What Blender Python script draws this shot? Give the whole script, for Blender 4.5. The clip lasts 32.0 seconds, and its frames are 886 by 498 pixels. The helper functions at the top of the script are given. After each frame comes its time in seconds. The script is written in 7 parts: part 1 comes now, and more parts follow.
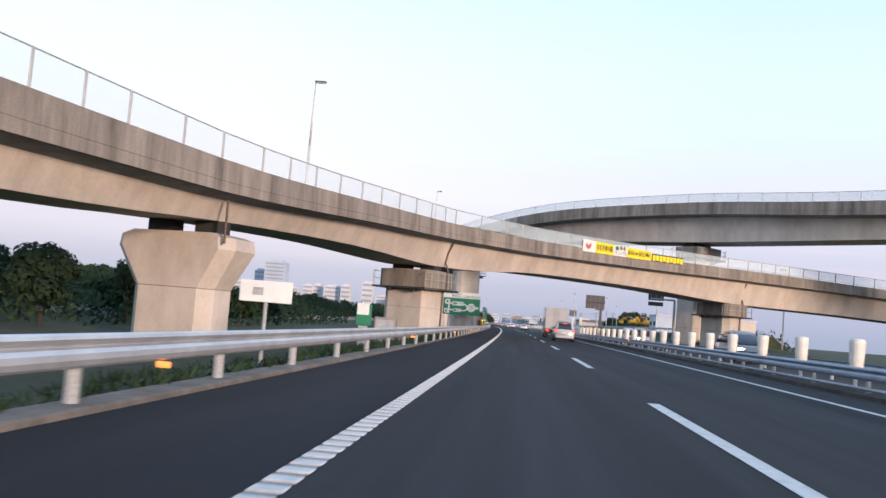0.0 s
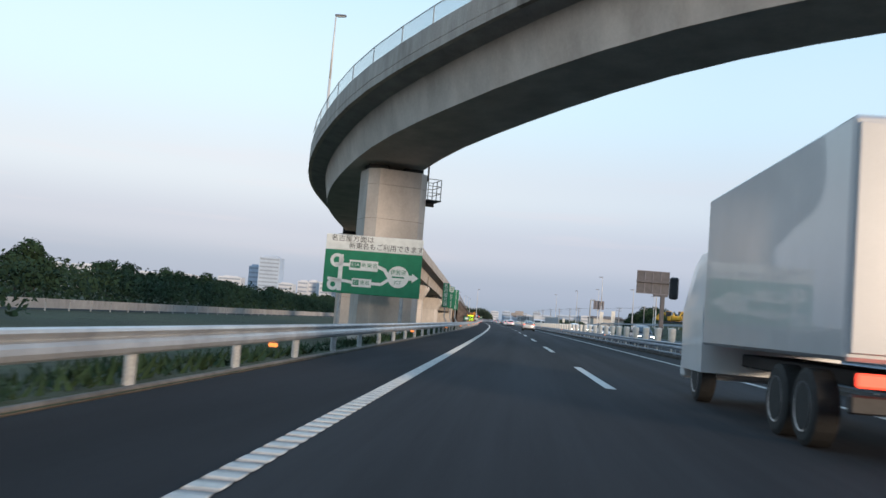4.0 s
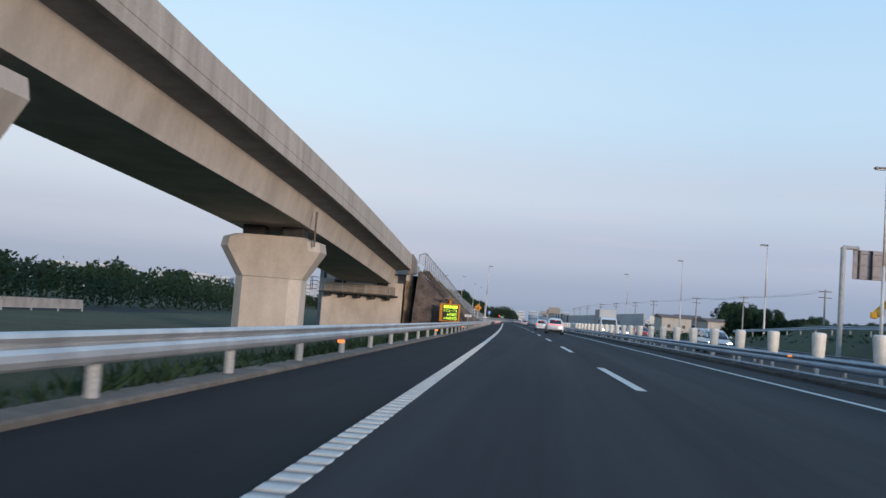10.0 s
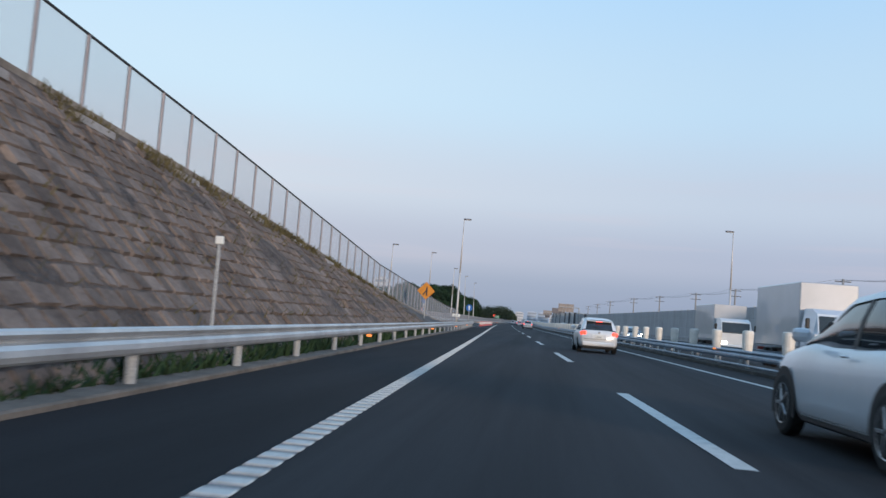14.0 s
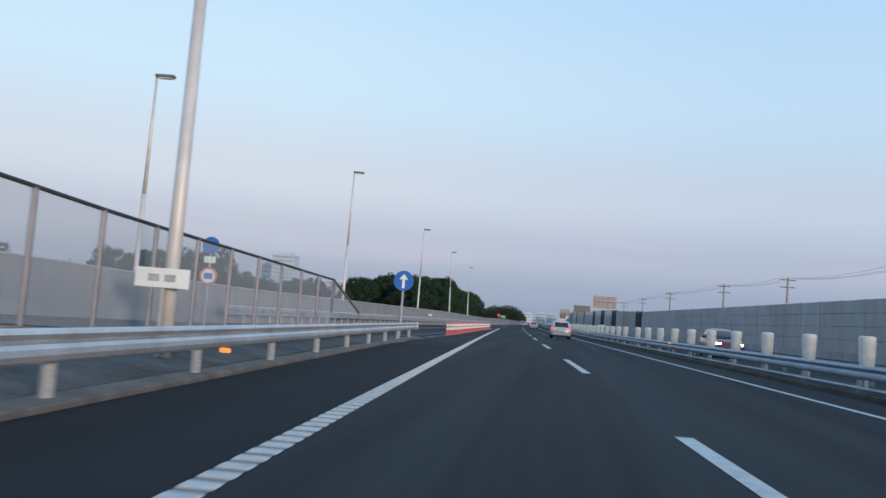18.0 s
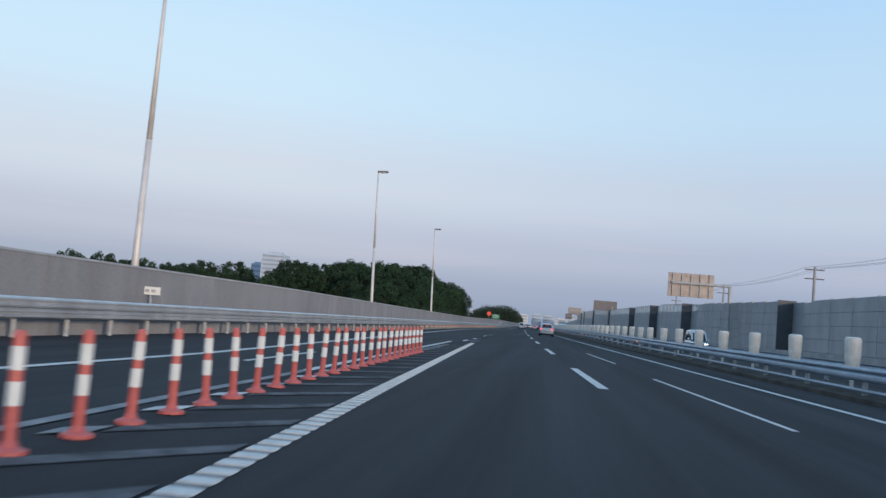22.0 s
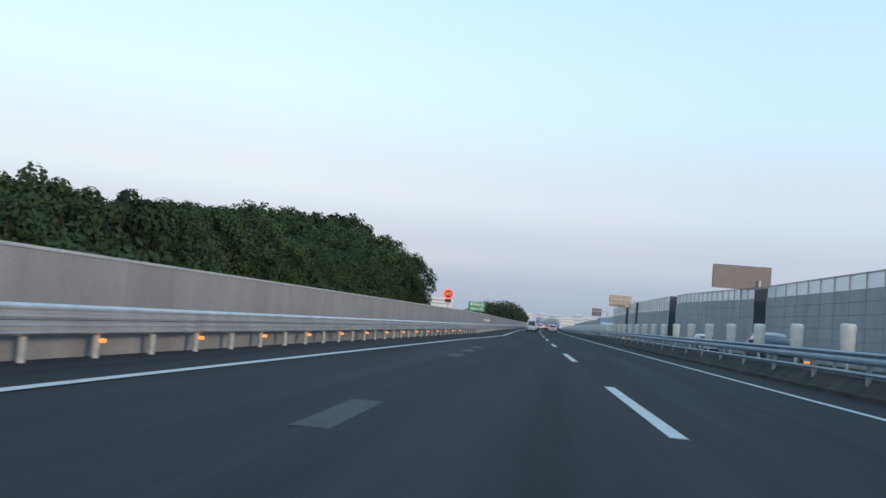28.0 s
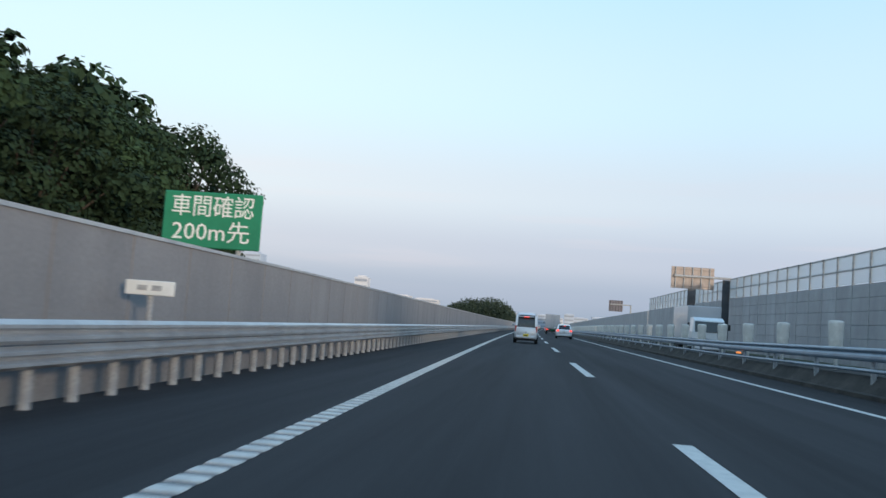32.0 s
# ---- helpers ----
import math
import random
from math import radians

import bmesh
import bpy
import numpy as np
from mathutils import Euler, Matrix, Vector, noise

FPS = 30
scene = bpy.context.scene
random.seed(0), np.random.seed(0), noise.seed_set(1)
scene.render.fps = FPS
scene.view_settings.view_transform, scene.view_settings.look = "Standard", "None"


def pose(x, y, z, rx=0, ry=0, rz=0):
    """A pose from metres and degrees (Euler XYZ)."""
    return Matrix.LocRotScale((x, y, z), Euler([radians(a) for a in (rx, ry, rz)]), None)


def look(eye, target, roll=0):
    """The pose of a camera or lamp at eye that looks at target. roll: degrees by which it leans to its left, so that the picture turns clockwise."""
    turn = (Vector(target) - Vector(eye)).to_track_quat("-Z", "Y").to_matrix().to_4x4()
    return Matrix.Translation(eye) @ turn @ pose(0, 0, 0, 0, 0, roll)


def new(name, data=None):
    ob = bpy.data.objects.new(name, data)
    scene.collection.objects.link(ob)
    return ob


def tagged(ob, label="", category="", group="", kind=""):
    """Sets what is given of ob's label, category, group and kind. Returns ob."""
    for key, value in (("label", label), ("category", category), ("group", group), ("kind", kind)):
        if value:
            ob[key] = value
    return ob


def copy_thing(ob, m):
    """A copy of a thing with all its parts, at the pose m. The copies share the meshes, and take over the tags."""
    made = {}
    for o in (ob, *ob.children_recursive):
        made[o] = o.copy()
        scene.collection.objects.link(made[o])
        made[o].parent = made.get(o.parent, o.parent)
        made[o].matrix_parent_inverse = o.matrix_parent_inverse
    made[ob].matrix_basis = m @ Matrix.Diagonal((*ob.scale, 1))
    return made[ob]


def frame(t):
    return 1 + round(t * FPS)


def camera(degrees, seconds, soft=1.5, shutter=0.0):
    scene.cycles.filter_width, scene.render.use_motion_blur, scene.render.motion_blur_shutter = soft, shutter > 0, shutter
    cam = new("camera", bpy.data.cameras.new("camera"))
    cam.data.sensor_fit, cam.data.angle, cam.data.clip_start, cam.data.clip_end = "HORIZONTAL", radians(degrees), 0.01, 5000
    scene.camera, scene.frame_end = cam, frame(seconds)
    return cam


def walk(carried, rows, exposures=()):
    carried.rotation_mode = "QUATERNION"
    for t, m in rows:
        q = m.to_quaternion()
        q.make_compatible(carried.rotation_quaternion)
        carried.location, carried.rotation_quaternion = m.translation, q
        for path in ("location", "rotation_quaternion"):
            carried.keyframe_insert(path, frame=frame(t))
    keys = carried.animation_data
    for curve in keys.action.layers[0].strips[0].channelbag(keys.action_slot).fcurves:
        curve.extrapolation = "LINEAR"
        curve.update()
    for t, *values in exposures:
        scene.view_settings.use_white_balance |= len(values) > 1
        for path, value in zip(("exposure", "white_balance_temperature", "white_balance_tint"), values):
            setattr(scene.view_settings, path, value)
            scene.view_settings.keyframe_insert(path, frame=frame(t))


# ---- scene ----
import collections

# ---- the road's line: s runs along the left edge line, x to its right, z up ----
BENDS = [(-400.0, 1.2e-4), (290.0, 1.3e-4), (400.0, 0.2e-4), (470.0, -0.9e-4), (900.0, -1.2e-4), (1000.0, 0.0)]


def bend(s):
    for (a, k), (b, l) in zip(BENDS, BENDS[1:]):
        if a <= s < b:
            return k + (l - k) * (s - a) / (b - a)
    return 0.0


STEP = 4.0
S0 = -400.0
LINE = [(0.0, 0.0, 0.0)]
for i in range(900):
    px, py, ph = LINE[-1]
    ph2 = ph + bend(S0 + (i + 0.5) * STEP) * STEP
    pm = 0.5 * (ph + ph2)
    LINE.append((px - STEP * math.sin(pm), py + STEP * math.cos(pm), ph2))
_ox, _oy, _oh = LINE[100]
LINE = [((a - _ox) * math.cos(_oh) + (b - _oy) * math.sin(_oh), -(a - _ox) * math.sin(_oh) + (b - _oy) * math.cos(_oh), h - _oh) for a, b, h in LINE]


def base(s):
    """The road line's place and heading at s."""
    f = min(max((s - S0) / STEP, 0.0), len(LINE) - 1.001)
    i = int(f)
    f -= i
    a, b = LINE[i], LINE[i + 1]
    h = a[2] + (b[2] - a[2]) * f
    d = (s - S0) - i * STEP
    hm = a[2] + (b[2] - a[2]) * f * 0.5
    if f * STEP != d:
        return a[0] - math.sin(h) * d, a[1] + math.cos(h) * d, h
    return a[0] - math.sin(hm) * d, a[1] + math.cos(hm) * d, h


def at(s, x, z=0.0):
    """The world place of (s, x, z) of the road."""
    a, b, h = base(s)
    return Vector((a + x * math.cos(h), b + x * math.sin(h), z))


def on_road(s, x, z=0.0, turn=0.0):
    """The pose of a thing on the road whose own y looks along it."""
    p = at(s, x, z)
    return pose(p.x, p.y, p.z, 0, 0, math.degrees(base(s)[2]) + turn)


# ---- camera: seconds, s, x, yaw off the road, pitch, lean ----
EYE = 1.06
ROWS = [
    (0, -6.70, 1.37, 5.12, 4.41, 4.58),
    (1, 15.09, 1.31, 4.68, 4.27, 4.90),
    (2, 37.60, 1.44, 4.42, 4.18, 4.95),
    (5, 106.55, 1.65, 4.54, 4.29, 4.50),
    (6, 130.25, 1.62, 4.83, 4.29, 4.80),
    (7, 153.55, 1.55, 4.91, 4.20, 4.55),
    (8, 176.90, 1.53, 5.00, 4.06, 4.44),
    (9, 200.29, 1.44, 5.12, 3.99, 4.51),
    (10, 223.55, 1.30, 5.07, 4.15, 4.50),
    (11, 246.36, 1.22, 5.01, 4.11, 4.77),
    (12, 268.76, 1.20, 4.81, 4.07, 4.80),
    (13, 290.71, 1.28, 4.48, 4.12, 4.80),
    (14, 312.27, 1.52, 4.33, 4.22, 4.55),
    (17, 376.88, 1.60, 4.78, 4.20, 4.80),
    (18, 398.16, 1.66, 4.52, 4.24, 4.65),
    (19, 419.46, 1.68, 4.54, 4.28, 4.60),
    (20, 441.24, 1.62, 4.30, 4.17, 4.95),
    (21, 461.67, 1.66, 4.35, 4.12, 4.65),
    (22, 482.65, 1.71, 4.45, 4.36, 4.80),
    (23, 503.55, 1.74, 4.55, 4.38, 5.15),
    (24, 524.55, 1.80, 4.74, 4.36, 4.65),
    (25, 545.42, 1.85, 4.98, 4.52, 4.45),
    (28, 610.16, 1.86, 5.39, 4.32, 4.70),
    (29, 631.75, 1.80, 5.14, 4.38, 4.50),
    (30, 653.56, 1.82, 4.64, 4.38, 4.45),
    (31, 676.00, 2.01, 5.08, 4.67, 4.03),
    (32, 698.76, 1.92, 5.18, 4.46, 4.05),
]


def eye_pose(s, x, yaw, pitch, lean):
    e = at(s, x, EYE)
    a = base(s)[2] + radians(yaw)
    p = radians(pitch)
    return look(e, e + Vector((-math.sin(a) * math.cos(p), math.cos(a) * math.cos(p), math.sin(p))), lean)


cam = camera(51.9, 32.0, soft=1.5, shutter=0.15)
EXPOSURES = [(0.0, 0.52, 7300, 17), (2.5, 0.33, 6850, 14), (4.5, 0.28, 7100, 5), (8.0, 0.28, 7100, 5), (9.0, 0.04, 6600, 7), (13.0, 0.0, 6600, 7), (25.0, 0.0, 6600, 7), (28.0, 0.28, 6950, 4), (32.0, 0.28, 6950, 4)]
walk(cam, [(r[0], eye_pose(*r[1:])) for r in ROWS], EXPOSURES)

# ---- light: a clear evening sky, the sun low behind and to the right ----
world = bpy.data.worlds.new("evening")
scene.world = world
world.use_nodes = True
wn = world.node_tree
sky = wn.nodes.new("ShaderNodeTexSky")
sky.sky_type = "NISHITA"
sky.sun_disc = False
sky.sun_elevation = radians(4.0)
sky.sun_rotation = radians(143.0)
sky.altitude = 60
sky.air_density = 1.0
sky.dust_density = 1.2
sky.ozone_density = 2.0
tc = wn.nodes.new("ShaderNodeTexCoord")
sep = wn.nodes.new("ShaderNodeSeparateXYZ")
wn.links.new(tc.outputs["Generated"], sep.inputs[0])
dusk = wn.nodes.new("ShaderNodeValToRGB")
dusk.color_ramp.interpolation = "EASE"
DUSK = [(0.0, (0.27, 0.345, 0.49)), (0.035, (0.32, 0.38, 0.55)), (0.075, (0.445, 0.475, 0.635)), (0.14, (0.57, 0.62, 0.755)), (0.24, (0.555, 0.72, 0.90)), (0.42, (0.44, 0.68, 0.97)), (1.0, (0.23, 0.45, 0.82))]
for e in DUSK[2:]:
    dusk.color_ramp.elements.new(e[0])
for e, (pos, col) in zip(dusk.color_ramp.elements, DUSK):
    e.position = pos
    e.color = (*col, 1)
wn.links.new(sep.outputs["Z"], dusk.inputs[0])
both = wn.nodes.new("ShaderNodeMix")
both.data_type = "RGBA"
both.blend_type = "ADD"
both.inputs[0].default_value = 0.03
wisp_map = wn.nodes.new("ShaderNodeMapping")
wisp_map.inputs["Scale"].default_value = (2.2, 2.2, 34.0)
wn.links.new(tc.outputs["Generated"], wisp_map.inputs["Vector"])
wisp = wn.nodes.new("ShaderNodeTexNoise")
wisp.inputs["Scale"].default_value = 1.3
wisp.inputs["Detail"].default_value = 5
wn.links.new(wisp_map.outputs[0], wisp.inputs["Vector"])
thin = wn.nodes.new("ShaderNodeMapRange")
thin.inputs[1].default_value, thin.inputs[2].default_value = 0.52, 0.78
thin.inputs[3].default_value, thin.inputs[4].default_value = 0.0, 0.5
wn.links.new(wisp.outputs[0], thin.inputs[0])
band = wn.nodes.new("ShaderNodeValToRGB")
for e, (pos, v) in zip(band.color_ramp.elements, ((0.03, 0.0), (0.2, 0.0))):
    e.position, e.color = pos, (v, v, v, 1)
band.color_ramp.elements.new(0.09).color = (1, 1, 1, 1)
wn.links.new(sep.outputs["Z"], band.inputs[0])
amount_of = wn.nodes.new("ShaderNodeMath")
amount_of.operation = "MULTIPLY"
wn.links.new(thin.outputs[0], amount_of.inputs[0])
wn.links.new(band.outputs[0], amount_of.inputs[1])
clouds = wn.nodes.new("ShaderNodeMix")
clouds.data_type = "RGBA"
clouds.inputs[7].default_value = (0.66, 0.56, 0.66, 1)
wn.links.new(amount_of.outputs[0], clouds.inputs[0])
wn.links.new(dusk.outputs[0], clouds.inputs[6])
side_glow = wn.nodes.new("ShaderNodeValToRGB")
for e, (pos, col) in zip(side_glow.color_ramp.elements, ((0.0, (1.05, 1.04, 1.02, 1)), (0.5, (0.90, 0.94, 0.98, 1)))):
    e.position, e.color = pos, col
half_turn = wn.nodes.new("ShaderNodeMath")
half_turn.operation = "ADD"
half_turn.inputs[1].default_value = 0.3
wn.links.new(sep.outputs["X"], half_turn.inputs[0])
wn.links.new(half_turn.outputs[0], side_glow.inputs[0])
tinted = wn.nodes.new("ShaderNodeMix")
tinted.data_type, tinted.blend_type = "RGBA", "MULTIPLY"
tinted.inputs[0].default_value = 1.0
wn.links.new(clouds.outputs[2], tinted.inputs[6])
wn.links.new(side_glow.outputs[0], tinted.inputs[7])
wn.links.new(tinted.outputs[2], both.inputs[6])
wn.links.new(sky.outputs[0], both.inputs[7])
wn.nodes["Background"].inputs["Strength"].default_value = 1.0
wn.links.new(both.outputs[2], wn.nodes["Background"].inputs["Color"])
sun_data = bpy.data.lights.new("sun", "SUN")
sun_data.energy = 2.8
sun_data.angle = radians(8.0)
sun_data.color = (1.0, 0.80, 0.66)
sun = new("sun", sun_data)
sun.matrix_world = look((0, 0, 50), (-0.6 * 50, 0.8 * 50, 50 - 6.0))

# ---- materials ----


def surf(name, col, col2=None, rough=0.7, metal=0.0, scale=3.0, fine=40.0, bump=0.1, streak=0.0, amount=0.5, spread=(0.35, 0.65), each=0.0, coat=0.0, depth=0.02, shine=0.5, lane=0.0, island=0.0):
    """A surface of two colours mixed by broad and fine noise; streak stretches the stains downwards, each varies piece by piece."""
    m = bpy.data.materials.new(name)
    m.use_nodes = True
    t = m.node_tree
    b = t.nodes["Principled BSDF"]
    b.inputs["Roughness"].default_value = rough
    b.inputs["Metallic"].default_value = metal
    b.inputs["Coat Weight"].default_value = coat
    co = t.nodes.new("ShaderNodeTexCoord")
    mp = t.nodes.new("ShaderNodeMapping")
    mp.inputs["Scale"].default_value = (1.0, 1.0 - lane, 1.0 - streak)
    b.inputs["Specular IOR Level"].default_value = shine
    t.links.new(co.outputs["Object"], mp.inputs["Vector"])
    n1 = t.nodes.new("ShaderNodeTexNoise")
    n1.inputs["Scale"].default_value = scale
    n1.inputs["Detail"].default_value = 6
    n1.inputs["Roughness"].default_value = 0.62
    t.links.new(mp.outputs[0], n1.inputs["Vector"])
    n2 = t.nodes.new("ShaderNodeTexNoise")
    n2.inputs["Scale"].default_value = fine
    n2.inputs["Detail"].default_value = 3
    t.links.new(co.outputs["Object"], n2.inputs["Vector"])
    ramp = t.nodes.new("ShaderNodeValToRGB")
    ramp.color_ramp.elements[0].position, ramp.color_ramp.elements[1].position = spread
    c2 = col2 or tuple(c * 0.75 for c in col)
    ramp.color_ramp.elements[0].color = (*c2, 1)
    ramp.color_ramp.elements[1].color = (*col, 1)
    t.links.new(n1.outputs[0], ramp.inputs[0])
    mix = t.nodes.new("ShaderNodeMix")
    mix.data_type, mix.blend_type = "RGBA", "OVERLAY"
    mix.inputs[0].default_value = amount
    t.links.new(ramp.outputs[0], mix.inputs[6])
    t.links.new(n2.outputs[0], mix.inputs[7])
    out = mix.outputs[2]
    if island:
        gi = t.nodes.new("ShaderNodeNewGeometry")
        hv = t.nodes.new("ShaderNodeHueSaturation")
        mi = t.nodes.new("ShaderNodeMapRange")
        mi.inputs[3].default_value, mi.inputs[4].default_value = 1 - island, 1 + island
        t.links.new(gi.outputs["Random Per Island"], mi.inputs[0])
        t.links.new(mi.outputs[0], hv.inputs["Value"])
        t.links.new(out, hv.inputs["Color"])
        out = hv.outputs[0]
    if each:
        oi = t.nodes.new("ShaderNodeObjectInfo")
        hs = t.nodes.new("ShaderNodeHueSaturation")
        mr = t.nodes.new("ShaderNodeMapRange")
        mr.inputs[3].default_value, mr.inputs[4].default_value = 1 - each, 1 + each
        t.links.new(oi.outputs["Random"], mr.inputs[0])
        t.links.new(mr.outputs[0], hs.inputs["Value"])
        t.links.new(out, hs.inputs["Color"])
        out = hs.outputs[0]
    t.links.new(out, b.inputs["Base Color"])
    if bump:
        bp = t.nodes.new("ShaderNodeBump")
        bp.inputs["Strength"].default_value = bump
        bp.inputs["Distance"].default_value = depth
        t.links.new(n2.outputs[0], bp.inputs["Height"])
        t.links.new(bp.outputs[0], b.inputs["Normal"])
    return m


def glow(name, col, strength):
    m = bpy.data.materials.new(name)
    m.use_nodes = True
    b = m.node_tree.nodes["Principled BSDF"]
    b.inputs["Base Color"].default_value = (*col, 1)
    b.inputs["Emission Color"].default_value = (*col, 1)
    b.inputs["Emission Strength"].default_value = strength
    return m


def clear(name, col, rough=0.1, alpha=0.35):
    """A clear sheet: part see-through, part tinted gloss."""
    m = bpy.data.materials.new(name)
    m.use_nodes = True
    t = m.node_tree
    b = t.nodes["Principled BSDF"]
    b.inputs["Base Color"].default_value = (*col, 1)
    b.inputs["Roughness"].default_value = rough
    b.inputs["Alpha"].default_value = alpha
    return m


ASPHALT = surf("asphalt", (0.047, 0.048, 0.052), (0.0165, 0.017, 0.0195), 0.92, shine=0.18, lane=0.975, spread=(0.3, 0.72), scale=0.9, fine=60, bump=0.35, amount=0.35, depth=0.006)
ASPHALT_SHOULDER = surf("asphalt shoulder", (0.027, 0.027, 0.030), (0.017, 0.0175, 0.0195), 0.95, shine=0.15, lane=0.9, scale=0.8, fine=60, bump=0.4, amount=0.3, depth=0.006)
ASPHALT_PATCH = surf("asphalt patch", (0.056, 0.058, 0.064), (0.028, 0.029, 0.033), 0.8, scale=2, fine=60, bump=0.3, depth=0.004)
PAINT = surf("road paint", (0.64, 0.62, 0.58), (0.44, 0.43, 0.41), 0.75, shine=0.2, scale=5, fine=50, bump=0.1, spread=(0.25, 0.55), amount=0.25)
GRASS = surf("grass ground", (0.040, 0.054, 0.022), (0.02, 0.028, 0.012), 0.95, scale=0.3, fine=8, bump=0.8, depth=0.1)
BROWN = surf("dry bank", (0.15, 0.115, 0.098), (0.05, 0.038, 0.033), 0.95, scale=1.1, fine=9, bump=1.0, depth=0.18, amount=0.7)
CONCRETE = surf("viaduct concrete", (0.53, 0.475, 0.43), (0.39, 0.345, 0.31), 0.9, shine=0.2, scale=0.55, fine=7, bump=0.04, streak=0.45, amount=0.1)
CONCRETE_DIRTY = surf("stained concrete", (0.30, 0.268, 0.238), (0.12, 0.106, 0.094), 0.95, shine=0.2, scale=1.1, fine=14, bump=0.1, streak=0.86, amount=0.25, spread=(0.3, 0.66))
CONCRETE_PALE = surf("weathered concrete", (0.44, 0.395, 0.355), (0.29, 0.258, 0.23), 0.95, shine=0.2, scale=1.1, fine=14, bump=0.1, streak=0.8, amount=0.25, spread=(0.3, 0.66))
CONCRETE_GREY = surf("grey concrete", (0.33, 0.325, 0.33), (0.23, 0.225, 0.23), 0.9, shine=0.2, scale=0.8, fine=20, bump=0.12, streak=0.7, amount=0.3)
KERB = surf("kerb concrete", (0.19, 0.16, 0.135), (0.10, 0.085, 0.07), 0.9, scale=1.5, fine=25, bump=0.3)
STONE = surf("rough bank stone", (0.235, 0.19, 0.165), (0.115, 0.09, 0.078), 0.95, scale=1.1, fine=14, bump=0.6, amount=0.4, depth=0.04, shine=0.15, each=0.16, island=0.22)
MORTAR = surf("grey mortar slope", (0.15, 0.14, 0.135), (0.075, 0.07, 0.068), 0.95, scale=0.8, fine=14, bump=0.2, streak=0.6, amount=0.35, shine=0.15)
NET = clear("fence netting", (0.42, 0.46, 0.50), 0.7, 0.24)
STEEL = surf("galvanised rail", (0.62, 0.63, 0.64), (0.45, 0.46, 0.48), 0.4, 0.55, scale=1.2, fine=30, bump=0.05, amount=0.2)
STEEL_BLUE = surf("weathered blue-grey rail", (0.27, 0.345, 0.43), (0.19, 0.245, 0.31), 0.45, 0.4, scale=1.2, fine=30, bump=0.05, amount=0.2)
POST = surf("galvanised post", (0.40, 0.41, 0.42), (0.29, 0.30, 0.31), 0.7, 0.15, scale=3, fine=30, bump=0.05)
LAMP_POLE = surf("pale lamp pole", (0.62, 0.585, 0.56), (0.5, 0.47, 0.45), 0.5, 0.15, scale=2, fine=30, bump=0.03, amount=0.15)
DARK = surf("dark steel", (0.05, 0.05, 0.055), (0.03, 0.03, 0.033), 0.6, 0.3, scale=3, fine=30)
BEARING = surf("bearing rubber", (0.03, 0.03, 0.03), (0.02, 0.02, 0.02), 0.8, scale=3)
WALL_GREY = surf("sound wall grey", (0.265, 0.262, 0.272), (0.215, 0.212, 0.222), 0.7, 0.1, scale=0.8, fine=20, bump=0.08, streak=0.6, amount=0.25, each=0.05)
WALL_BLUE = surf("sound wall steel", (0.34, 0.365, 0.395), (0.26, 0.28, 0.305), 0.55, 0.35, scale=0.6, fine=25, bump=0.08, streak=0.5, amount=0.25, each=0.06)
SCREEN = clear("clear screen", (0.62, 0.74, 0.78), 0.15, 0.30)
SCREEN_MILKY = clear("milky screen", (0.68, 0.75, 0.8), 0.35, 0.55)
WHITE_POST = surf("white delineator", (0.74, 0.70, 0.64), (0.58, 0.54, 0.48), 0.5, scale=4, fine=30, bump=0.03, amount=0.2)
GREEN = surf("sign green", (0.012, 0.20, 0.105), (0.01, 0.165, 0.085), 0.75, scale=2, fine=30, bump=0.0, amount=0.1)
WHITE = surf("sign white", (0.74, 0.75, 0.73), (0.62, 0.63, 0.61), 0.45, scale=2, fine=30, bump=0.0, amount=0.1)
SIGN_BLUE = surf("sign blue", (0.02, 0.13, 0.42), (0.015, 0.10, 0.34), 0.75, scale=2, fine=30, bump=0, amount=0.1)
SIGN_BACK = surf("sign back", (0.34, 0.29, 0.265), (0.26, 0.225, 0.205), 0.5, 0.3, scale=1.5, fine=20, bump=0.03, amount=0.2)
SIGN_BACK_DARK = surf("dark sign back", (0.17, 0.165, 0.19), (0.13, 0.125, 0.145), 0.5, 0.3, scale=1.5, fine=20, bump=0.03, amount=0.2)
ORANGE = surf("orange steel", (0.62, 0.24, 0.02), (0.5, 0.18, 0.015), 0.5, scale=3, fine=30, bump=0.02, amount=0.15)
YELLOW = surf("banner yellow", (0.85, 0.68, 0.04), (0.75, 0.58, 0.03), 0.6, scale=2, fine=20, bump=0.02, amount=0.1)
CYL_RED = surf("pole cone red", (0.55, 0.13, 0.11), (0.44, 0.09, 0.08), 0.5, scale=5, fine=30, bump=0.02, amount=0.2)
LED_YELLOW = glow("lit yellow-green diodes", (0.62, 1.0, 0.05), 1.5)
LED_ORANGE = glow("lit orange diodes", (1.0, 0.42, 0.06), 2.5)
# No lamp inside: the emission stands for light thrown back by the reflector.
REFLECTOR = glow("amber reflector with added glow", (1.0, 0.30, 0.08), 0.75)
TAIL = glow("lit tail lamp", (1.0, 0.07, 0.04), 1.7)
HEAD = glow("lit head lamp", (1.0, 0.97, 0.9), 9.0)
BLACK = surf("black plastic", (0.02, 0.02, 0.022), (0.015, 0.015, 0.016), 0.55, scale=5, fine=40, bump=0.03)
TYRE = surf("tyre rubber", (0.02, 0.02, 0.02), (0.014, 0.014, 0.014), 0.85, scale=8, fine=60, bump=0.1)
RIM = surf("alloy rim", (0.45, 0.45, 0.46), (0.3, 0.3, 0.31), 0.35, 0.7, scale=6, fine=40, bump=0)
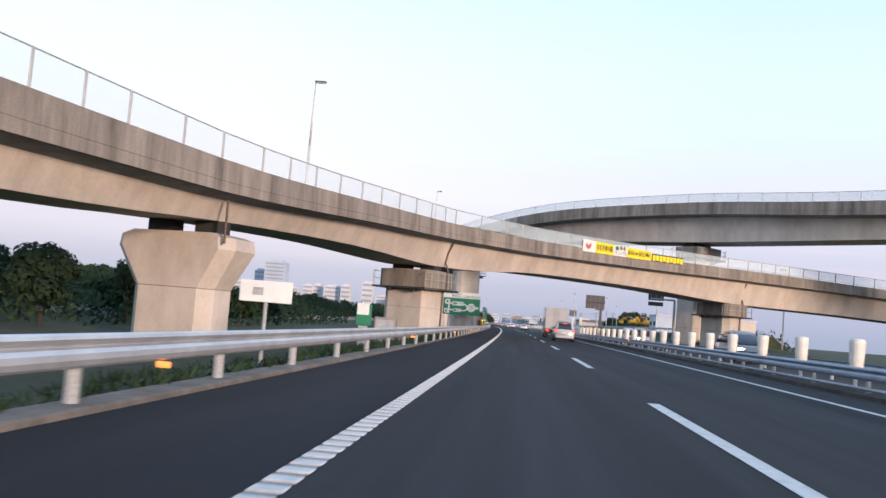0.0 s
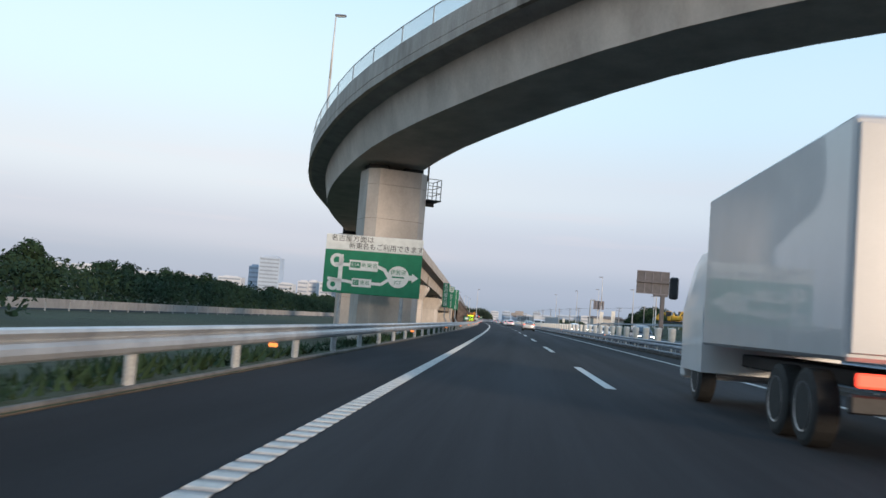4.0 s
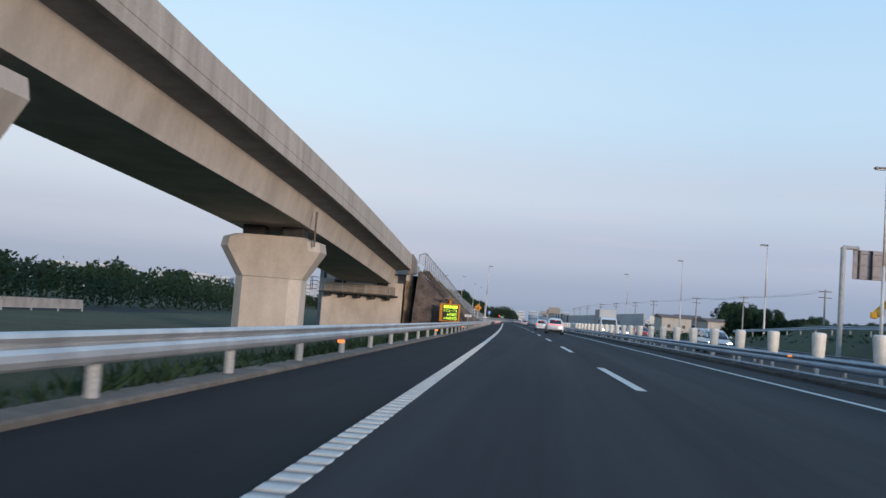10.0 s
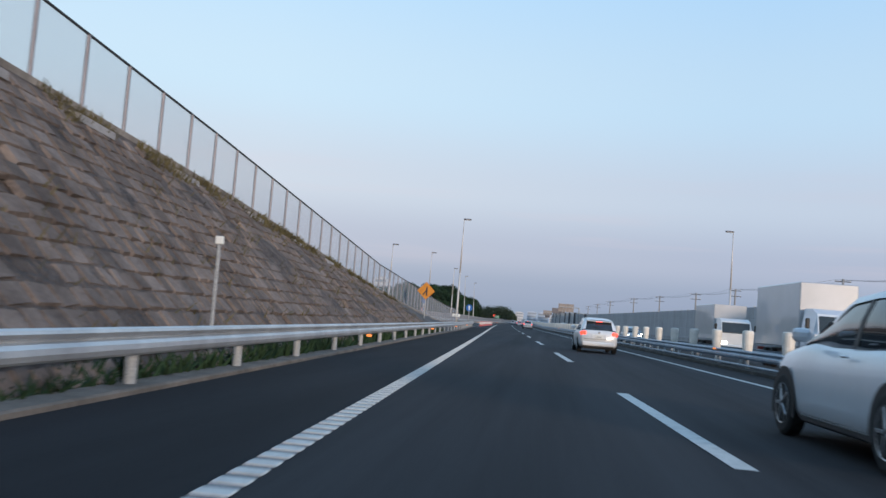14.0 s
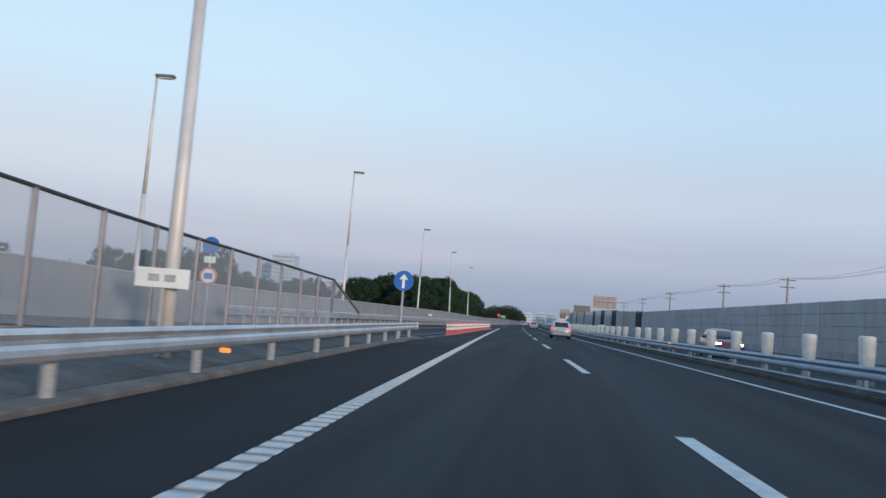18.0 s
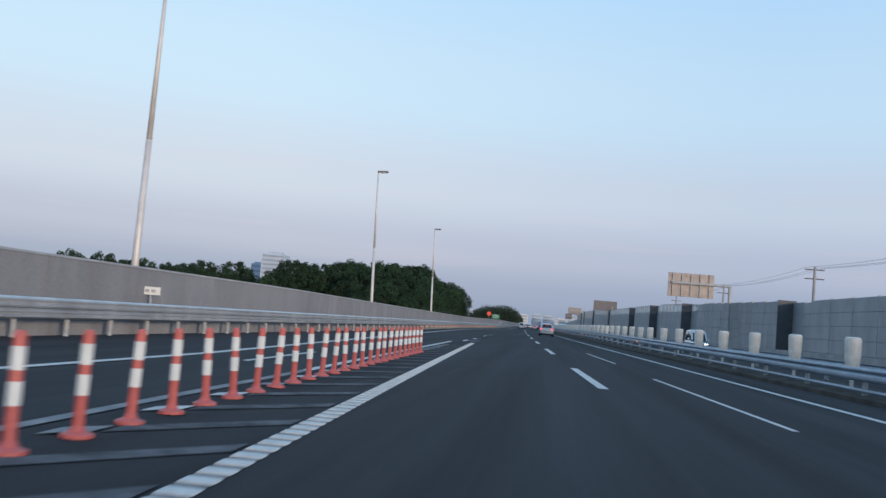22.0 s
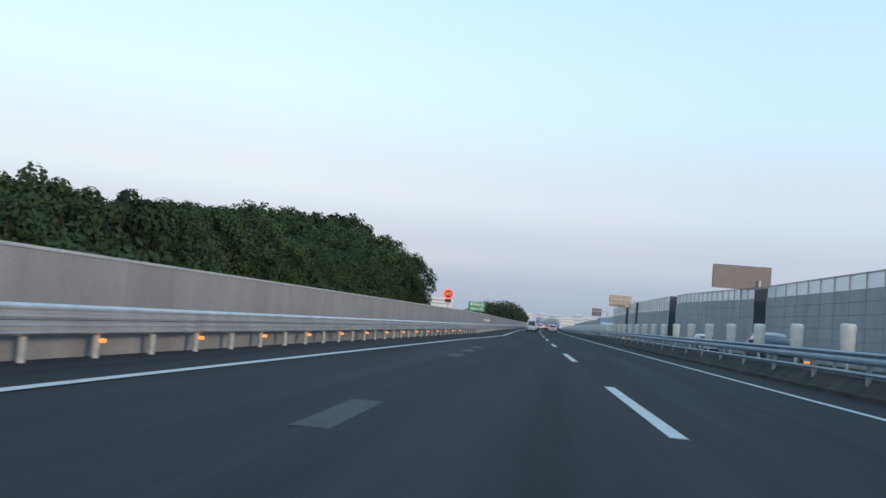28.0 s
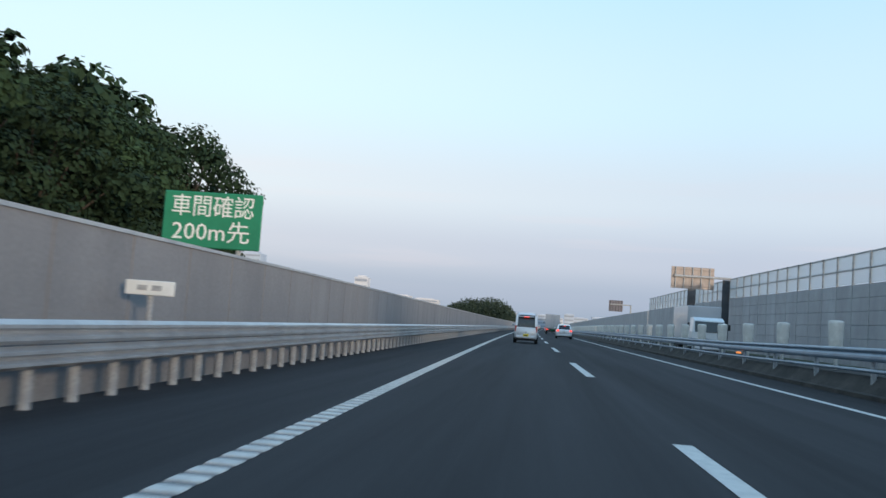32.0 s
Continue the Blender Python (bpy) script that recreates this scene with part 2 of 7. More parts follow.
GLASS_CAR = surf("tinted car glass", (0.03, 0.035, 0.04), (0.02, 0.024, 0.028), 0.08, scale=2, bump=0, coat=0.5)
BARK = surf("bark", (0.055, 0.045, 0.037), (0.03, 0.025, 0.02), 0.95, scale=6, fine=30, bump=0.6)


def leafy(name, a, b):
    m = surf(name, a, b, 0.85, scale=0.5, fine=2.5, bump=0, amount=0.3, each=0.2, spread=(0.25, 0.75), shine=0.15, island=0.14)
    return m


LEAF = leafy("broad leaves", (0.034, 0.064, 0.031), (0.014, 0.030, 0.015))
LEAF_B = leafy("dark leaves", (0.026, 0.050, 0.026), (0.010, 0.022, 0.012))
# For the distant belts only: paler and greyer than the near leaves.
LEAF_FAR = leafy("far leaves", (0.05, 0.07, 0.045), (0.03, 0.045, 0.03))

# ---- mesh helpers ----


def mesh_of(name, bm, mat):
    me = bpy.data.meshes.new(name)
    bm.normal_update()
    bm.to_mesh(me)
    bm.free()
    for m in (mat if isinstance(mat, (list, tuple)) else [mat]):
        me.materials.append(m)
    return me


def part(name, bm, mat, parent=None, label="", smooth=False):
    """Links a bmesh as one mesh object, under a thing or part if given."""
    me = bm if isinstance(bm, bpy.types.Mesh) else mesh_of(name, bm, mat)
    if smooth:
        me.polygons.foreach_set("use_smooth", [True] * len(me.polygons))
    ob = new(name, me)
    if parent:
        ob.parent = parent
    if label:
        ob["label"] = label
    return ob


def thing(name, label, category, group="", kind="", m=None):
    ob = new(name)
    ob.empty_display_size = 0.3
    tagged(ob, label, category, group, kind)
    if m is not None:
        ob.matrix_world = m
    return ob


def box(sx, sy, sz, c=(0, 0, 0), bev=0.0, bm=None, m=None, seg=1):
    """A box of that size round the centre c, its edges bevelled."""
    own = bmesh.new()
    r = bmesh.ops.create_cube(own, size=1.0)
    bmesh.ops.scale(own, vec=(sx, sy, sz), verts=own.verts)
    if bev:
        bmesh.ops.bevel(own, geom=own.edges[:], offset=bev, segments=seg, affect="EDGES", profile=0.5)
    bmesh.ops.translate(own, vec=c, verts=own.verts)
    if m is not None:
        bmesh.ops.transform(own, matrix=m, verts=own.verts)
    return merge(bm, own)


def merge(bm, own):
    if bm is None:
        return own
    tmp = bpy.data.meshes.new("tmp")
    own.to_mesh(tmp)
    own.free()
    bm.from_mesh(tmp)
    bpy.data.meshes.remove(tmp)
    return bm


def rod(a, b, r, r2=None, n=10, bm=None):
    """A tapered round bar from a to b."""
    own = bmesh.new()
    a, b = Vector(a), Vector(b)
    d = b - a
    bmesh.ops.create_cone(own, cap_ends=True, segments=n, radius1=r, radius2=r if r2 is None else r2, depth=d.length)
    q = Vector((0, 0, 1)).rotation_difference(d.normalized()).to_matrix().to_4x4()
    bmesh.ops.transform(own, matrix=Matrix.Translation((a + b) / 2) @ q, verts=own.verts)
    return merge(bm, own)


def sweep(rings, closed=True, caps=True, bm=None):
    """A skin over rings of points, all of one length."""
    own = bm or bmesh.new()
    vs = [[own.verts.new(p) for p in r] for r in rings]
    n = len(rings[0])
    for a, b in zip(vs, vs[1:]):
        for i in range(n if closed else n - 1):
            j = (i + 1) % n
            own.faces.new((a[i], a[j], b[j], b[i]))
    if closed and caps:
        own.faces.new(vs[0][::-1])
        own.faces.new(vs[-1])
    return own


def steps(a, b, d):
    n = max(1, int(math.ceil((b - a) / d)))
    return [a + (b - a) * i / n for i in range(n + 1)]


def along(profile, a, b, d=8.0, closed=True, shift=None, bm=None):
    """A profile of (x, z) drawn along the road from a to b; shift(s) moves it by (x, z)."""
    rings = []
    for s in steps(a, b, d):
        dx, dz = shift(s) if shift else (0, 0)
        rings.append([at(s, x + dx, z + dz) for x, z in profile])
    return sweep(rings, closed, True, bm)


def lerp(table, s):
    """A value between the rows of a table (s, value)."""
    if s <= table[0][0]:
        return table[0][1]
    for (a, u), (b, v) in zip(table, table[1:]):
        if s <= b:
            f = (s - a) / (b - a)
            return u + (v - u) * f
    return table[-1][1]


def smooth_path(points, d=3.0):
    """Places along a smooth curve through points (s, x, z...), in road measures."""
    out = []
    pts = [points[0]] + list(points) + [points[-1]]
    for i in range(1, len(pts) - 2):
        p0, p1, p2, p3 = (np.array(q, float) for q in pts[i - 1:i + 3])
        n = max(2, int(np.linalg.norm((p2 - p1)[:2]) / d))
        for k in range(n):
            u = k / n
            out.append(0.5 * (2 * p1 + (p2 - p0) * u + (2 * p0 - 5 * p1 + 4 * p2 - p3) * u * u + (3 * p1 - p0 - 3 * p2 + p3) * u ** 3))
    out.append(np.array(points[-1], float))
    return out


def frames_of(path):
    """World places, side vectors and the further values of a smooth path."""
    pts = [at(p[0], p[1], 0) for p in path]
    out = []
    for i, p in enumerate(path):
        t = (pts[min(i + 1, len(pts) - 1)] - pts[max(i - 1, 0)]).normalized()
        out.append((pts[i], Vector((t.y, -t.x, 0)), p[2:]))
    return out


def write(text, size, mat, parent, m, name="lettering", label="", fit=None):
    """Lettering as a thin solid mesh, its middle at the pose m, facing its own -y; fit: its width."""
    cu = bpy.data.curves.new(name, "FONT")
    cu.body, cu.size, cu.extrude = text, size, 0.004
    cu.align_x, cu.align_y = "CENTER", "CENTER"
    cu.resolution_u = 2
    tmp = bpy.data.objects.new("tmp", cu)
    scene.collection.objects.link(tmp)
    bpy.context.view_layer.update()
    me = bpy.data.meshes.new_from_object(tmp.evaluated_get(bpy.context.evaluated_depsgraph_get()))
    bpy.data.objects.remove(tmp)
    if fit and len(me.vertices):
        xs = [v.co.x for v in me.vertices]
        k = fit / max(1e-6, max(xs) - min(xs))
        for v in me.vertices:
            v.co.x *= k
    me.materials.clear()
    me.materials.append(mat)
    ob = part(name, me, mat, parent, label)
    ob.matrix_local = m @ pose(0, 0, 0, 90, 0, 0)
    return ob

# ---- ground and roads ----
FAR_END = 1500.0


def ground_sheet():
    bm = bmesh.new()
    c = at(380, 0)
    rings = [0, 60, 130, 250, 450, 800, 1500, 2600, 4400]
    last = None
    for i, r in enumerate(rings):
        ring = [bm.verts.new((c.x + r * 2.2 * math.cos(a), c.y + r * 1.6 * math.sin(a), -0.95)) for a in (math.tau * k / 48 for k in range(48))] if r else [bm.verts.new((c.x, c.y, -0.95))]
        if last:
            for k in range(48):
                j = (k + 1) % 48
                bm.faces.new((last[0], ring[k], ring[j]) if len(last) == 1 else (last[k], ring[k], ring[j], last[j]))
        last = ring
    return tagged(part("ground", bm, GRASS), "dark green grassy ground beside the road", "ground", kind="structure")


ground_sheet()
A0, A1 = -120.0, FAR_END
RAMP_LEFT = [(300, -17.0), (400, -12.5), (440, -10.6), (520, -7.0), (560, -5.85), (621, -4.8), (660, -3.4), (690, -2.4), (1500, -2.3)]
RAMP_RIGHT = [(308, -8.0), (340, -7.3), (368, -6.4), (400, -5.4), (440, -3.8)]
RAMP_Z = [(308, 4.6), (339, 3.4), (368, 1.75), (389, 1.0), (413, 0.3), (434, 0.0)]
KERB_X = [(-120, -2.3), (360, -2.3), (400, -2.1), (434, -2.45)]


def road_sheet():
    """The carriageway with its verge falling to the ground at the left."""
    bm = bmesh.new()
    rings = []
    for s in steps(A0, A1, 8.0):
        rings.append([at(s, x, z) for x, z in ((-0.13, -0.004), (0, 0), (3.6, 0.0), (7.8, 0.0), (9.45, -0.01))])
    sweep(rings, closed=False, bm=bm)
    return bm


road = tagged(part("road", road_sheet(), ASPHALT), "dark grey asphalt carriageway with white lane lines", "road", kind="structure")


def shoulder(s0, s1):
    rings = []
    for s in steps(s0, s1, 6.0):
        k = lerp(KERB_X, s) if s < 434 else lerp(RAMP_LEFT, s) - 0.35
        rings.append([at(s, k, -0.012), at(s, -0.13, -0.004)])
    return sweep(rings, closed=False)


tagged(part("road_shoulder", shoulder(A0, 436), ASPHALT_SHOULDER), "near-black asphalt shoulder beside the left edge line", "road", kind="structure")
tagged(part("merging_lane", shoulder(436, A1), ASPHALT), "dark grey asphalt merging lane beside the carriageway", "road", kind="structure")


def verge():
    rings = []
    for s in steps(A0, 434, 6.0):
        k = lerp(KERB_X, s)
        rings.append([at(s, k - 0.06, -0.008), at(s, k - 0.3, 0.02), at(s, k - 1.2, -0.02), at(s, k - 3.5, -0.95)])
    return sweep(rings, closed=False)


tagged(part("verge", verge(), GRASS), "grassy verge falling away behind the guard rail", "verge", kind="structure")


KERB_WIDE = [(-120, 26), (166, 272), (300, 450)]


def kerb_left():
    """Low kerb blocks where the verge is raised, a thin flush edging between."""
    bm = bmesh.new()
    for s in steps(A0, 440.6, 4.0)[:-1]:
        wide = any(a <= s < b for a, b in KERB_WIDE)
        w, top = (0.4, 0.055) if wide else (0.09, 0.028)
        rings = []
        for q in (s + 0.02, s + 3.98):
            k = lerp(KERB_X, q) - (0.0 if wide else 0.1)
            rings.append([at(q, k - w, -0.1), at(q, k, -0.1), at(q, k, top - 0.02), at(q, k - 0.03, top), at(q, k - w, top)])
        sweep(rings, bm=bm)
    return bm


tagged(part("kerb", kerb_left(), KERB), "low pale brown concrete kerb below the guard rail", "kerb", kind="structure")
DIRT = surf("dusty median soil", (0.085, 0.078, 0.07), (0.045, 0.042, 0.04), 0.95, scale=1.2, fine=20, bump=0.5, amount=0.5, shine=0.15)
MED_Z = [(495, 0.0), (510, 0.05), (530, 0.13), (570, 0.28), (635, 0.36), (700, 0.40), (716, 0.42), (735, 0.31), (800, 0.3), (900, 0.1), (1000, 0.0)]


def median():
    """The strip between the carriageways, which rises above the road farther on."""
    rings = []
    for s in steps(A0, A1, 8.0):
        m = lerp(MED_Z, s)
        rings.append([at(s, x, z) for x, z in ((9.45, -0.3), (9.45, 0.09), (9.58, 0.11), (9.9, 0.12 + m * 0.9), (11.6, 0.12 + m), (11.9, 0.11), (12.05, 0.10), (12.05, -0.3))])
    return sweep(rings)


tagged(part("median_strip", median(), DIRT), "dusty dark median strip between the carriageways", "median", kind="structure")
tagged(part("opposite_road", along([(12.05, -0.02), (20.6, -0.02)], A0, A1, 8.0, closed=False), ASPHALT), "dark grey asphalt of the opposite carriageway", "road", kind="structure")
RISE = [(-120, 0.25), (60, 0.3), (110, 0.8), (150, 1.0), (300, 1.0), (340, 0.55), (366, 0.0), (1500, 0.0)]


def opposite_verge():
    """A grassy bank that carries the side road's rail, flat where the sound wall stands."""
    rings = []
    for s in steps(A0, A1, 6.0):
        f = lerp(RISE, s)
        rings.append([at(s, x, a + (b - a) * f) for x, a, b in ((20.6, -0.02, -0.02), (21.8, 0.05, 0.12), (23.6, -0.25, 1.05), (25.4, -0.6, 1.85), (28.5, -0.95, 1.9), (34.0, -0.96, 0.6), (44.0, -0.97, -0.97))])
    return sweep(rings, closed=False)


tagged(part("opposite_verge", opposite_verge(), GRASS), "grassy bank beside the opposite carriageway", "verge", kind="structure")


def ramp_deck(s0=309, s1=452):
    rings = []
    for s in steps(s0, s1, 4.0):
        z = lerp(RAMP_Z, s) - (0.0 if s < 430 else min(1, (s - 430) / 20) * 0.03)
        rings.append([at(s, lerp(RAMP_LEFT, s) - 0.4, z), at(s, min(lerp(RAMP_RIGHT, s), -1.3), z)])
    return sweep(rings, closed=False)


tagged(part("ramp_road", ramp_deck(), ASPHALT_SHOULDER), "dark asphalt slip road coming down to the carriageway", "road", kind="structure")

# ---- road markings ----


def stripe(s0, s1, x0, x1, w, z=0.006, d=6.0, bm=None):
    rings = [[at(s, x0 + (x1 - x0) * (s - s0) / (s1 - s0) - w / 2, z), at(s, x0 + (x1 - x0) * (s - s0) / (s1 - s0) + w / 2, z)] for s in steps(s0, s1, d)]
    return sweep(rings, closed=False, bm=bm)


PAINT_FAINT = surf("faded road paint", (0.15, 0.15, 0.155), (0.045, 0.046, 0.05), 0.85, scale=2.5, fine=50, bump=0.1, amount=0.3, shine=0.15)
PAINT_WORN = surf("worn road paint", (0.24, 0.24, 0.245), (0.13, 0.13, 0.135), 0.7, scale=3, fine=50, bump=0.1, amount=0.3)
part("edge_line", stripe(A0, 527, 0, 0, 0.2), PAINT_WORN, road)
part("edge_line", stripe(684, 780, 0.0, 0.0, 0.2), PAINT_WORN, road)
part("edge_line", stripe(262, 276, 0, 0, 0.2, z=0.009), PAINT, road)
part("edge_line", stripe(780, A1, 0, 0, 0.2), PAINT, road)
part("edge_line", stripe(A0, A1, 7.77, 7.77, 0.18), PAINT, road)


def teeth(s0, s1, x):
    """The raised cross bars of the profiled edge line."""
    vs, fs = [], []
    n = int((s1 - s0) / 0.34)
    for i in range(n):
        s = s0 + i * 0.34
        b = len(vs)
        for q in (s, s + 0.19):
            for xx, z in ((x - 0.11, 0.006), (x - 0.10, 0.014), (x + 0.10, 0.014), (x + 0.11, 0.006)):
                vs.append(at(q, xx, z))
        for k in range(3):
            fs.append((b + k, b + k + 1, b + k + 5, b + k + 4))
        fs.append((b + 3, b + 2, b + 1, b))
    me = bpy.data.meshes.new("edge_line_ribs")
    me.from_pydata(vs, [], fs)
    me.materials.append(PAINT)
    return me


for a, b in ((-8, 262), (276, 527), (684, 780)):
    tagged(part("edge_line_ribs", teeth(a, b, 0.0), PAINT, road), kind="stuff")
for k in range(-6, 75):
    if k * 20 < A1:
        part("lane_dash", stripe(k * 20, k * 20 + 8, 3.57, 3.57, 0.2), PAINT, road)
for s in (474.7, 494.7, 514.7):
    part("lane_mark", stripe(s, s + 11, 5.46, 5.38, 0.10), PAINT, road)
SLIP_LINE = [(560, -4.12), (592, -4.0), (620, -3.15), (640, -2.3), (660, -1.45), (670, -0.85), (686, -0.1)]
part("slip_edge_line", stripe(440, 500, -7.0, -4.15, 0.18), PAINT, road)
part("slip_edge_line", stripe(500, 560, -4.15, -4.15, 0.18), PAINT, road)
for (u, xa), (v, xb) in zip(SLIP_LINE, SLIP_LINE[1:]):
    part("slip_edge_line", stripe(u, v, xa, xb, 0.19), PAINT, road)
part("gore_line", stripe(436, 450, -3.75, -3.0, 0.15), PAINT_WORN, road)
part("gore_line", stripe(450, 498, -3.0, -1.62, 0.15), PAINT_WORN, road)
part("gore_line", stripe(498, 527, -1.62, -1.06, 0.16), PAINT, road)
part("slip_dash", stripe(499, 504.5, -3.0, -2.9, 0.12), PAINT, road)
part("slip_dash", stripe(519, 524.5, -2.82, -2.7, 0.12), PAINT, road)
LANE_POST_X = [(432, -2.2), (449, -2.0), (458, -1.75), (494, -1.22), (512, -0.86), (527, -0.5)]
for i in range(51):
    s = 433.04 + i * 1.75
    gx = lerp(LANE_POST_X, s)
    back = 1.28 * (-0.16 - gx)
    rings = [[at(s - back, gx, 0.005), at(s - back + 0.42, gx, 0.005)], [at(s, -0.16, 0.005), at(s + 0.42, -0.16, 0.005)]]
    part("gore_hatch", sweep(rings, closed=False), PAINT_FAINT, road)
    q0, q1 = at(s - back - 0.4, gx - 0.3, 0.010), at(s - back - 0.06, gx - 0.04, 0.010)
    step = at(s + 0.4, gx, 0) - at(s, gx, 0)
    part("gore_hatch_end", sweep([[q0, q0 + step], [q1, q1 + step]], closed=False), PAINT if s > 500 or i % 3 else PAINT_WORN, road)
for s, l, x in ((552.2, 3.0, -0.25), (530.0, 3.5, -0.62), (537.4, 2.8, -0.42)):
    part("slip_dash", stripe(s, s + l, x, x + 0.05, 0.16), PAINT, road)
for s, l, x, w in ((530.5, 3.6, -0.2, 0.62), (537.4, 3.0, -0.3, 0.5), (557.5, 3.3, -0.1, 0.6), (564, 3, 0.0, 0.5), (618.2, 2.9, 0.04, 0.38), (636.0, 2.6, -0.1, 0.4), (640.8, 2.6, -0.05, 0.42), (645.6, 2.6, 0.0, 0.4)):
    part("road_patch", stripe(s, s + l, x, x + 0.03, w, z=0.004), ASPHALT_PATCH, road)

# ---- guard rails ----
BEAM = [(0.0, -0.175), (0.03, -0.15), (0.085, -0.11), (0.085, -0.06), (0.02, -0.02), (0.02, 0.02), (0.085, 0.06), (0.085, 0.11), (0.03, 0.15), (0.0, 0.175), (-0.012, 0.15), (0.06, 0.085), (-0.01, 0.0), (0.06, -0.085), (-0.012, -0.15)]


def beam(path_x, s0, s1, zc, face, mat, owner, name="beam", d=4.0, high=1.0, dz=None, prof=BEAM):
    rings = []
    for s in steps(s0, s1, d):
        x = path_x(s)
        z = zc + (dz(s) if dz else 0)
        rings.append([at(s, x + face * u, z + v * high) for u, v in prof])
    return part(name, sweep(rings), mat, owner)


BEAM_L = [(0.0, 0.150), (0.045, 0.153), (0.08, 0.138), (0.092, 0.105), (0.078, 0.07), (0.035, 0.052), (0.03, 0.038), (0.07, 0.018), (0.1, -0.02), (0.105, -0.075), (0.09, -0.125), (0.05, -0.152), (0.0, -0.150), (0.012, -0.12), (0.075, -0.075), (0.012, 0.03), (0.06, 0.1)]


def post_mesh(h, r=0.057):
    bm = rod((0, 0, -0.5), (0, 0, h), r, n=10)
    return mesh_of("post", rod((0, 0, h), (0, 0, h + 0.03), r, 0.02, 10, bm), POST)


POST_A = post_mesh(0.60, 0.07)
POST_B = post_mesh(0.70, 0.06)


def lx(s):
    return lerp(KERB_X, s) - 0.17


left_rail = tagged(new("guard_rail"), "silver corrugated steel guard rail on round posts beside the shoulder", "guard rail")
beam(lx, A0, 440.2, 0.535, 1, STEEL, left_rail, prof=BEAM_L)
for k in range(-12, 112):
    s = k * 4.0 + (1.2 if k < 40 else 3.7 if k < 74 else 2.1)
    if s < 439.9:
        o = part("post", POST_A, POST, left_rail)
        o.matrix_world = on_road(s, lx(s) - 0.08)
END_CAP = sweep([[Vector((0.09 * math.cos(a), 0.02 * k, 0.17 * math.sin(a) + 0.535)) for a in (math.tau * i / 14 for i in range(14))] for k in range(6)])
o = part("end_cap", END_CAP, STEEL, left_rail, "rounded steel end of the rail")
o.matrix_world = on_road(440.2, lx(440.2) + 0.03)

median_rail = tagged(new("median_guard_rail"), "blue-grey steel guard rail along the median", "guard rail")
beam(lambda s: 9.72, A0, A1, 0.56, -1, STEEL_BLUE, median_rail, d=8.0, dz=lambda s: lerp(MED_Z, s), prof=BEAM_L)
part("lower_pipe", along([(9.75 + 0.045 * math.cos(a), 0.20 + 0.045 * math.sin(a)) for a in (math.tau * k / 8 for k in range(8))], A0, A1, 8.0, shift=lambda s: (0.0, lerp(MED_Z, s))), STEEL_BLUE, median_rail)
for k in range(-8, 250):
    o = part("post", POST_B, POST, median_rail)
    o.matrix_world = on_road(k * 4.0, 9.80, lerp(MED_Z, k * 4.0) - 0.1)
far_rail = tagged(new("opposite_guard_rail"), "blue-grey steel guard rail facing the opposite carriageway", "guard rail")
beam(lambda s: 11.72, A0, A1, 0.58, 1, STEEL_BLUE, far_rail, d=8.0, dz=lambda s: lerp(MED_Z, s), prof=BEAM_L)
for k in range(-8, 110):
    o = part("post", POST_B, POST, far_rail)
    o.matrix_world = on_road(k * 8.0, 11.64, lerp(MED_Z, k * 8.0) - 0.1)


def delineator_mesh():
    bm = bmesh.new()
    prof = [(0.05, 0.0), (0.05, 0.40), (0.16, 0.43), (0.185, 0.75), (0.205, 1.2), (0.195, 1.27), (0.14, 1.30)]
    rings = [[Vector((r * math.cos(a), r * math.sin(a), z)) for a in (math.tau * k / 16 for k in range(16))] for r, z in prof]
    sweep(rings, bm=bm)
    return mesh_of("glare_post", bm, WHITE_POST)


DELIN = delineator_mesh()
GLARE_MARKS = (-14.0, 18.23, 32.02, 62.43, 76.27, 117.8, 131.6, 148.99, 161.51, 170.52, 204.94, 223.18, 270.65, 284.88, 295.05, 317.6, 327.01, 341.28, 402.66, 416.41, 420.9, 442.3, 460.4, 467.24, 485.3, 506.2, 520.15, 539.65, 570.52, 584.63, 634.97, 653.22, 700.48, 718.93, 729.13, 742.58, 1000.0)
GLARE_S = []
for a, b in zip(GLARE_MARKS, GLARE_MARKS[1:]):
    n = round((b - a) / 4.6)
    GLARE_S += [a + (b - a) * i / n for i in range(n)]
for s in GLARE_S:
    o = part("glare_post", DELIN, WHITE_POST)
    o.matrix_world = on_road(s, 10.3, 0.12 + lerp(MED_Z, s)) @ pose(0, 0, 0, random.uniform(-1, 1), random.uniform(-1, 1), 40 * random.random())
    tagged(o, "thick white plastic glare post standing on the median", "glare post", "glare posts along the median")


def rx2(s):
    return lerp(RAMP_LEFT, s)


slip_rail = tagged(new("slip_road_guard_rail"), "silver double-beam steel guard rail in front of the low wall", "guard rail")
beam(lambda s: rx2(s), 437, A1 - 500, 0.70, 1, STEEL, slip_rail, d=6.0, high=0.64)
beam(lambda s: rx2(s), 437, A1 - 500, 0.47, 1, STEEL, slip_rail, name="lower_beam", d=6.0, high=0.6)
for k in range(292):
    s = 440 + k * 2.0 if k < 125 else 690 + (k - 125) * 0.88
    if s > 438:
        o = part("post", POST_B, POST, slip_rail)
        o.matrix_world = on_road(s, rx2(s) - 0.1)

# ---- low wall along the slip road and on ----
LOW_Z = [(300, 6.0), (368, 3.4), (413, 1.9), (440, 1.62), (520, 1.75), (560, 1.64), (621, 1.58), (690, 1.8), (720, 1.9), (1500, 1.9)]


def wx(s):
    return rx2(s) - 0.75


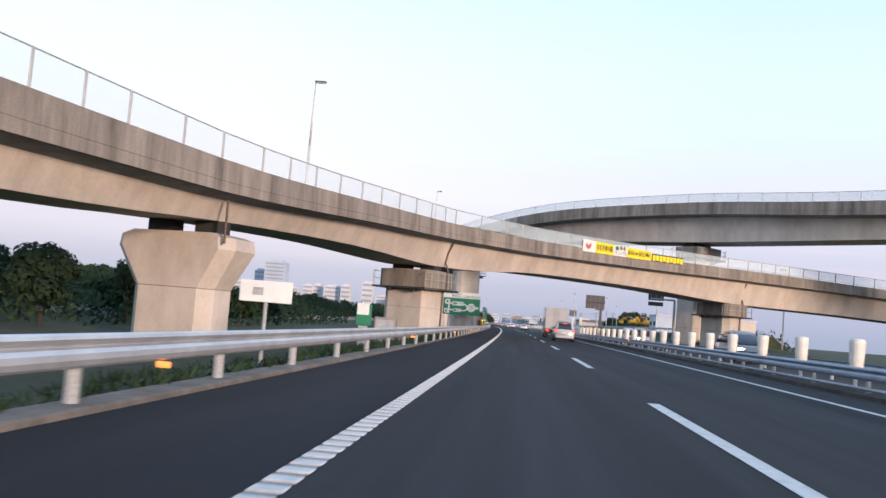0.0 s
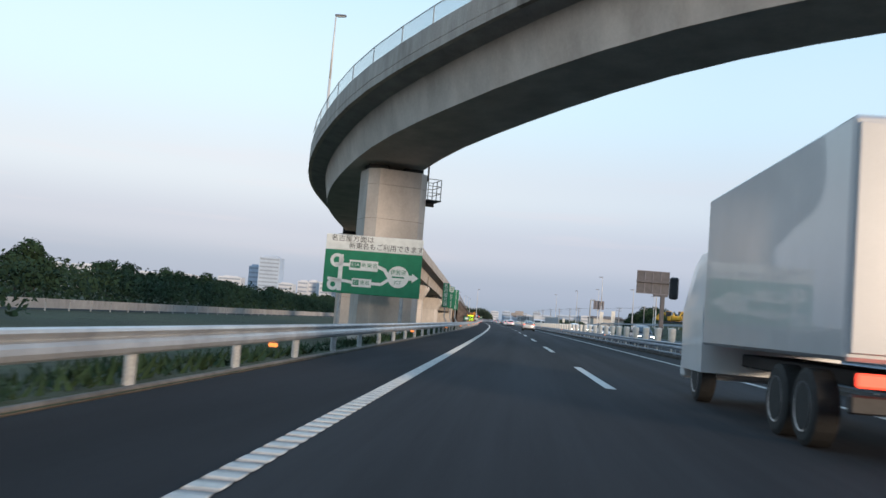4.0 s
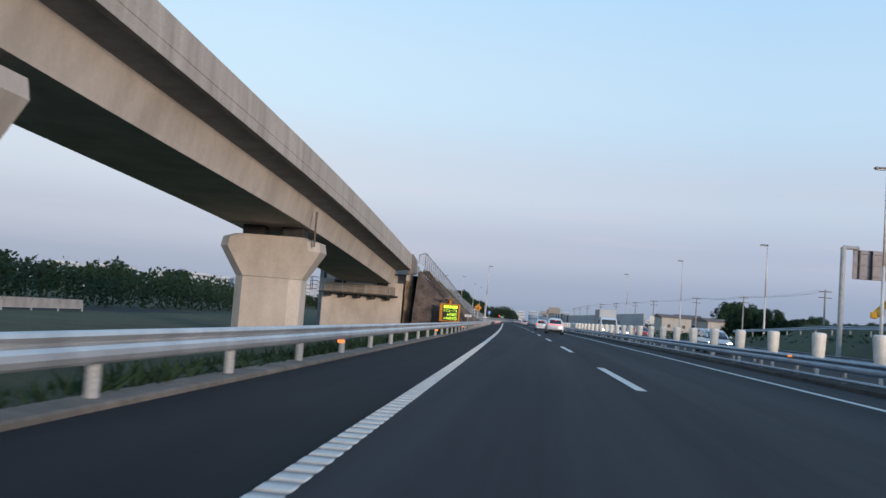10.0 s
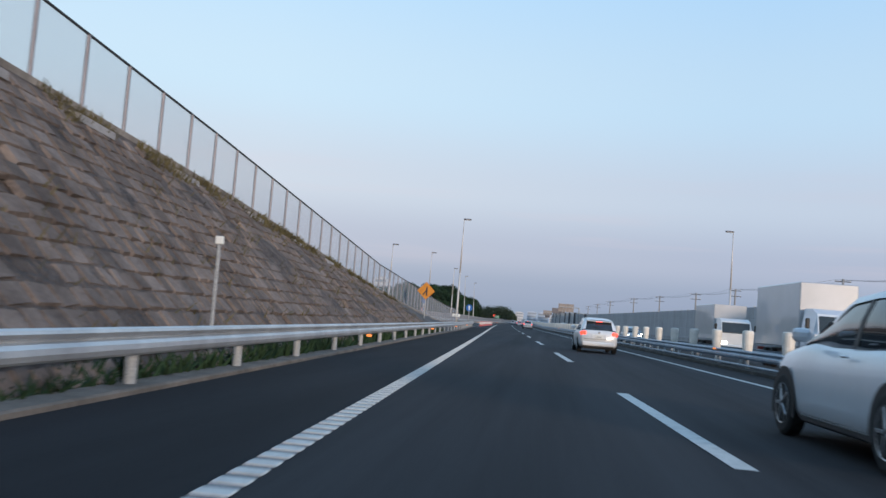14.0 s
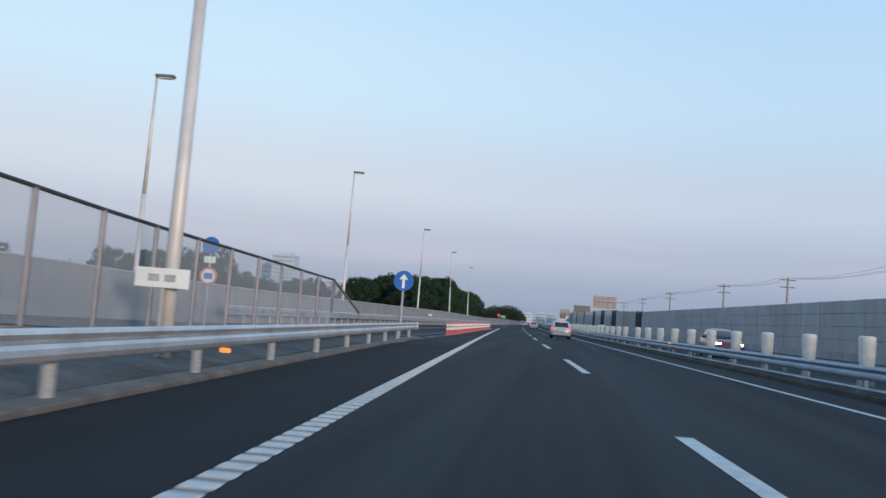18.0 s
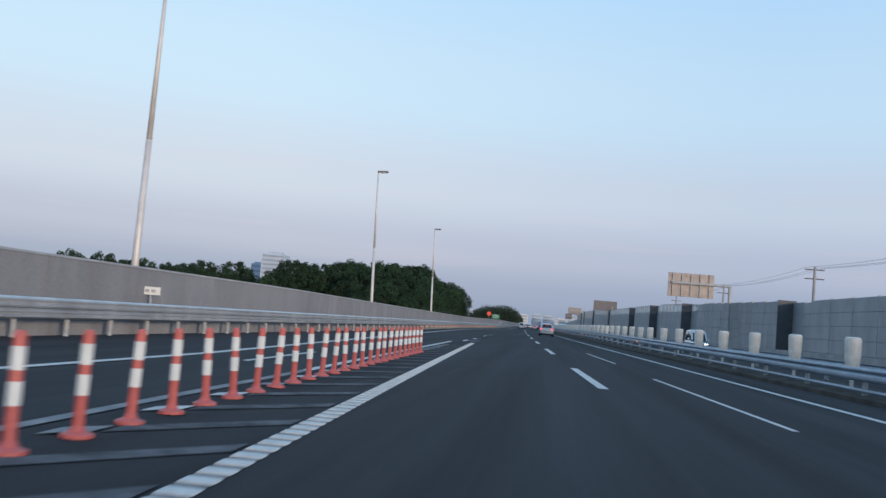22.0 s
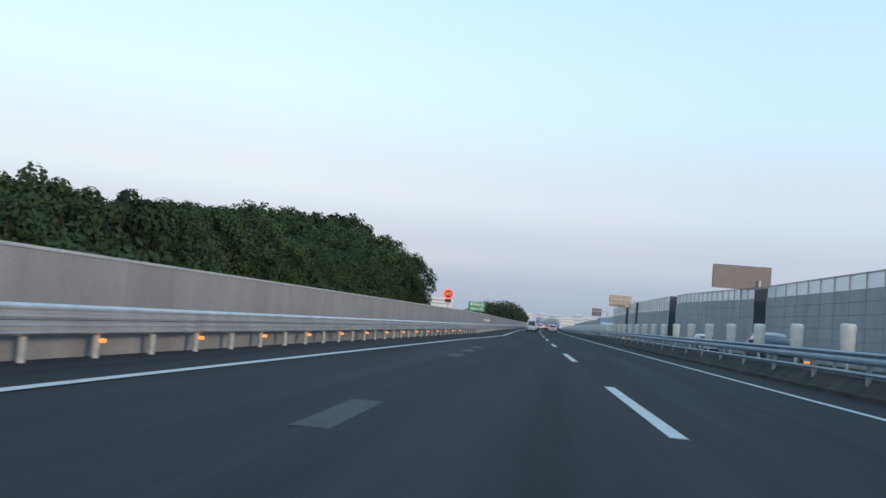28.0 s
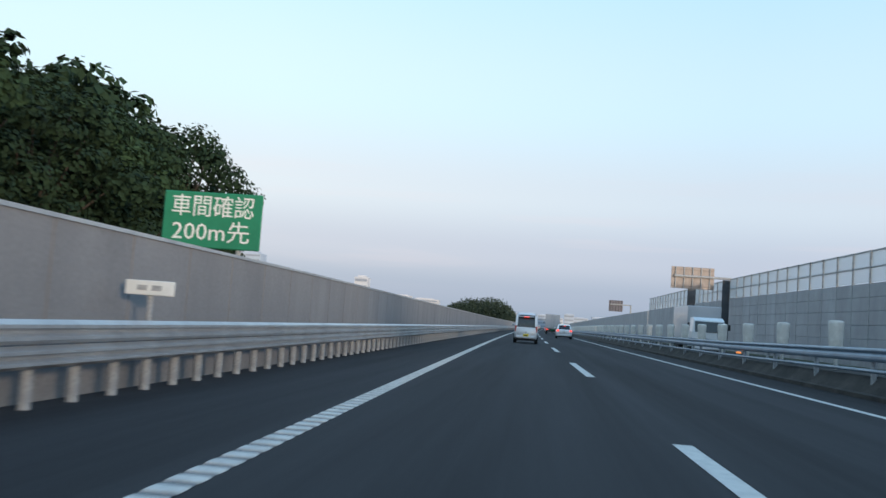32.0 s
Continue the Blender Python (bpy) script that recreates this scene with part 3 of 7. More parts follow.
low_wall = tagged(new("wall_left"), "long low grey concrete-panel wall with a thin cap beside the road", "wall", kind="structure")
part("wall_base", sweep([[at(s, wx(s) - 0.2, -1.0), at(s, wx(s) + 0.2, -1.0), at(s, wx(s) + 0.2, lerp(RAMP_Z, s) + 0.35), at(s, wx(s) - 0.2, lerp(RAMP_Z, s) + 0.35)] for s in steps(310, 1300, 6.0)]), CONCRETE_GREY, low_wall)
for k in range(0, 330):
    s = 310 + k * 2.0
    w = wx(s)
    if s > 900:
        break
    rings = []
    for q in (s + 0.02, s + 1.98):
        w, z0, z1 = wx(q), lerp(RAMP_Z, q) + 0.3, lerp(LOW_Z, q)
        rings.append([at(q, w - 0.07, z0), at(q, w + 0.07, z0), at(q, w + 0.07, z1), at(q, w - 0.07, z1)])
    part("wall_panel", sweep(rings), WALL_GREY, low_wall)
part("far_panels", sweep([[at(s, wx(s) - 0.07, 0.3), at(s, wx(s) + 0.07, 0.3), at(s, wx(s) + 0.07, 1.9), at(s, wx(s) - 0.07, 1.9)] for s in steps(900, 1300, 20)]), WALL_GREY, low_wall)
part("wall_cap", sweep([[at(s, wx(s) - 0.09, lerp(LOW_Z, s)), at(s, wx(s) + 0.09, lerp(LOW_Z, s)), at(s, wx(s) + 0.09, lerp(LOW_Z, s) + 0.05), at(s, wx(s) - 0.09, lerp(LOW_Z, s) + 0.05)] for s in steps(310, 1300, 4.0)]), STEEL, low_wall)

# ---- sound wall beyond the opposite carriageway ----
WALL_X = 22.5
SOUND_Z = [(370, 3.85), (430, 4.02), (490, 4.2), (548, 4.45), (590, 5.2), (615, 5.6), (645, 5.85), (693, 6.1), (735, 6.9), (790, 7.25), (1500, 7.2)]
SOLID = [(370, 0.0), (585, 0.0), (590, 0.4), (600, 0.9), (700, 1.0), (740, 1.05), (748, 1.95), (1500, 1.95)]
RECESS = [(548, 556), (588, 598), (616, 626), (645, 653.2), (692, 696.2), (743, 749.5), (794, 797.6), (814, 819.4)]
sound_wall = tagged(new("wall_right"), "tall blue-grey ribbed steel sound wall with clear upper panels", "wall", kind="structure")


def wall_bay(s0, s1, x0, x1):
    """One bay of ribbed boards, its clear panes above and the post at its near end."""
    top = lerp(SOUND_Z, (s0 + s1) / 2)
    clear_h = lerp(SOLID, (s0 + s1) / 2)
    solid = top - clear_h
    bm = bmesh.new()
    n = max(4, int(solid / 0.8))
    for i in range(n):
        z0, z1 = i * solid / n, (i + 1) * solid / n
        rings = [[at(q, x - 0.06, z0), at(q, x - 0.09, z0 + 0.02), at(q, x - 0.09, z1 - 0.02), at(q, x - 0.06, z1), at(q, x + 0.06, z1), at(q, x + 0.06, z0)] for q, x in ((s0 + 0.04, x0), (s1 - 0.04, x1))]
        sweep(rings, bm=bm)
    part("wall_panel", bm, WALL_BLUE, sound_wall)
    if clear_h > 0.2:
        rows = 2 if clear_h > 1.5 else 1
        for r in range(rows):
            z0, z1 = solid + clear_h * r / rows + 0.04, solid + clear_h * (r + 1) / rows - 0.04
            part("clear_panel", sweep([[at(q, x - 0.02, z0), at(q, x, z0), at(q, x, z1), at(q, x - 0.02, z1)] for q, x in ((s0 + 0.08, x0), (s1 - 0.08, x1))]), SCREEN_MILKY, sound_wall)
            part("rail", sweep([[at(q, x - 0.06, z1), at(q, x + 0.04, z1), at(q, x + 0.04, z1 + 0.08), at(q, x - 0.06, z1 + 0.08)] for q, x in ((s0 + 0.03, x0), (s1 - 0.03, x1))]), POST, sound_wall)
    part("wall_post", sweep([[at(s0 + dy, x0 + dx, z) for dx, dy in ((-0.11, -0.05), (0.11, -0.05), (0.11, 0.05), (-0.11, 0.05))] for z in (-0.3, top + 0.05)]), POST, sound_wall)


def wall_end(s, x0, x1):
    """The board that closes a section where the wall steps back, its shade painted on."""
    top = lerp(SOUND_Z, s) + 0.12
    part("return_panel", sweep([[at(s + dy, x, z) for x, dy in ((x0, -0.06), (x1, -0.06), (x1, 0.06), (x0, 0.06))] for z in (-0.3, top)]), WALL_SHADED, sound_wall)


# Wall steel darkened: the shade on the end faces is in the colour.
WALL_SHADED = surf("wall steel with shade painted in", (0.075, 0.085, 0.10), (0.05, 0.058, 0.07), 0.6, 0.2, scale=0.8, fine=20, bump=0.05, amount=0.2)
last = 371.0
for r0, r1 in RECESS + [(860, 861)]:
    cuts = steps(last, r0, 3.0 if last > 590 else 4.0)
    for p, q in zip(cuts, cuts[1:]):
        wall_bay(p, q, WALL_X, WALL_X)
    if r0 < 860:
        cuts = steps(r0 - 0.4, r1 + 0.4, 4.0)
        for p, q in zip(cuts, cuts[1:]):
            wall_bay(p, q, WALL_X + 1.15, WALL_X + 1.15)
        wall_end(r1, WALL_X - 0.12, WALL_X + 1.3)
    last = r1 + 0.08
part("wall_far", along([(WALL_X - 0.08, 0), (WALL_X + 0.06, 0), (WALL_X + 0.06, 5.2), (WALL_X - 0.08, 5.2)], 861, 1400, 10), WALL_BLUE, sound_wall)
part("wall_foot", along([(WALL_X - 0.5, -0.3), (WALL_X - 0.5, 0.1), (WALL_X - 0.42, 0.85), (WALL_X - 0.2, 0.85), (WALL_X - 0.15, -0.3)], 371, 1400, 10), CONCRETE_GREY, sound_wall, "low pale concrete barrier at the wall's foot")

# ---- the two viaducts ----


def girder(path, name, half, label, bottom_half=None, tall=((0, 1.0),), pale_from=None):
    """A box-girder bridge on a path (s, x, z of the parapet top, depth); its parts are slab, girder and two parapets."""
    fr = frames_of(path)
    own = tagged(new(name), label, "viaduct")
    bh = bottom_half or half * 0.58

    def ring(profile):
        out = []
        for (p, side, (zt, depth)), q in zip(fr, path):
            k = lerp(tall, q[0])
            out.append([p + side * x + Vector((0, 0, zt + (z * k if z > -2.05 else -depth + (z + 10)))) for x, z in profile])
        return out
    th = half * 0.66
    part("box_girder", sweep(ring([(-th, -1.58), (th, -1.58), (bh, -10.0), (-bh, -10.0)])), CONCRETE, own)
    part("deck_slab", sweep(ring([(-half + 0.05, -1.42), (-half + 0.05, -1.0), (half - 0.05, -1.0), (half - 0.05, -1.42), (th + 0.05, -1.62), (th - 0.04, -1.64), (-th + 0.04, -1.64), (-th - 0.05, -1.62)])), CONCRETE_GREY, own)
    for sg in (-1, 1):
        a, b = half * sg, (half - 0.28) * sg
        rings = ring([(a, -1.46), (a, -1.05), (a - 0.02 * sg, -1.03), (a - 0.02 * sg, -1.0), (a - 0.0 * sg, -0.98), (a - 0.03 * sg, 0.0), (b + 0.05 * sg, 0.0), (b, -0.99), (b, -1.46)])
        cut = pale_from or len(rings)
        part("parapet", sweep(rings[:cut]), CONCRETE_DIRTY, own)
        # From this index on the parapet takes the paler concrete.
        if pale_from:
            part("parapet", sweep(rings[cut - 1:]), CONCRETE_PALE, own, "paler weathered concrete parapet")
    return own, fr


def screen_on(fr, own, half, h_of, every=1, side=1, mat=SCREEN, skip=lambda i: False, z_of=0.0, post_mat=POST, pr=0.035):
    """Posts, a top rail and clear panes on one parapet."""
    edge = [(p + sd * (half - 0.14) * side, z) for p, sd, (z, _) in fr]
    for i in range(0, len(edge) - every, every):
        if skip(i):
            continue
        (p, z), (q, w) = edge[i], edge[i + every]
        h, h2 = h_of(i), h_of(i + every)
        a, b = p + Vector((0, 0, z)), q + Vector((0, 0, w))
        part("screen_post", rod(a, a + Vector((0, 0, h)), pr, n=6), post_mat, own)
        u = (b - a) * 0.02
        bm = bmesh.new()
        nrm = Vector((b.y - a.y, a.x - b.x, 0)).normalized() * 0.012
        sweep([[a + u + nrm + Vector((0, 0, 0.06)), a + u - nrm + Vector((0, 0, 0.06)), a + u - nrm + Vector((0, 0, h - 0.03)), a + u + nrm + Vector((0, 0, h - 0.03))],
               [b - u + nrm + Vector((0, 0, 0.06)), b - u - nrm + Vector((0, 0, 0.06)), b - u - nrm + Vector((0, 0, h2 - 0.03)), b - u + nrm + Vector((0, 0, h2 - 0.03))]], bm=bm)
        o = part("screen_pane", bm, mat, own)
        part("top_rail", rod(a + Vector((0, 0, h)), b + Vector((0, 0, h2)), 0.03, n=6), post_mat, own)


RAMP_A = [(-70, -47, 7.9, 3.3), (-20, -31, 7.8, 3.3), (12, -21.6, 7.62, 3.45), (27, -17.4, 7.4, 3.0), (36, -14.8, 7.3, 2.45), (50, -11.2, 7.85, 2.6), (63, -7.1, 8.27, 3.2), (69.5, -3.0, 8.36, 3.1), (76, 1.5, 8.48, 2.7), (88, 13, 8.74, 2.95), (97, 24, 8.9, 3.6), (108, 42, 8.8, 3.6), (122, 75, 7.9, 3.6), (135, 120, 7.2, 3.6)]
path_a = smooth_path(RAMP_A, 2.6)
via_a, fr_a = girder(path_a, "crossing_viaduct", 4.0, "stained concrete box-girder viaduct with clear screens crossing the road", bottom_half=2.1, tall=((20, 1.14), (38, 0.9), (50, 0.82), (95, 0.76)))
GLASS_A = [(-70, 1.4), (20, 1.4), (33, 1.18), (45, 1.06), (140, 1.1)]
screen_on(fr_a, via_a, 4.0, lambda i: lerp(GLASS_A, path_a[min(i, len(path_a) - 1)][0]), 1, 1, pr=0.055)
screen_on(fr_a, via_a, 4.0, lambda i: lerp(GLASS_A, path_a[min(i, len(path_a) - 1)][0]), 2, -1)

RAMP_B = [(20, 120, 14.4, 3.6), (55, 78, 15.4, 3.6), (85, 45, 16.3, 3.7), (95, 35, 16.7, 4.0), (106, 24, 17.3, 4.6), (120, 9, 17.0, 4.1), (133, -1.8, 15.4, 3.85), (144, -7.6, 14.0, 3.6), (160, -11.8, 13.2, 3.4), (179.5, -13.4, 12.6, 3.3), (212, -14.7, 11.25, 3.12), (245, -14.3, 10.0, 3.2), (276, -13.3, 8.38, 2.95), (307.6, -12.6, 6.45, 2.9)]
path_b = smooth_path(RAMP_B, 3.0)
via_b, fr_b = girder(path_b, "curved_viaduct", 4.1, "grey concrete box-girder viaduct curving over the road and descending beside it", pale_from=min(i for i, q in enumerate(path_b) if q[0] > 126))
screen_on(fr_b, via_b, 4.1, lambda i: 1.0, 1, 1, skip=lambda i: path_b[i][0] > 150)
screen_on(fr_b, via_b, 4.1, lambda i: 1.0, 1, -1, skip=lambda i: path_b[i][0] > 150)


PIPE_BROWN = surf("rusty drain pipe", (0.16, 0.12, 0.10), (0.09, 0.07, 0.06), 0.7, 0.1, scale=3, fine=20, bump=0.1)


def pier(s, x, top, w, d, cap_w, turn=0.0, flare=2.6, base_z=-1.2, ledge=False, name="viaduct_pier"):
    """A flared pier with a faceted stem; w across the road it bears, d along it."""
    own = thing(name, "pale concrete viaduct pier with a flared head", "pier", "viaduct piers", m=on_road(s, x, 0, turn))

    def ring(hw, hd, z, c):
        return [Vector(p) for p in ((-hw + c, -hd, z), (hw - c, -hd, z), (hw, -hd + c, z), (hw, hd - c, z), (hw - c, hd, z), (-hw + c, hd, z), (-hw, hd - c, z), (-hw, -hd + c, z))]
    part("stem", sweep([ring(w / 2, d / 2, base_z, 0.6), ring(w / 2, d / 2, top - flare - 0.02, 0.6)]), CONCRETE, own)
    if cap_w > w:
        part("flared_head", sweep([ring(w / 2, d / 2, top - flare, 0.6), ring(cap_w / 2, d / 2 + 0.15, top - 0.75, 0.6), ring(cap_w / 2 - 0.1, d / 2 + 0.15, top - 0.2, 0.6), ring(cap_w / 2 - 0.9, d / 2 + 0.1, top, 0.3)]), CONCRETE, own)
    else:
        part("head", sweep([ring(w / 2, d / 2, top - flare, 0.6), ring(w / 2, d / 2, top, 0.6)]), CONCRETE, own)
    for k in (-1, 1):
        part("bearing", box(1.3, 1.1, 0.85, (k * w * 0.3, 0, top + 0.3), 0.04), BEARING, own)
    for z in steps(base_z + 1.5, top - flare, 2.4)[1:-1]:
        part("pour_joint", sweep([ring(w / 2 + 0.004, d / 2 + 0.004, z, 0.6), ring(w / 2 + 0.004, d / 2 + 0.004, z + 0.025, 0.6)]), CONCRETE_DIRTY, own)
    px = max(w, cap_w) / 2 - 0.25
    bm = rod((px, -d / 2 - 0.25, top - 0.5), (px, -d / 2 - 0.25, top + 1.5), 0.06, n=8)
    if ledge:
        px, py = w / 2, 0.18 * d
        way = [(px + 0.07, py, base_z), (px + 0.07, py, top - 1.6), (px + 0.38, py, top - 1.3), (px + 0.38, py, top + 0.2), (px + 0.12, py, top + 0.7), (px + 0.3, py, top + 1.5), (px + 0.75, py, top + 2.3)]
        bm.free()
        bm = bmesh.new()
        for p, q in zip(way, way[1:]):
            rod(p, q, 0.07, n=8, bm=bm)
    part("drain_pipe", bm, PIPE_BROWN, own)
    if ledge:
        part("ledge", sweep([ring(w / 2 + 0.3, d / 2 + 0.3, top - 1.35, 0.45), ring(w / 2 + 0.3, d / 2 + 0.3, top - 0.05, 0.45)]), CONCRETE_DIRTY, own)
        part("walkway", sweep([ring(w / 2 + 0.85, d / 2 + 0.85, top - 1.5, 0.7), ring(w / 2 + 0.85, d / 2 + 0.85, top - 1.38, 0.7)]), DARK, own)
        r0 = ring(w / 2 + 0.8, d / 2 + 0.8, top - 1.38, 0.7)
        for i, p in enumerate(r0):
            q = r0[(i + 1) % 8]
            if i == 0:
                part("ledge_bracket", box(0.25, 0.5, 0.22, (-w * 0.25, -d / 2 - 0.45, top - 1.6), 0.02), DARK, own)
                part("ledge_bracket", box(0.25, 0.5, 0.22, (w * 0.25, -d / 2 - 0.45, top - 1.6), 0.02), DARK, own)
                continue
            for f in (0.0, 0.5):
                a = p.lerp(q, f)
                part("rail_post", rod(a, a + Vector((0, 0, 1.15)), 0.022, n=6), POST, own)
            for h in (0.6, 1.15):
                part("hand_rail", rod(p + Vector((0, 0, h)), q + Vector((0, 0, h)), 0.018, n=6), POST, own)
    return own


pier(36, -14.7, 4.2, 4.4, 2.6, 6.5, turn=-14, flare=2.6)
pier(63.8, -6.55, 4.7, 4.2, 3.0, 4.2, turn=-25, flare=1.4, ledge=True)
pier(97.5, 24.5, 5.3, 4.2, 3.0, 4.2, turn=-55, flare=1.2, ledge=True)
pier(107, 23.5, 12.3, 4.0, 3.4, 4.0, turn=45, flare=1.6, ledge=True)
pier_d = pier(142.5, -6.4, 10.2, 4.0, 3.2, 4.0, turn=24, flare=1.0)


def cage(own, x, y, z):
    """A small maintenance stand with rails, hung on a pier's flank."""
    part("cage_floor", box(1.0, 1.8, 0.08, (x + 0.5, y, z), 0.01), DARK, own)
    part("cage_bracket", box(0.8, 0.1, 0.3, (x + 0.4, y, z - 0.19), 0.01), DARK, own)
    for dx, dy in ((0.05, -0.85), (0.95, -0.85), (0.95, 0.0), (0.95, 0.85), (0.05, 0.85)):
        part("cage_post", rod((x + dx, y + dy, z), (x + dx, y + dy, z + 1.4), 0.03, n=6), POST, own)
    for h in (0.5, 0.95, 1.4):
        for p, q in (((0.05, -0.85), (0.95, -0.85)), ((0.95, -0.85), (0.95, 0.85)), ((0.95, 0.85), (0.05, 0.85))):
            part("cage_rail", rod((x + p[0], y + p[1], z + h), (x + q[0], y + q[1], z + h), 0.025, n=6), POST, own)


cage(pier_d, 2.0, -0.3, 8.6)
pier(179.5, -14.3, 8.95, 3.9, 2.6, 5.9, turn=4, flare=2.6)
pier(212, -14.7, 7.8, 3.9, 2.6, 5.9, flare=2.6)
pier(244, -14.1, 6.3, 3.9, 2.6, 6.0, flare=2.6)
pier(276, -13.1, 4.85, 3.9, 2.6, 5.9, flare=2.4)


RUST_STAIN = surf("rust-stained concrete", (0.36, 0.27, 0.19), (0.10, 0.07, 0.055), 0.95, shine=0.2, scale=1.6, fine=12, bump=0.3, streak=0.6, amount=0.4, spread=(0.42, 0.58))


def abutment():
    own = thing("abutment", "pale concrete bridge abutment with a ledge below the girder", "abutment", kind="structure", m=on_road(308, -12.8))
    part("front_wall", box(7.6, 1.4, 4.9, (-0.2, 0.9, 1.25), 0.05), CONCRETE, own)
    part("side_wall", box(0.6, 2.4, 6.0, (4.1, 1.4, 1.6), 0.05), CONCRETE, own)
    part("ledge", box(6.6, 1.2, 0.8, (-0.4, -0.3, 2.9), 0.05), CONCRETE_DIRTY, own)
    part("ledge_plate", box(7.2, 1.5, 0.12, (-0.4, -0.4, 2.42), 0.02), DARK, own)
    for k in range(5):
        part("ledge_bracket", box(0.2, 0.9, 0.3, (-3.2 + k * 1.4, -0.35, 2.2), 0.02), DARK, own)
    for k in (-1, 1):
        part("bearing", box(1.0, 0.7, 0.5, (k * 2.0 - 0.3, 0.0, 3.45), 0.03), BEARING, own)
    for x, y in ((-3.9, -1.0), (-1.9, -1.0), (0.2, -1.0), (2.5, -1.0)):
        part("rail_post", rod((x, y, 2.45), (x, y, 3.6), 0.03, n=6), POST, own)
    for z in (2.95, 3.3, 3.6):
        part("hand_rail", rod((-4.4, -1.0, z), (2.6, -1.0, z), 0.022, n=6), POST, own)
    for y in (-1.0, -0.2):
        part("rail_post", rod((-4.9, y, 2.4), (-4.9, y, 3.7), 0.035, n=6), DARK, own)
    for z in (2.6, 3.0, 3.35, 3.7):
        part("cage_rail", rod((-4.9, -1.0, z), (-4.9, -0.2, z), 0.03, n=6), DARK, own)
        part("cage_rail", rod((-4.9, -1.0, z), (-4.2, -1.0, z), 0.03, n=6), DARK, own)
    part("stained_strip", box(0.62, 0.05, 5.2, (4.1, 0.18, 1.4), 0.01), RUST_STAIN, own, "rust-stained edge of the wing wall")
    part("wing_parapet", sweep([[Vector((4.2 + dx, y, z)) for dx, z in ((-0.2, zb), (0.2, zb), (0.2, zt), (-0.2, zt))] for y, zb, zt in ((-0.3, 4.6, 6.5), (3.9, 4.75, 6.1))]), CONCRETE_DIRTY, own)
    part("end_block", box(0.5, 2.2, 0.7, (4.15, 5.1, 5.35), 0.04), CONCRETE_GREY, own)
    part("back_wall", box(7.8, 0.5, 2.4, (-0.1, 1.9, 4.0), 0.04), CONCRETE, own)


abutment()

# ---- the bank under the slip road, its parapet and screen ----


GLASS_TOP = [(311, 7.35), (314.4, 7.1), (339, 5.85), (368, 3.95), (389, 3.2), (400, 2.75), (413, 2.3), (440, 1.75)]


def parapet_foot(s):
    return max(0.0, lerp(GLASS_TOP, s) - lerp([(309, 2.6), (312, 2.35), (314.5, 1.85), (339, 1.8), (365, 1.8), (390, 2.15)], s))


def bank(a, b, end):
    rings = [[at(309.2 - 2.2 * k / 24, -2.8 - 5.3 * k / 24, -0.95) for k in range(25)]] if end else []
    for i, s in enumerate(steps(a, b, 1.0)):
        z = parapet_foot(s)
        back = 2.2 * max(0.0, 1 - (s - 309.2) / 4)
        x0, x1 = lerp(KERB_X, s) - 0.5, lerp(RAMP_RIGHT, s) + 0.22
        row = []
        for k in range(25):
            f = k / 24
            nz = (noise.noise(Vector((s * 0.35, f * 3.0, 0))) * 0.22 + noise.noise(Vector((s * 1.3, f * 8.0, 4))) * 0.1) * math.sin(math.pi * f)
            row.append(at(s - back * f, x0 + (x1 - x0) * f, -0.02 + (z + 0.1) * f + nz * min(1, z)))
        rings.append(row)
    bm = sweep(rings, closed=False)
    z = lerp(RAMP_Z, 308)
    return bm


bank_ob = tagged(part("bank", bank(309.2, 372, True), BROWN, smooth=True), "steep brown bank of rough stone courses below the slip road", "bank", kind="structure")
tagged(part("lower_bank", bank(372, 438, False), MORTAR, smooth=True), "low grey mortar slope below the slip road", "bank", kind="structure")
SCREEN_END = 428.2
slip_par = tagged(new("slip_road_fence"), "grey netting fence on posts along the slip road above the bank", "fence")


def glass_top(s):
    return lerp(GLASS_TOP, s)


def net_foot(s):
    return max(parapet_foot(s) + 0.22, 0.35)


for a, b in zip(steps(314.2, SCREEN_END, 2.0), steps(314.2, SCREEN_END, 2.0)[1:]):
    rings = []
    for q in (a + 0.01, b - 0.01):
        x, zt = lerp(RAMP_RIGHT, q), net_foot(q)
        zb = zt - lerp([(365, 0.28), (375, 0.5)], q)
        rings.append([at(q, x - 0.15, zb), at(q, x + 0.2, zb), at(q, x + 0.2, zt), at(q, x - 0.15, zt)])
    part("base_block", sweep(rings), CONCRETE_DIRTY, slip_par)
    x, z0, z1 = lerp(RAMP_RIGHT, a), net_foot(a), glass_top(a)
    p, q = at(a, x, z0), at(a, x, z1)
    part("fence_post", rod(p, q, 0.045, n=6), SIGN_BACK_DARK, slip_par)
    rings = [[at(w, lerp(RAMP_RIGHT, w) + dx, zz) for dx, zz in ((-0.01, net_foot(w) + 0.02), (0.01, net_foot(w) + 0.02), (0.01, glass_top(w)), (-0.01, glass_top(w)))] for w in (a + 0.05, b - 0.05)]
    part("net_panel", sweep(rings), NET, slip_par)
    part("top_rail", rod(q, at(b, lerp(RAMP_RIGHT, b), glass_top(b)), 0.035, n=6), DARK, slip_par)
p0, p1, p2, p3 = at(312.2, -8.3, 5.95), at(314.2, -7.95, 5.78), at(314.2, -7.95, 7.1), at(312.2, -8.3, 6.75)
part("net_panel", sweep([[p0, p1, p2, p3], [v + Vector((0.02, 0, 0)) for v in (p0, p1, p2, p3)]]), NET, slip_par)
part("top_rail", rod(p3, p2, 0.035, n=6), DARK, slip_par)
part("fence_post", rod(p0, p3, 0.04, n=6), SIGN_BACK_DARK, slip_par)
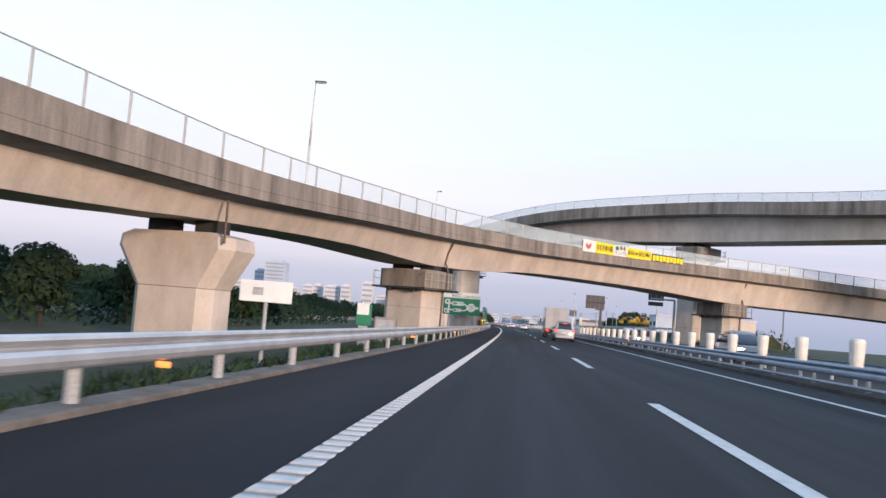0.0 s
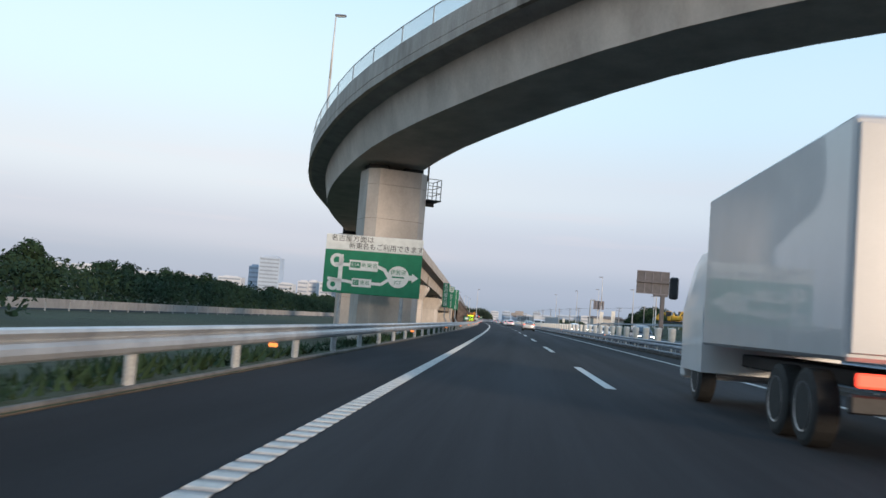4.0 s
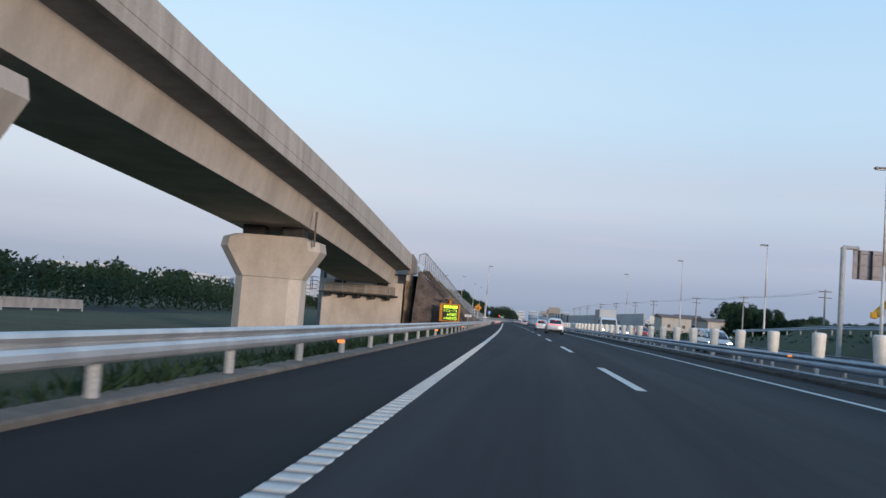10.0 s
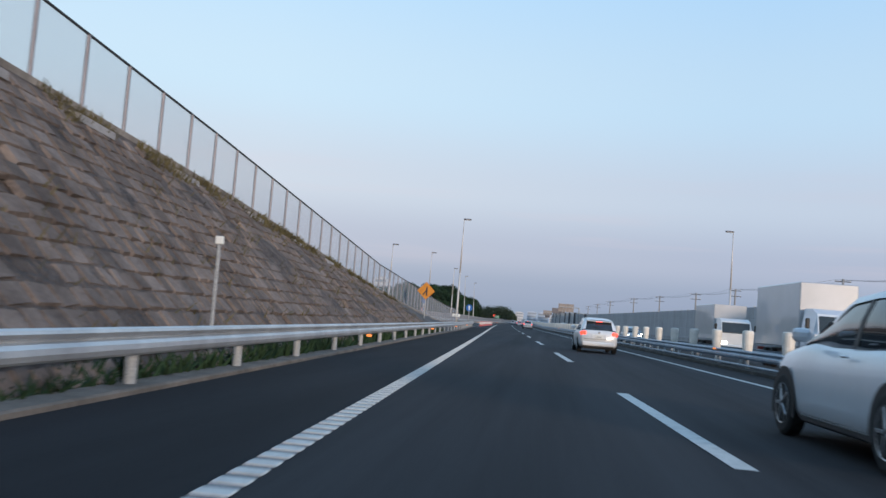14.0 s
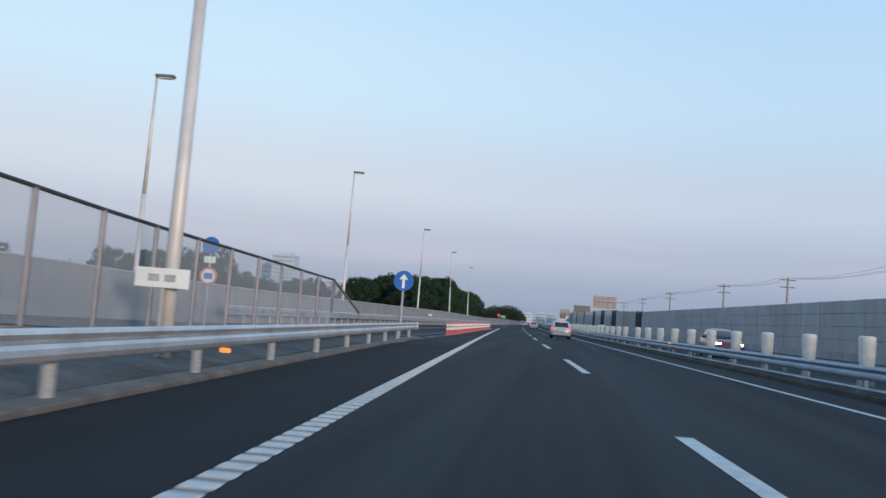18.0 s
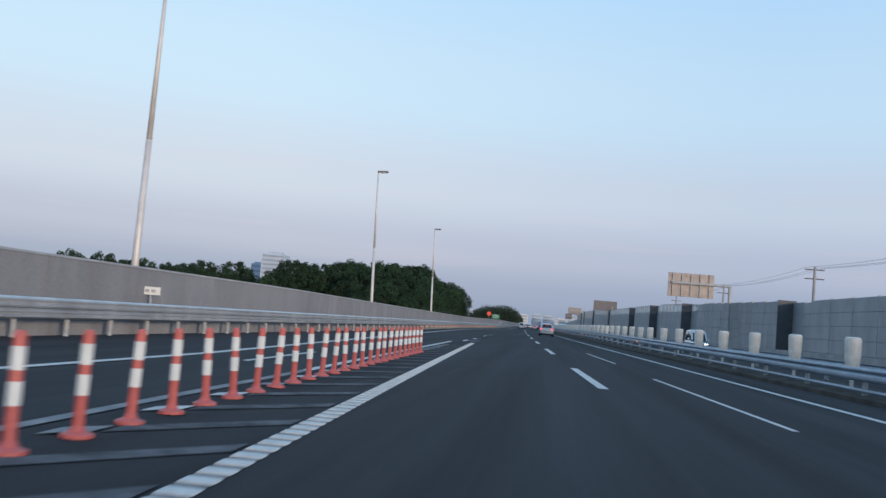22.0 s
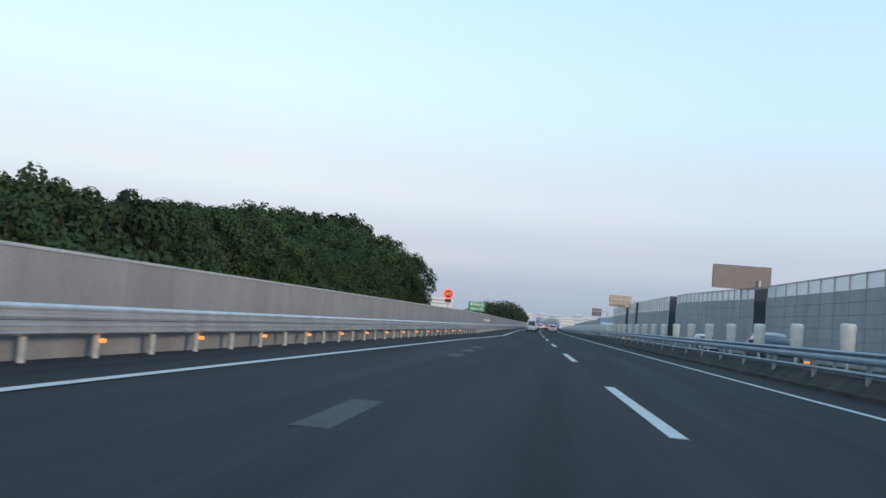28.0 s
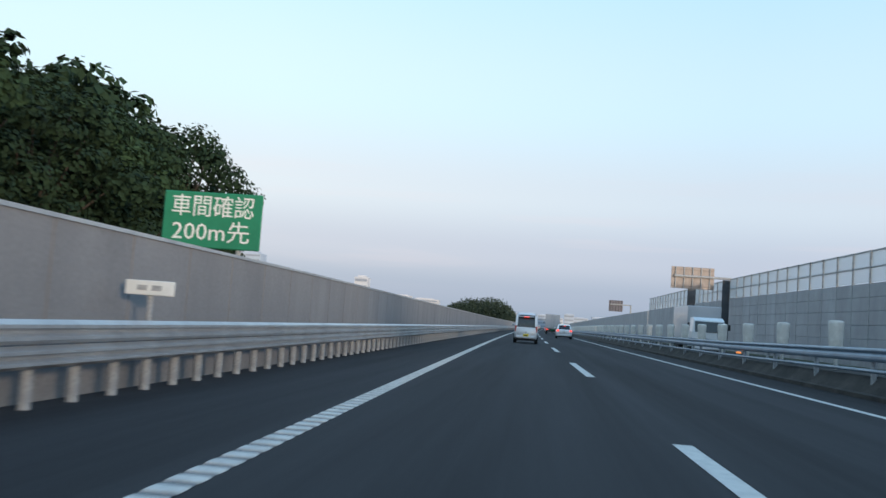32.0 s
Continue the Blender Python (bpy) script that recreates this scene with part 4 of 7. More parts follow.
q0, q1, q2 = at(SCREEN_END, lerp(RAMP_RIGHT, SCREEN_END), glass_top(SCREEN_END)), at(SCREEN_END + 4.5, lerp(RAMP_RIGHT, SCREEN_END + 4.5), 0.95), at(SCREEN_END, lerp(RAMP_RIGHT, SCREEN_END), 0.9)
part("net_panel", sweep([[q0, q1, q2], [v + Vector((0.02, 0, 0)) for v in (q0, q1, q2)]]), NET, slip_par)
part("end_brace", rod(q0, q1, 0.05, n=8), SIGN_BACK_DARK, slip_par)
part("fence_post", rod(q0, q2, 0.05, n=6), SIGN_BACK_DARK, slip_par)
DRAIN = [along([(0.0, 0.0), (0.4, -0.1), (0.4, 0.05), (0.0, 0.15)], s, s + 1.5, 2.0, shift=lambda q: (lerp(RAMP_RIGHT, q) + 0.25, parapet_foot(q) - 0.2)) for s in (316, 320.5, 325, 329, 334, 340, 345.5, 351, 357)]
drain = tagged(new("bank_drain"), "broken pale concrete drain along the top of the bank", "drain")
for bm in DRAIN:
    part("drain_block", bm, CONCRETE_GREY, drain)

# ---- signs, lamps and road furniture ----


def panel(w, h, t=0.06, bev=0.02):
    return box(w, t, h, (0, 0, 0), bev)


def legs(own, xs, z0, z1, r=0.07, y=0.08):
    for x in xs:
        part("post", rod((x, y, z0), (x, y, z1), r, n=10), POST, own)


def disc(r, t, n=28, y=0.0, bm=None):
    own = bmesh.new()
    bmesh.ops.create_cone(own, cap_ends=True, segments=n, radius1=r, radius2=r, depth=t)
    bmesh.ops.rotate(own, cent=(0, 0, 0), matrix=Matrix.Rotation(math.pi / 2, 3, "X"), verts=own.verts)
    bmesh.ops.translate(own, vec=(0, y, 0), verts=own.verts)
    return merge(bm, own)


def bar2(x0, z0, x1, z1, w, y=-0.036, t=0.008):
    """A flat painted bar between two points of a sign's face."""
    a, b = Vector((x0, y, z0)), Vector((x1, y, z1))
    d = (b - a).normalized()
    n = Vector((-d.z, 0, d.x)) * (w / 2)
    bm = bmesh.new()
    sweep([[a + n, a - n, a - n + Vector((0, -t, 0)), a + n + Vector((0, -t, 0))], [b + n, b - n, b - n + Vector((0, -t, 0)), b + n + Vector((0, -t, 0))]], bm=bm)
    return bm


GREEN_INK = GREEN


def route_sign():
    own = thing("route_sign", "big green and white expressway route sign with a schematic map", "road sign", m=on_road(138, -6.65))
    part("panel", box(5.95, 0.07, 2.62, (0, 0, 3.31), 0.03), GREEN, own)
    part("top_panel", box(5.95, 0.07, 0.94, (0, 0, 5.1), 0.03), WHITE, own, "white upper panel")
    legs(own, (-1.9, 1.9), -1.0, 5.4, 0.11, 0.15)
    write("名古屋方面は", 0.42, DARK, own, pose(-1.35, -0.042, 5.32), fit=2.6)
    write("新東名もご利用できます", 0.42, DARK, own, pose(0.75, -0.042, 4.9), fit=4.55)
    part("map_line", bar2(-1.95, 2.15, -1.95, 4.35, 0.26), WHITE, own)
    part("map_line", bar2(-2.7, 2.85, -1.3, 2.72, 0.18), WHITE, own)
    part("map_line", bar2(-2.3, 3.75, -1.2, 3.75, 0.2), WHITE, own)
    part("map_line", bar2(-1.3, 2.7, 0.6, 2.7, 0.18), WHITE, own)
    part("map_line", bar2(0.3, 3.75, 0.75, 3.6, 0.2), WHITE, own)
    part("map_line", bar2(0.72, 3.62, 1.0, 3.2, 0.2), WHITE, own)
    part("map_line", bar2(0.6, 2.7, 1.0, 3.0, 0.18), WHITE, own)
    for x, z, r in ((-2.2, 3.98, 0.42), (-2.35, 2.5, 0.36)):
        bm = bmesh.new()
        pts = []
        for k in range(21):
            a = math.tau * k / 20
            pts.append([Vector((x + rr * math.cos(a), yy, z + rr * math.sin(a))) for rr, yy in ((r, -0.036), (r - 0.2, -0.036), (r - 0.2, -0.044), (r, -0.044))])
        part("map_loop", sweep(pts, caps=False, bm=bm), WHITE, own)
    part("map_plate", box(1.75, 0.012, 0.62, (-0.55, -0.042, 3.75), 0.0), WHITE, own)
    part("map_plate", box(1.2, 0.012, 0.5, (-0.6, -0.042, 2.7), 0.0), WHITE, own)
    part("route_badge", box(0.62, 0.012, 0.36, (-1.05, -0.052, 3.77)), GREEN, own)
    part("route_badge", box(0.36, 0.012, 0.32, (-0.95, -0.052, 2.71)), GREEN, own)
    write("E1A", 0.3, WHITE, own, pose(-1.05, -0.062, 3.77))
    write("E1", 0.26, WHITE, own, pose(-0.95, -0.062, 2.71))
    write("新東名", 0.3, GREEN, own, pose(-0.2, -0.052, 3.77), fit=0.95)
    write("東名", 0.28, GREEN, own, pose(-0.4, -0.052, 2.71), fit=0.55)
    part("junction_disc", disc(0.66, 0.012, y=-0.046), WHITE, own).location = (1.6, 0, 3.22)
    write("伊勢原", 0.34, GREEN, own, pose(1.6, -0.056, 3.48), fit=0.95)
    part("text_bar", box(0.75, 0.01, 0.09, (1.6, -0.056, 3.2)), GREEN, own)
    write("JCT", 0.28, GREEN, own, pose(1.6, -0.056, 2.88))
    part("map_line", bar2(2.2, 3.22, 2.5, 3.22, 0.3), WHITE, own)
    bm = bmesh.new()
    sweep([[Vector((2.45, y, 3.5)), Vector((2.45, y, 2.94)), Vector((2.82, y, 3.22))] for y in (-0.036, -0.044)], bm=bm)
    part("arrow_head", bm, WHITE, own)


route_sign()


def tall_sign(s, x, z0, text, badge=False, h=1.98, w=0.5):
    own = thing("vertical_sign", "tall narrow green board with white vertical lettering on a bent post", "road sign", "vertical direction boards", m=on_road(s, x))
    part("board", box(w, 0.04, h, (0, 0, z0 + h / 2), 0.015), GREEN, own)
    pts = [(0.42, 0.25, -1.0), (0.38, 0.25, 0.35), (0.2, 0.16, 0.7), (0.0, 0.08, 1.0), (0.0, 0.07, z0 + h * 0.9)]
    bm = bmesh.new()
    for a, b in zip(pts, pts[1:]):
        rod(a, b, 0.055, n=8, bm=bm)
    part("bent_post", bm, POST, own)
    top = z0 + h - (0.5 if badge else 0.05)
    step = (top - z0 - 0.04) / len(text)
    for i, ch in enumerate(text):
        write(ch, min(step * 1.05, w * 0.72), WHITE, own, pose(0, -0.025, top - (i + 0.5) * step))
    if badge:
        part("badge", box(w * 0.8, 0.01, 0.4, (0, -0.024, z0 + h - 0.26), 0.0), WHITE, own, "white route badge")
        part("badge_bar", box(w * 0.6, 0.008, 0.1, (0, -0.032, z0 + h - 0.2)), GREEN, own)
        part("badge_bar", box(w * 0.5, 0.008, 0.07, (0, -0.032, z0 + h - 0.36)), GREEN, own)
    return own


tall_sign(158.35, -3.36, 1.87, "名古屋方面")
tall_sign(166.2, -3.32, 1.87, "ご利用できます", True)
tall_sign(173.95, -3.25, 1.85, "海老名南JCT経由")


def led_board():
    own = thing("message_board", "orange roadside message board with lit yellow-green lettering", "message board", m=on_road(306.5, -4.55))
    part("case", box(1.85, 0.22, 1.62, (0, 0, 1.33), 0.03), ORANGE, own)
    part("screen", box(1.45, 0.02, 1.42, (0.06, -0.115, 1.33), 0.005), BLACK, own, "black screen")
    part("mast", rod((-0.02, 0.02, 2.1), (-0.02, 0.02, 2.48), 0.12, n=10), ORANGE, own)
    part("mast_head", rod((-0.02, 0.02, 2.44), (-0.02, 0.02, 2.58), 0.16, 0.34, n=12), ORANGE, own)
    part("solar_panel", box(1.3, 0.8, 0.05, (0, 0.0, 2.62), 0.01), SIGN_BACK, own, "flat panel on the mast")
    part("undercarriage", box(1.5, 0.9, 0.25, (0, 0.1, 0.32), 0.05), ORANGE, own)
    for x in (-0.6, 0.6):
        part("leg", box(0.1, 0.8, 0.55, (x, 0.1, 0.12), 0.02), DARK, own)
    for i, (tx, w) in enumerate((("", 1.25), ("リニューアル", 1.25), ("4月8日", 0.85), ("→8月9日", 1.2))):
        z = 1.86 - i * 0.35
        if tx:
            write(tx, 0.3, LED_YELLOW, own, pose(0.06 + (0.16 if w < 1 else 0), -0.135, z), "lit_lettering", fit=w)
        else:
            for k in range(5):
                part("lit_bar", box(0.2, 0.012, 0.24, (-0.46 + k * 0.26, -0.13, z)), LED_YELLOW, own)


led_board()


def small_board(s, x, z, w, h, mat, name="distance_board", label="small white board on a thin post", bars=2, post_mat=POST):
    own = thing(name, label, "road sign", m=on_road(s, x))
    part("board", box(w, 0.03, h, (0, 0, z), 0.01), mat, own)
    part("post", rod((0, 0.05, -0.6), (0, 0.05, z + h * 0.3), 0.035, n=8), post_mat, own)
    for k in range(bars):
        part("text_bar", box(w * 0.2, 0.008, h * 0.36, (-w * 0.15 + k * w * 0.3, -0.018, z)), POST, own)
    return own


small_board(309.9, -3.0, 1.2, 0.66, 0.22, WHITE)
small_board(506.9, -8.1, 1.15, 0.55, 0.22, WHITE)
small_board(709.5, -2.6, 1.2, 0.62, 0.18, WHITE)
small_board(9.1, -3.1, 1.3, 0.95, 0.38, WHITE, bars=1)
small_board(411.6, -3.62, 1.3, 0.85, 0.3, WHITE)
small_board(607.2, -6.45, 1.28, 0.6, 0.2, WHITE)


def phone_box():
    own = thing("emergency_phone", "green and white roadside telephone post", "emergency phone", m=on_road(25, -4.0))
    part("case", box(0.5, 0.4, 0.75, (0, 0, 1.0), 0.03), GREEN, own)
    part("lit_panel", box(0.42, 0.02, 0.4, (0, -0.21, 1.2), 0.005), WHITE, own)
    part("post", box(0.3, 0.3, 1.6, (0, 0, -0.1), 0.02), POST, own)
    own = thing("roadside_cabinet", "pale grey steel cabinet behind the guard rail", "cabinet", m=on_road(32, -4.2))
    part("body", box(0.9, 0.6, 1.9, (0, 0, 0.0), 0.03), SIGN_BACK, own)
    part("door", box(0.8, 0.02, 1.6, (0, -0.31, 0.05), 0.005), POST, own)


phone_box()


def kilo_post(s, x, w=0.7):
    own = thing("kilometre_sign", "small green kilometre sign beyond the rail", "road sign", m=on_road(s, x))
    part("board", box(w, 0.04, 0.5, (0, 0, 1.1), 0.02), GREEN, own)
    part("text_bar", box(w * 0.6, 0.01, 0.26, (0, -0.025, 1.1)), WHITE, own)
    part("post", rod((0, 0.05, -0.9), (0, 0.05, 1.2), 0.04, n=8), POST, own)


kilo_post(208.8, -3.15, 0.75)
kilo_post(211.8, 10.95, 1.05)


def warning_sign():
    own = thing("warning_sign", "orange diamond merge warning sign on a post", "road sign", m=on_road(378, -4.25))
    part("plate", box(0.92, 0.03, 0.92, (0, 0, 0), 0.02, m=pose(0, 0, 2.8, 0, 45, 0)), ORANGE, own)
    part("symbol", bar2(0.05, 2.45, 0.05, 3.1, 0.11, -0.018), DARK, own)
    part("symbol", bar2(-0.22, 2.5, 0.03, 2.85, 0.09, -0.018), DARK, own)
    part("post", rod((0, 0.05, 0.0), (0, 0.05, 3.2), 0.045, n=8), POST, own)


warning_sign()


def blue_sign():
    own = thing("arrow_sign", "round blue sign with a white upward arrow on a post", "road sign", m=on_road(439.4, -3.27))
    part("plate", disc(0.46, 0.03), SIGN_BLUE, own).location = (0, 0, 2.54)
    part("arrow", bar2(0, 2.2, 0, 2.62, 0.12, -0.018), WHITE, own)
    bm = bmesh.new()
    sweep([[Vector((-0.2, y, 2.6)), Vector((0.2, y, 2.6)), Vector((0, y, 2.86))] for y in (-0.018, -0.026)], bm=bm)
    part("arrow_head", bm, WHITE, own)
    part("post", rod((0, 0.05, -0.3), (0, 0.05, 2.9), 0.05, n=8), POST, own)


blue_sign()


LED_DIM = glow("dim orange diodes", (0.75, 0.25, 0.08), 0.5)


def speed_sign():
    own = thing("speed_limit_sign", "round lit orange and red variable speed limit sign", "road sign", m=on_road(682.5, -4.5))
    part("plate", disc(0.40, 0.12), BLACK, own).location = (0, 0, 3.0)
    bm = bmesh.new()
    rings = []
    for k in range(25):
        a = math.tau * k / 24
        rings.append([Vector((r * math.cos(a), y, 3.0 + r * math.sin(a))) for r, y in ((0.38, -0.062), (0.30, -0.062), (0.30, -0.072), (0.38, -0.072))])
    part("lit_ring", sweep(rings, caps=False, bm=bm), TAIL, own)
    write("80", 0.42, LED_DIM, own, pose(0, -0.075, 3.0), "lit_digits")
    part("box", box(0.5, 0.12, 0.26, (0, 0, 2.46), 0.02), BLACK, own)
    part("post", rod((0, 0.06, -0.5), (0, 0.06, 2.8), 0.05, n=8), POST, own)


speed_sign()


def gap_sign():
    own = thing("gap_check_sign", "green sign with white lettering standing over the low wall", "road sign", m=on_road(716, -4.22))
    part("panel", box(1.98, 0.05, 1.1, (0, 0, 2.68), 0.02), GREEN, own)
    write("車間確認", 0.46, WHITE, own, pose(0, -0.03, 2.92), fit=1.65)
    write("200m先", 0.46, WHITE, own, pose(0, -0.03, 2.43), fit=1.55)
    legs(own, (-0.55, 0.55), -0.5, 3.0, 0.05)


gap_sign()


def sign_back(s, x0, x1, z0, z1, mat, post_x, post_z, ribs=5, arm=True, name="gantry_sign", label="back of a large sign on a cantilever post"):
    w, h = x1 - x0, z1 - z0
    own = thing(name, label, "road sign", m=on_road(s, 0))
    part("panel", box(w, 0.05, h, ((x0 + x1) / 2, 0.12, (z0 + z1) / 2), 0.02), mat, own)
    for k in range(ribs):
        part("rib", box(0.09, 0.09, h * 0.98, (x0 + w * (k + 0.5) / ribs, 0.04, (z0 + z1) / 2), 0.01), POST if mat is not SIGN_BACK_DARK else DARK, own)
    for f in (0.12, 0.5, 0.88) if ribs else ():
        part("cross_rib", box(w * 0.98, 0.05, 0.07, ((x0 + x1) / 2, 0.06, z0 + h * f), 0.01), mat, own)
    part("post", rod((post_x, 0, -1.0), (post_x, 0, post_z), 0.16, n=12), POST, own)
    if arm:
        part("arm", rod((post_x, 0, post_z), (x0 + 0.3, 0, post_z), 0.13, n=10), POST, own)
    return own


BOARD_BACK = surf("plain board back", (0.17, 0.155, 0.16), (0.15, 0.137, 0.142), 0.8, 0.1, scale=1.0, fine=20, bump=0.02, amount=0.15)
BOARD_DARK = surf("dull dark board back", (0.085, 0.083, 0.093), (0.06, 0.058, 0.066), 0.6, 0.2, scale=1.5, fine=20, bump=0.03, amount=0.2)
dark_sign = sign_back(207, 19.35, 23.7, 6.35, 9.45, BOARD_DARK, 22.9, 6.35, 0, arm=False)
part("stout_post", box(0.55, 0.5, 7.4, (22.9, 0.02, 2.6), 0.04), BOARD_DARK, dark_sign)
part("head_bracket", box(1.9, 0.5, 0.3, (22.6, 0.05, 6.22), 0.04), BOARD_DARK, dark_sign)
part("back_beam", box(4.5, 0.3, 0.3, (21.55, -0.05, 7.98), 0.03), BOARD_DARK, dark_sign)
for q in (20.45, 21.5, 22.6):
    part("rib", box(0.1, 0.08, 3.0, (q, 0.06, 7.9), 0.01), SIGN_BACK_DARK, dark_sign)
part("edge_lip", box(4.4, 0.1, 0.09, (21.52, 0.06, 9.4), 0.01), SIGN_BACK_DARK, dark_sign)
part("edge_lip", box(4.4, 0.1, 0.09, (21.52, 0.06, 6.4), 0.01), SIGN_BACK_DARK, dark_sign)
sign_back(119.5, 19.7, 21.8, 5.95, 7.45, BOARD_DARK, 23.25, 6.15, 3)
sign_back(119.3, 19.7, 21.7, 5.2, 5.75, BOARD_DARK, 23.25, 5.4, 0, arm=False, name="small_board", label="small dark board back hung below a larger one")
sign_back(571, 16.25, 20.55, 5.05, 7.3, SIGN_BACK, 22.05, 6.35, 5)
sign_back(797, 16.95, 21.4, 6.2, 8.5, SIGN_BACK, 23.2, 7.5, 5)
board = sign_back(699, 19.1, 24.5, 6.1, 8.35, BOARD_BACK, 23.4, 7.0, 0, arm=False, name="message_gantry", label="plain brown-grey back of a wide message board")
part("case", box(5.35, 0.45, 2.2, (21.8, 0.4, 7.22), 0.03), SIGN_BACK_DARK, board)
sign_back(282.5, 22.2, 24.5, 5.35, 7.2, SIGN_BACK_DARK, 21.55, 7.3, 3)
sign_back(900, 18.5, 21.5, 5.6, 8.0, SIGN_BACK_DARK, 23.2, 7.1, 5)


def street_lamp(s, x, h, toward=1, z=0.0, lean=0.0, foot=-1.0):
    """A tall tapered lamp post with a flat head reaching towards the road."""
    own = thing("street_lamp", "tall slim grey lamp post with a flat head", "street lamp", "lamp posts along the road", m=on_road(s, x, z) @ pose(0, 0, 0, 0, lean, 0))
    part("pole", rod((0, 0, foot), (0.02 * toward, 0, h * 0.5), 0.125, 0.095, 12), LAMP_POLE, own, smooth=True)
    part("upper_pole", rod((0.02 * toward, 0, h * 0.5), (0.05 * toward, 0, h - 0.1), 0.088, 0.05, 12), LAMP_POLE, own, smooth=True)
    part("lamp_head", box(0.85, 0.32, 0.14, (0.42 * toward, 0, h - 0.06), 0.05, seg=2), SIGN_BACK_DARK, own)
    part("lamp_glass", box(0.6, 0.24, 0.04, (0.46 * toward, 0, h - 0.15), 0.01), WHITE, own)
    return own


for s, x, h in ((411.9, -3.6, 11.95), (469.3, -11.6, 12.0), (510, -9.95, 11.7), (553, -9.15, 12.2), (597, -8.6, 12.3), (346.5, -20.0, 13.4), (305, -21.0, 14.4), (435.5, -14.2, 10.4)):
    street_lamp(s, x, h, 1, lean=-2.3 if s in (553, 597) else 0.0)
for s, x, h in ((200.3, 34.6, 11.8), (249.3, 29.6, 10.6), (281.8, 23.8, 12.4), (290.5, 32.0, 10.6), (325, 28.5, 11.5), (366.7, 27.3, 12.4), (407, 24.4, 12.1), (160, 36, 11.5), (120, 38, 11.5), (330, 44, 11), (240, 45, 11)):
    street_lamp(s, x, h, -1)
street_lamp(57.5, -14.4, 9.6, 1, 8.0, foot=-0.6)
street_lamp(150, -12.9, 10.0, 1, 13.2, foot=-0.8)
street_lamp(233, -18.3, 10.5, 1, 9.6, foot=-0.6)


def pole_cone_mesh():
    own = thing("pole_cone", "red plastic lane post with white reflective bands", "lane post", "red lane posts on the gore")
    prof = [(0.12, 0), (0.12, 0.025), (0.06, 0.05), (0.042, 0.09), (0.04, 0.74), (0.025, 0.77)]
    part("body", sweep([[Vector((r * math.cos(a), r * math.sin(a), z)) for a in (math.tau * k / 10 for k in range(10))] for r, z in prof]), CYL_RED, own)
    for z in (0.30, 0.52):
        part("band", sweep([[Vector((0.045 * math.cos(a), 0.045 * math.sin(a), z + d)) for a in (math.tau * k / 10 for k in range(10))] for d in (0, 0.15)]), WHITE, own, "white reflective band")
    return own


first = pole_cone_mesh()
for i in range(68):
    s = 451.2 + i * 0.88
    x = lerp(LANE_POST_X, s)
    m = on_road(s, x, 0.0) @ pose(0, 0, 0, random.uniform(-2, 2), random.uniform(-2, 2), 0)
    if i == 0:
        first.matrix_world = m
    else:
        copy_thing(first, m)

AMBER = mesh_of("reflector", box(0.16, 0.05, 0.07, (0, 0, 0), 0.015), REFLECTOR)
PALE_REF = mesh_of("reflector", box(0.14, 0.05, 0.08, (0, 0, 0), 0.015), WHITE)
for k in range(30):
    s = 560 + k * 4.0
    o = part("reflector", AMBER, REFLECTOR, slip_rail, "amber reflector on a rail post")
    o.matrix_world = on_road(s, rx2(s) - 0.02, 0.27)
for k in range(-1, 18):
    s = 3 + k * 24.0
    o = part("reflector", AMBER, REFLECTOR, left_rail, "amber reflector on a rail post")
    o.matrix_world = on_road(s, lx(s) + 0.03, 0.33)
for k in range(0, 16):
    o = part("reflector", AMBER, REFLECTOR, median_rail, "amber reflector on the rail")
    o.matrix_world = on_road(12 + k * 48, 9.6, 0.66)


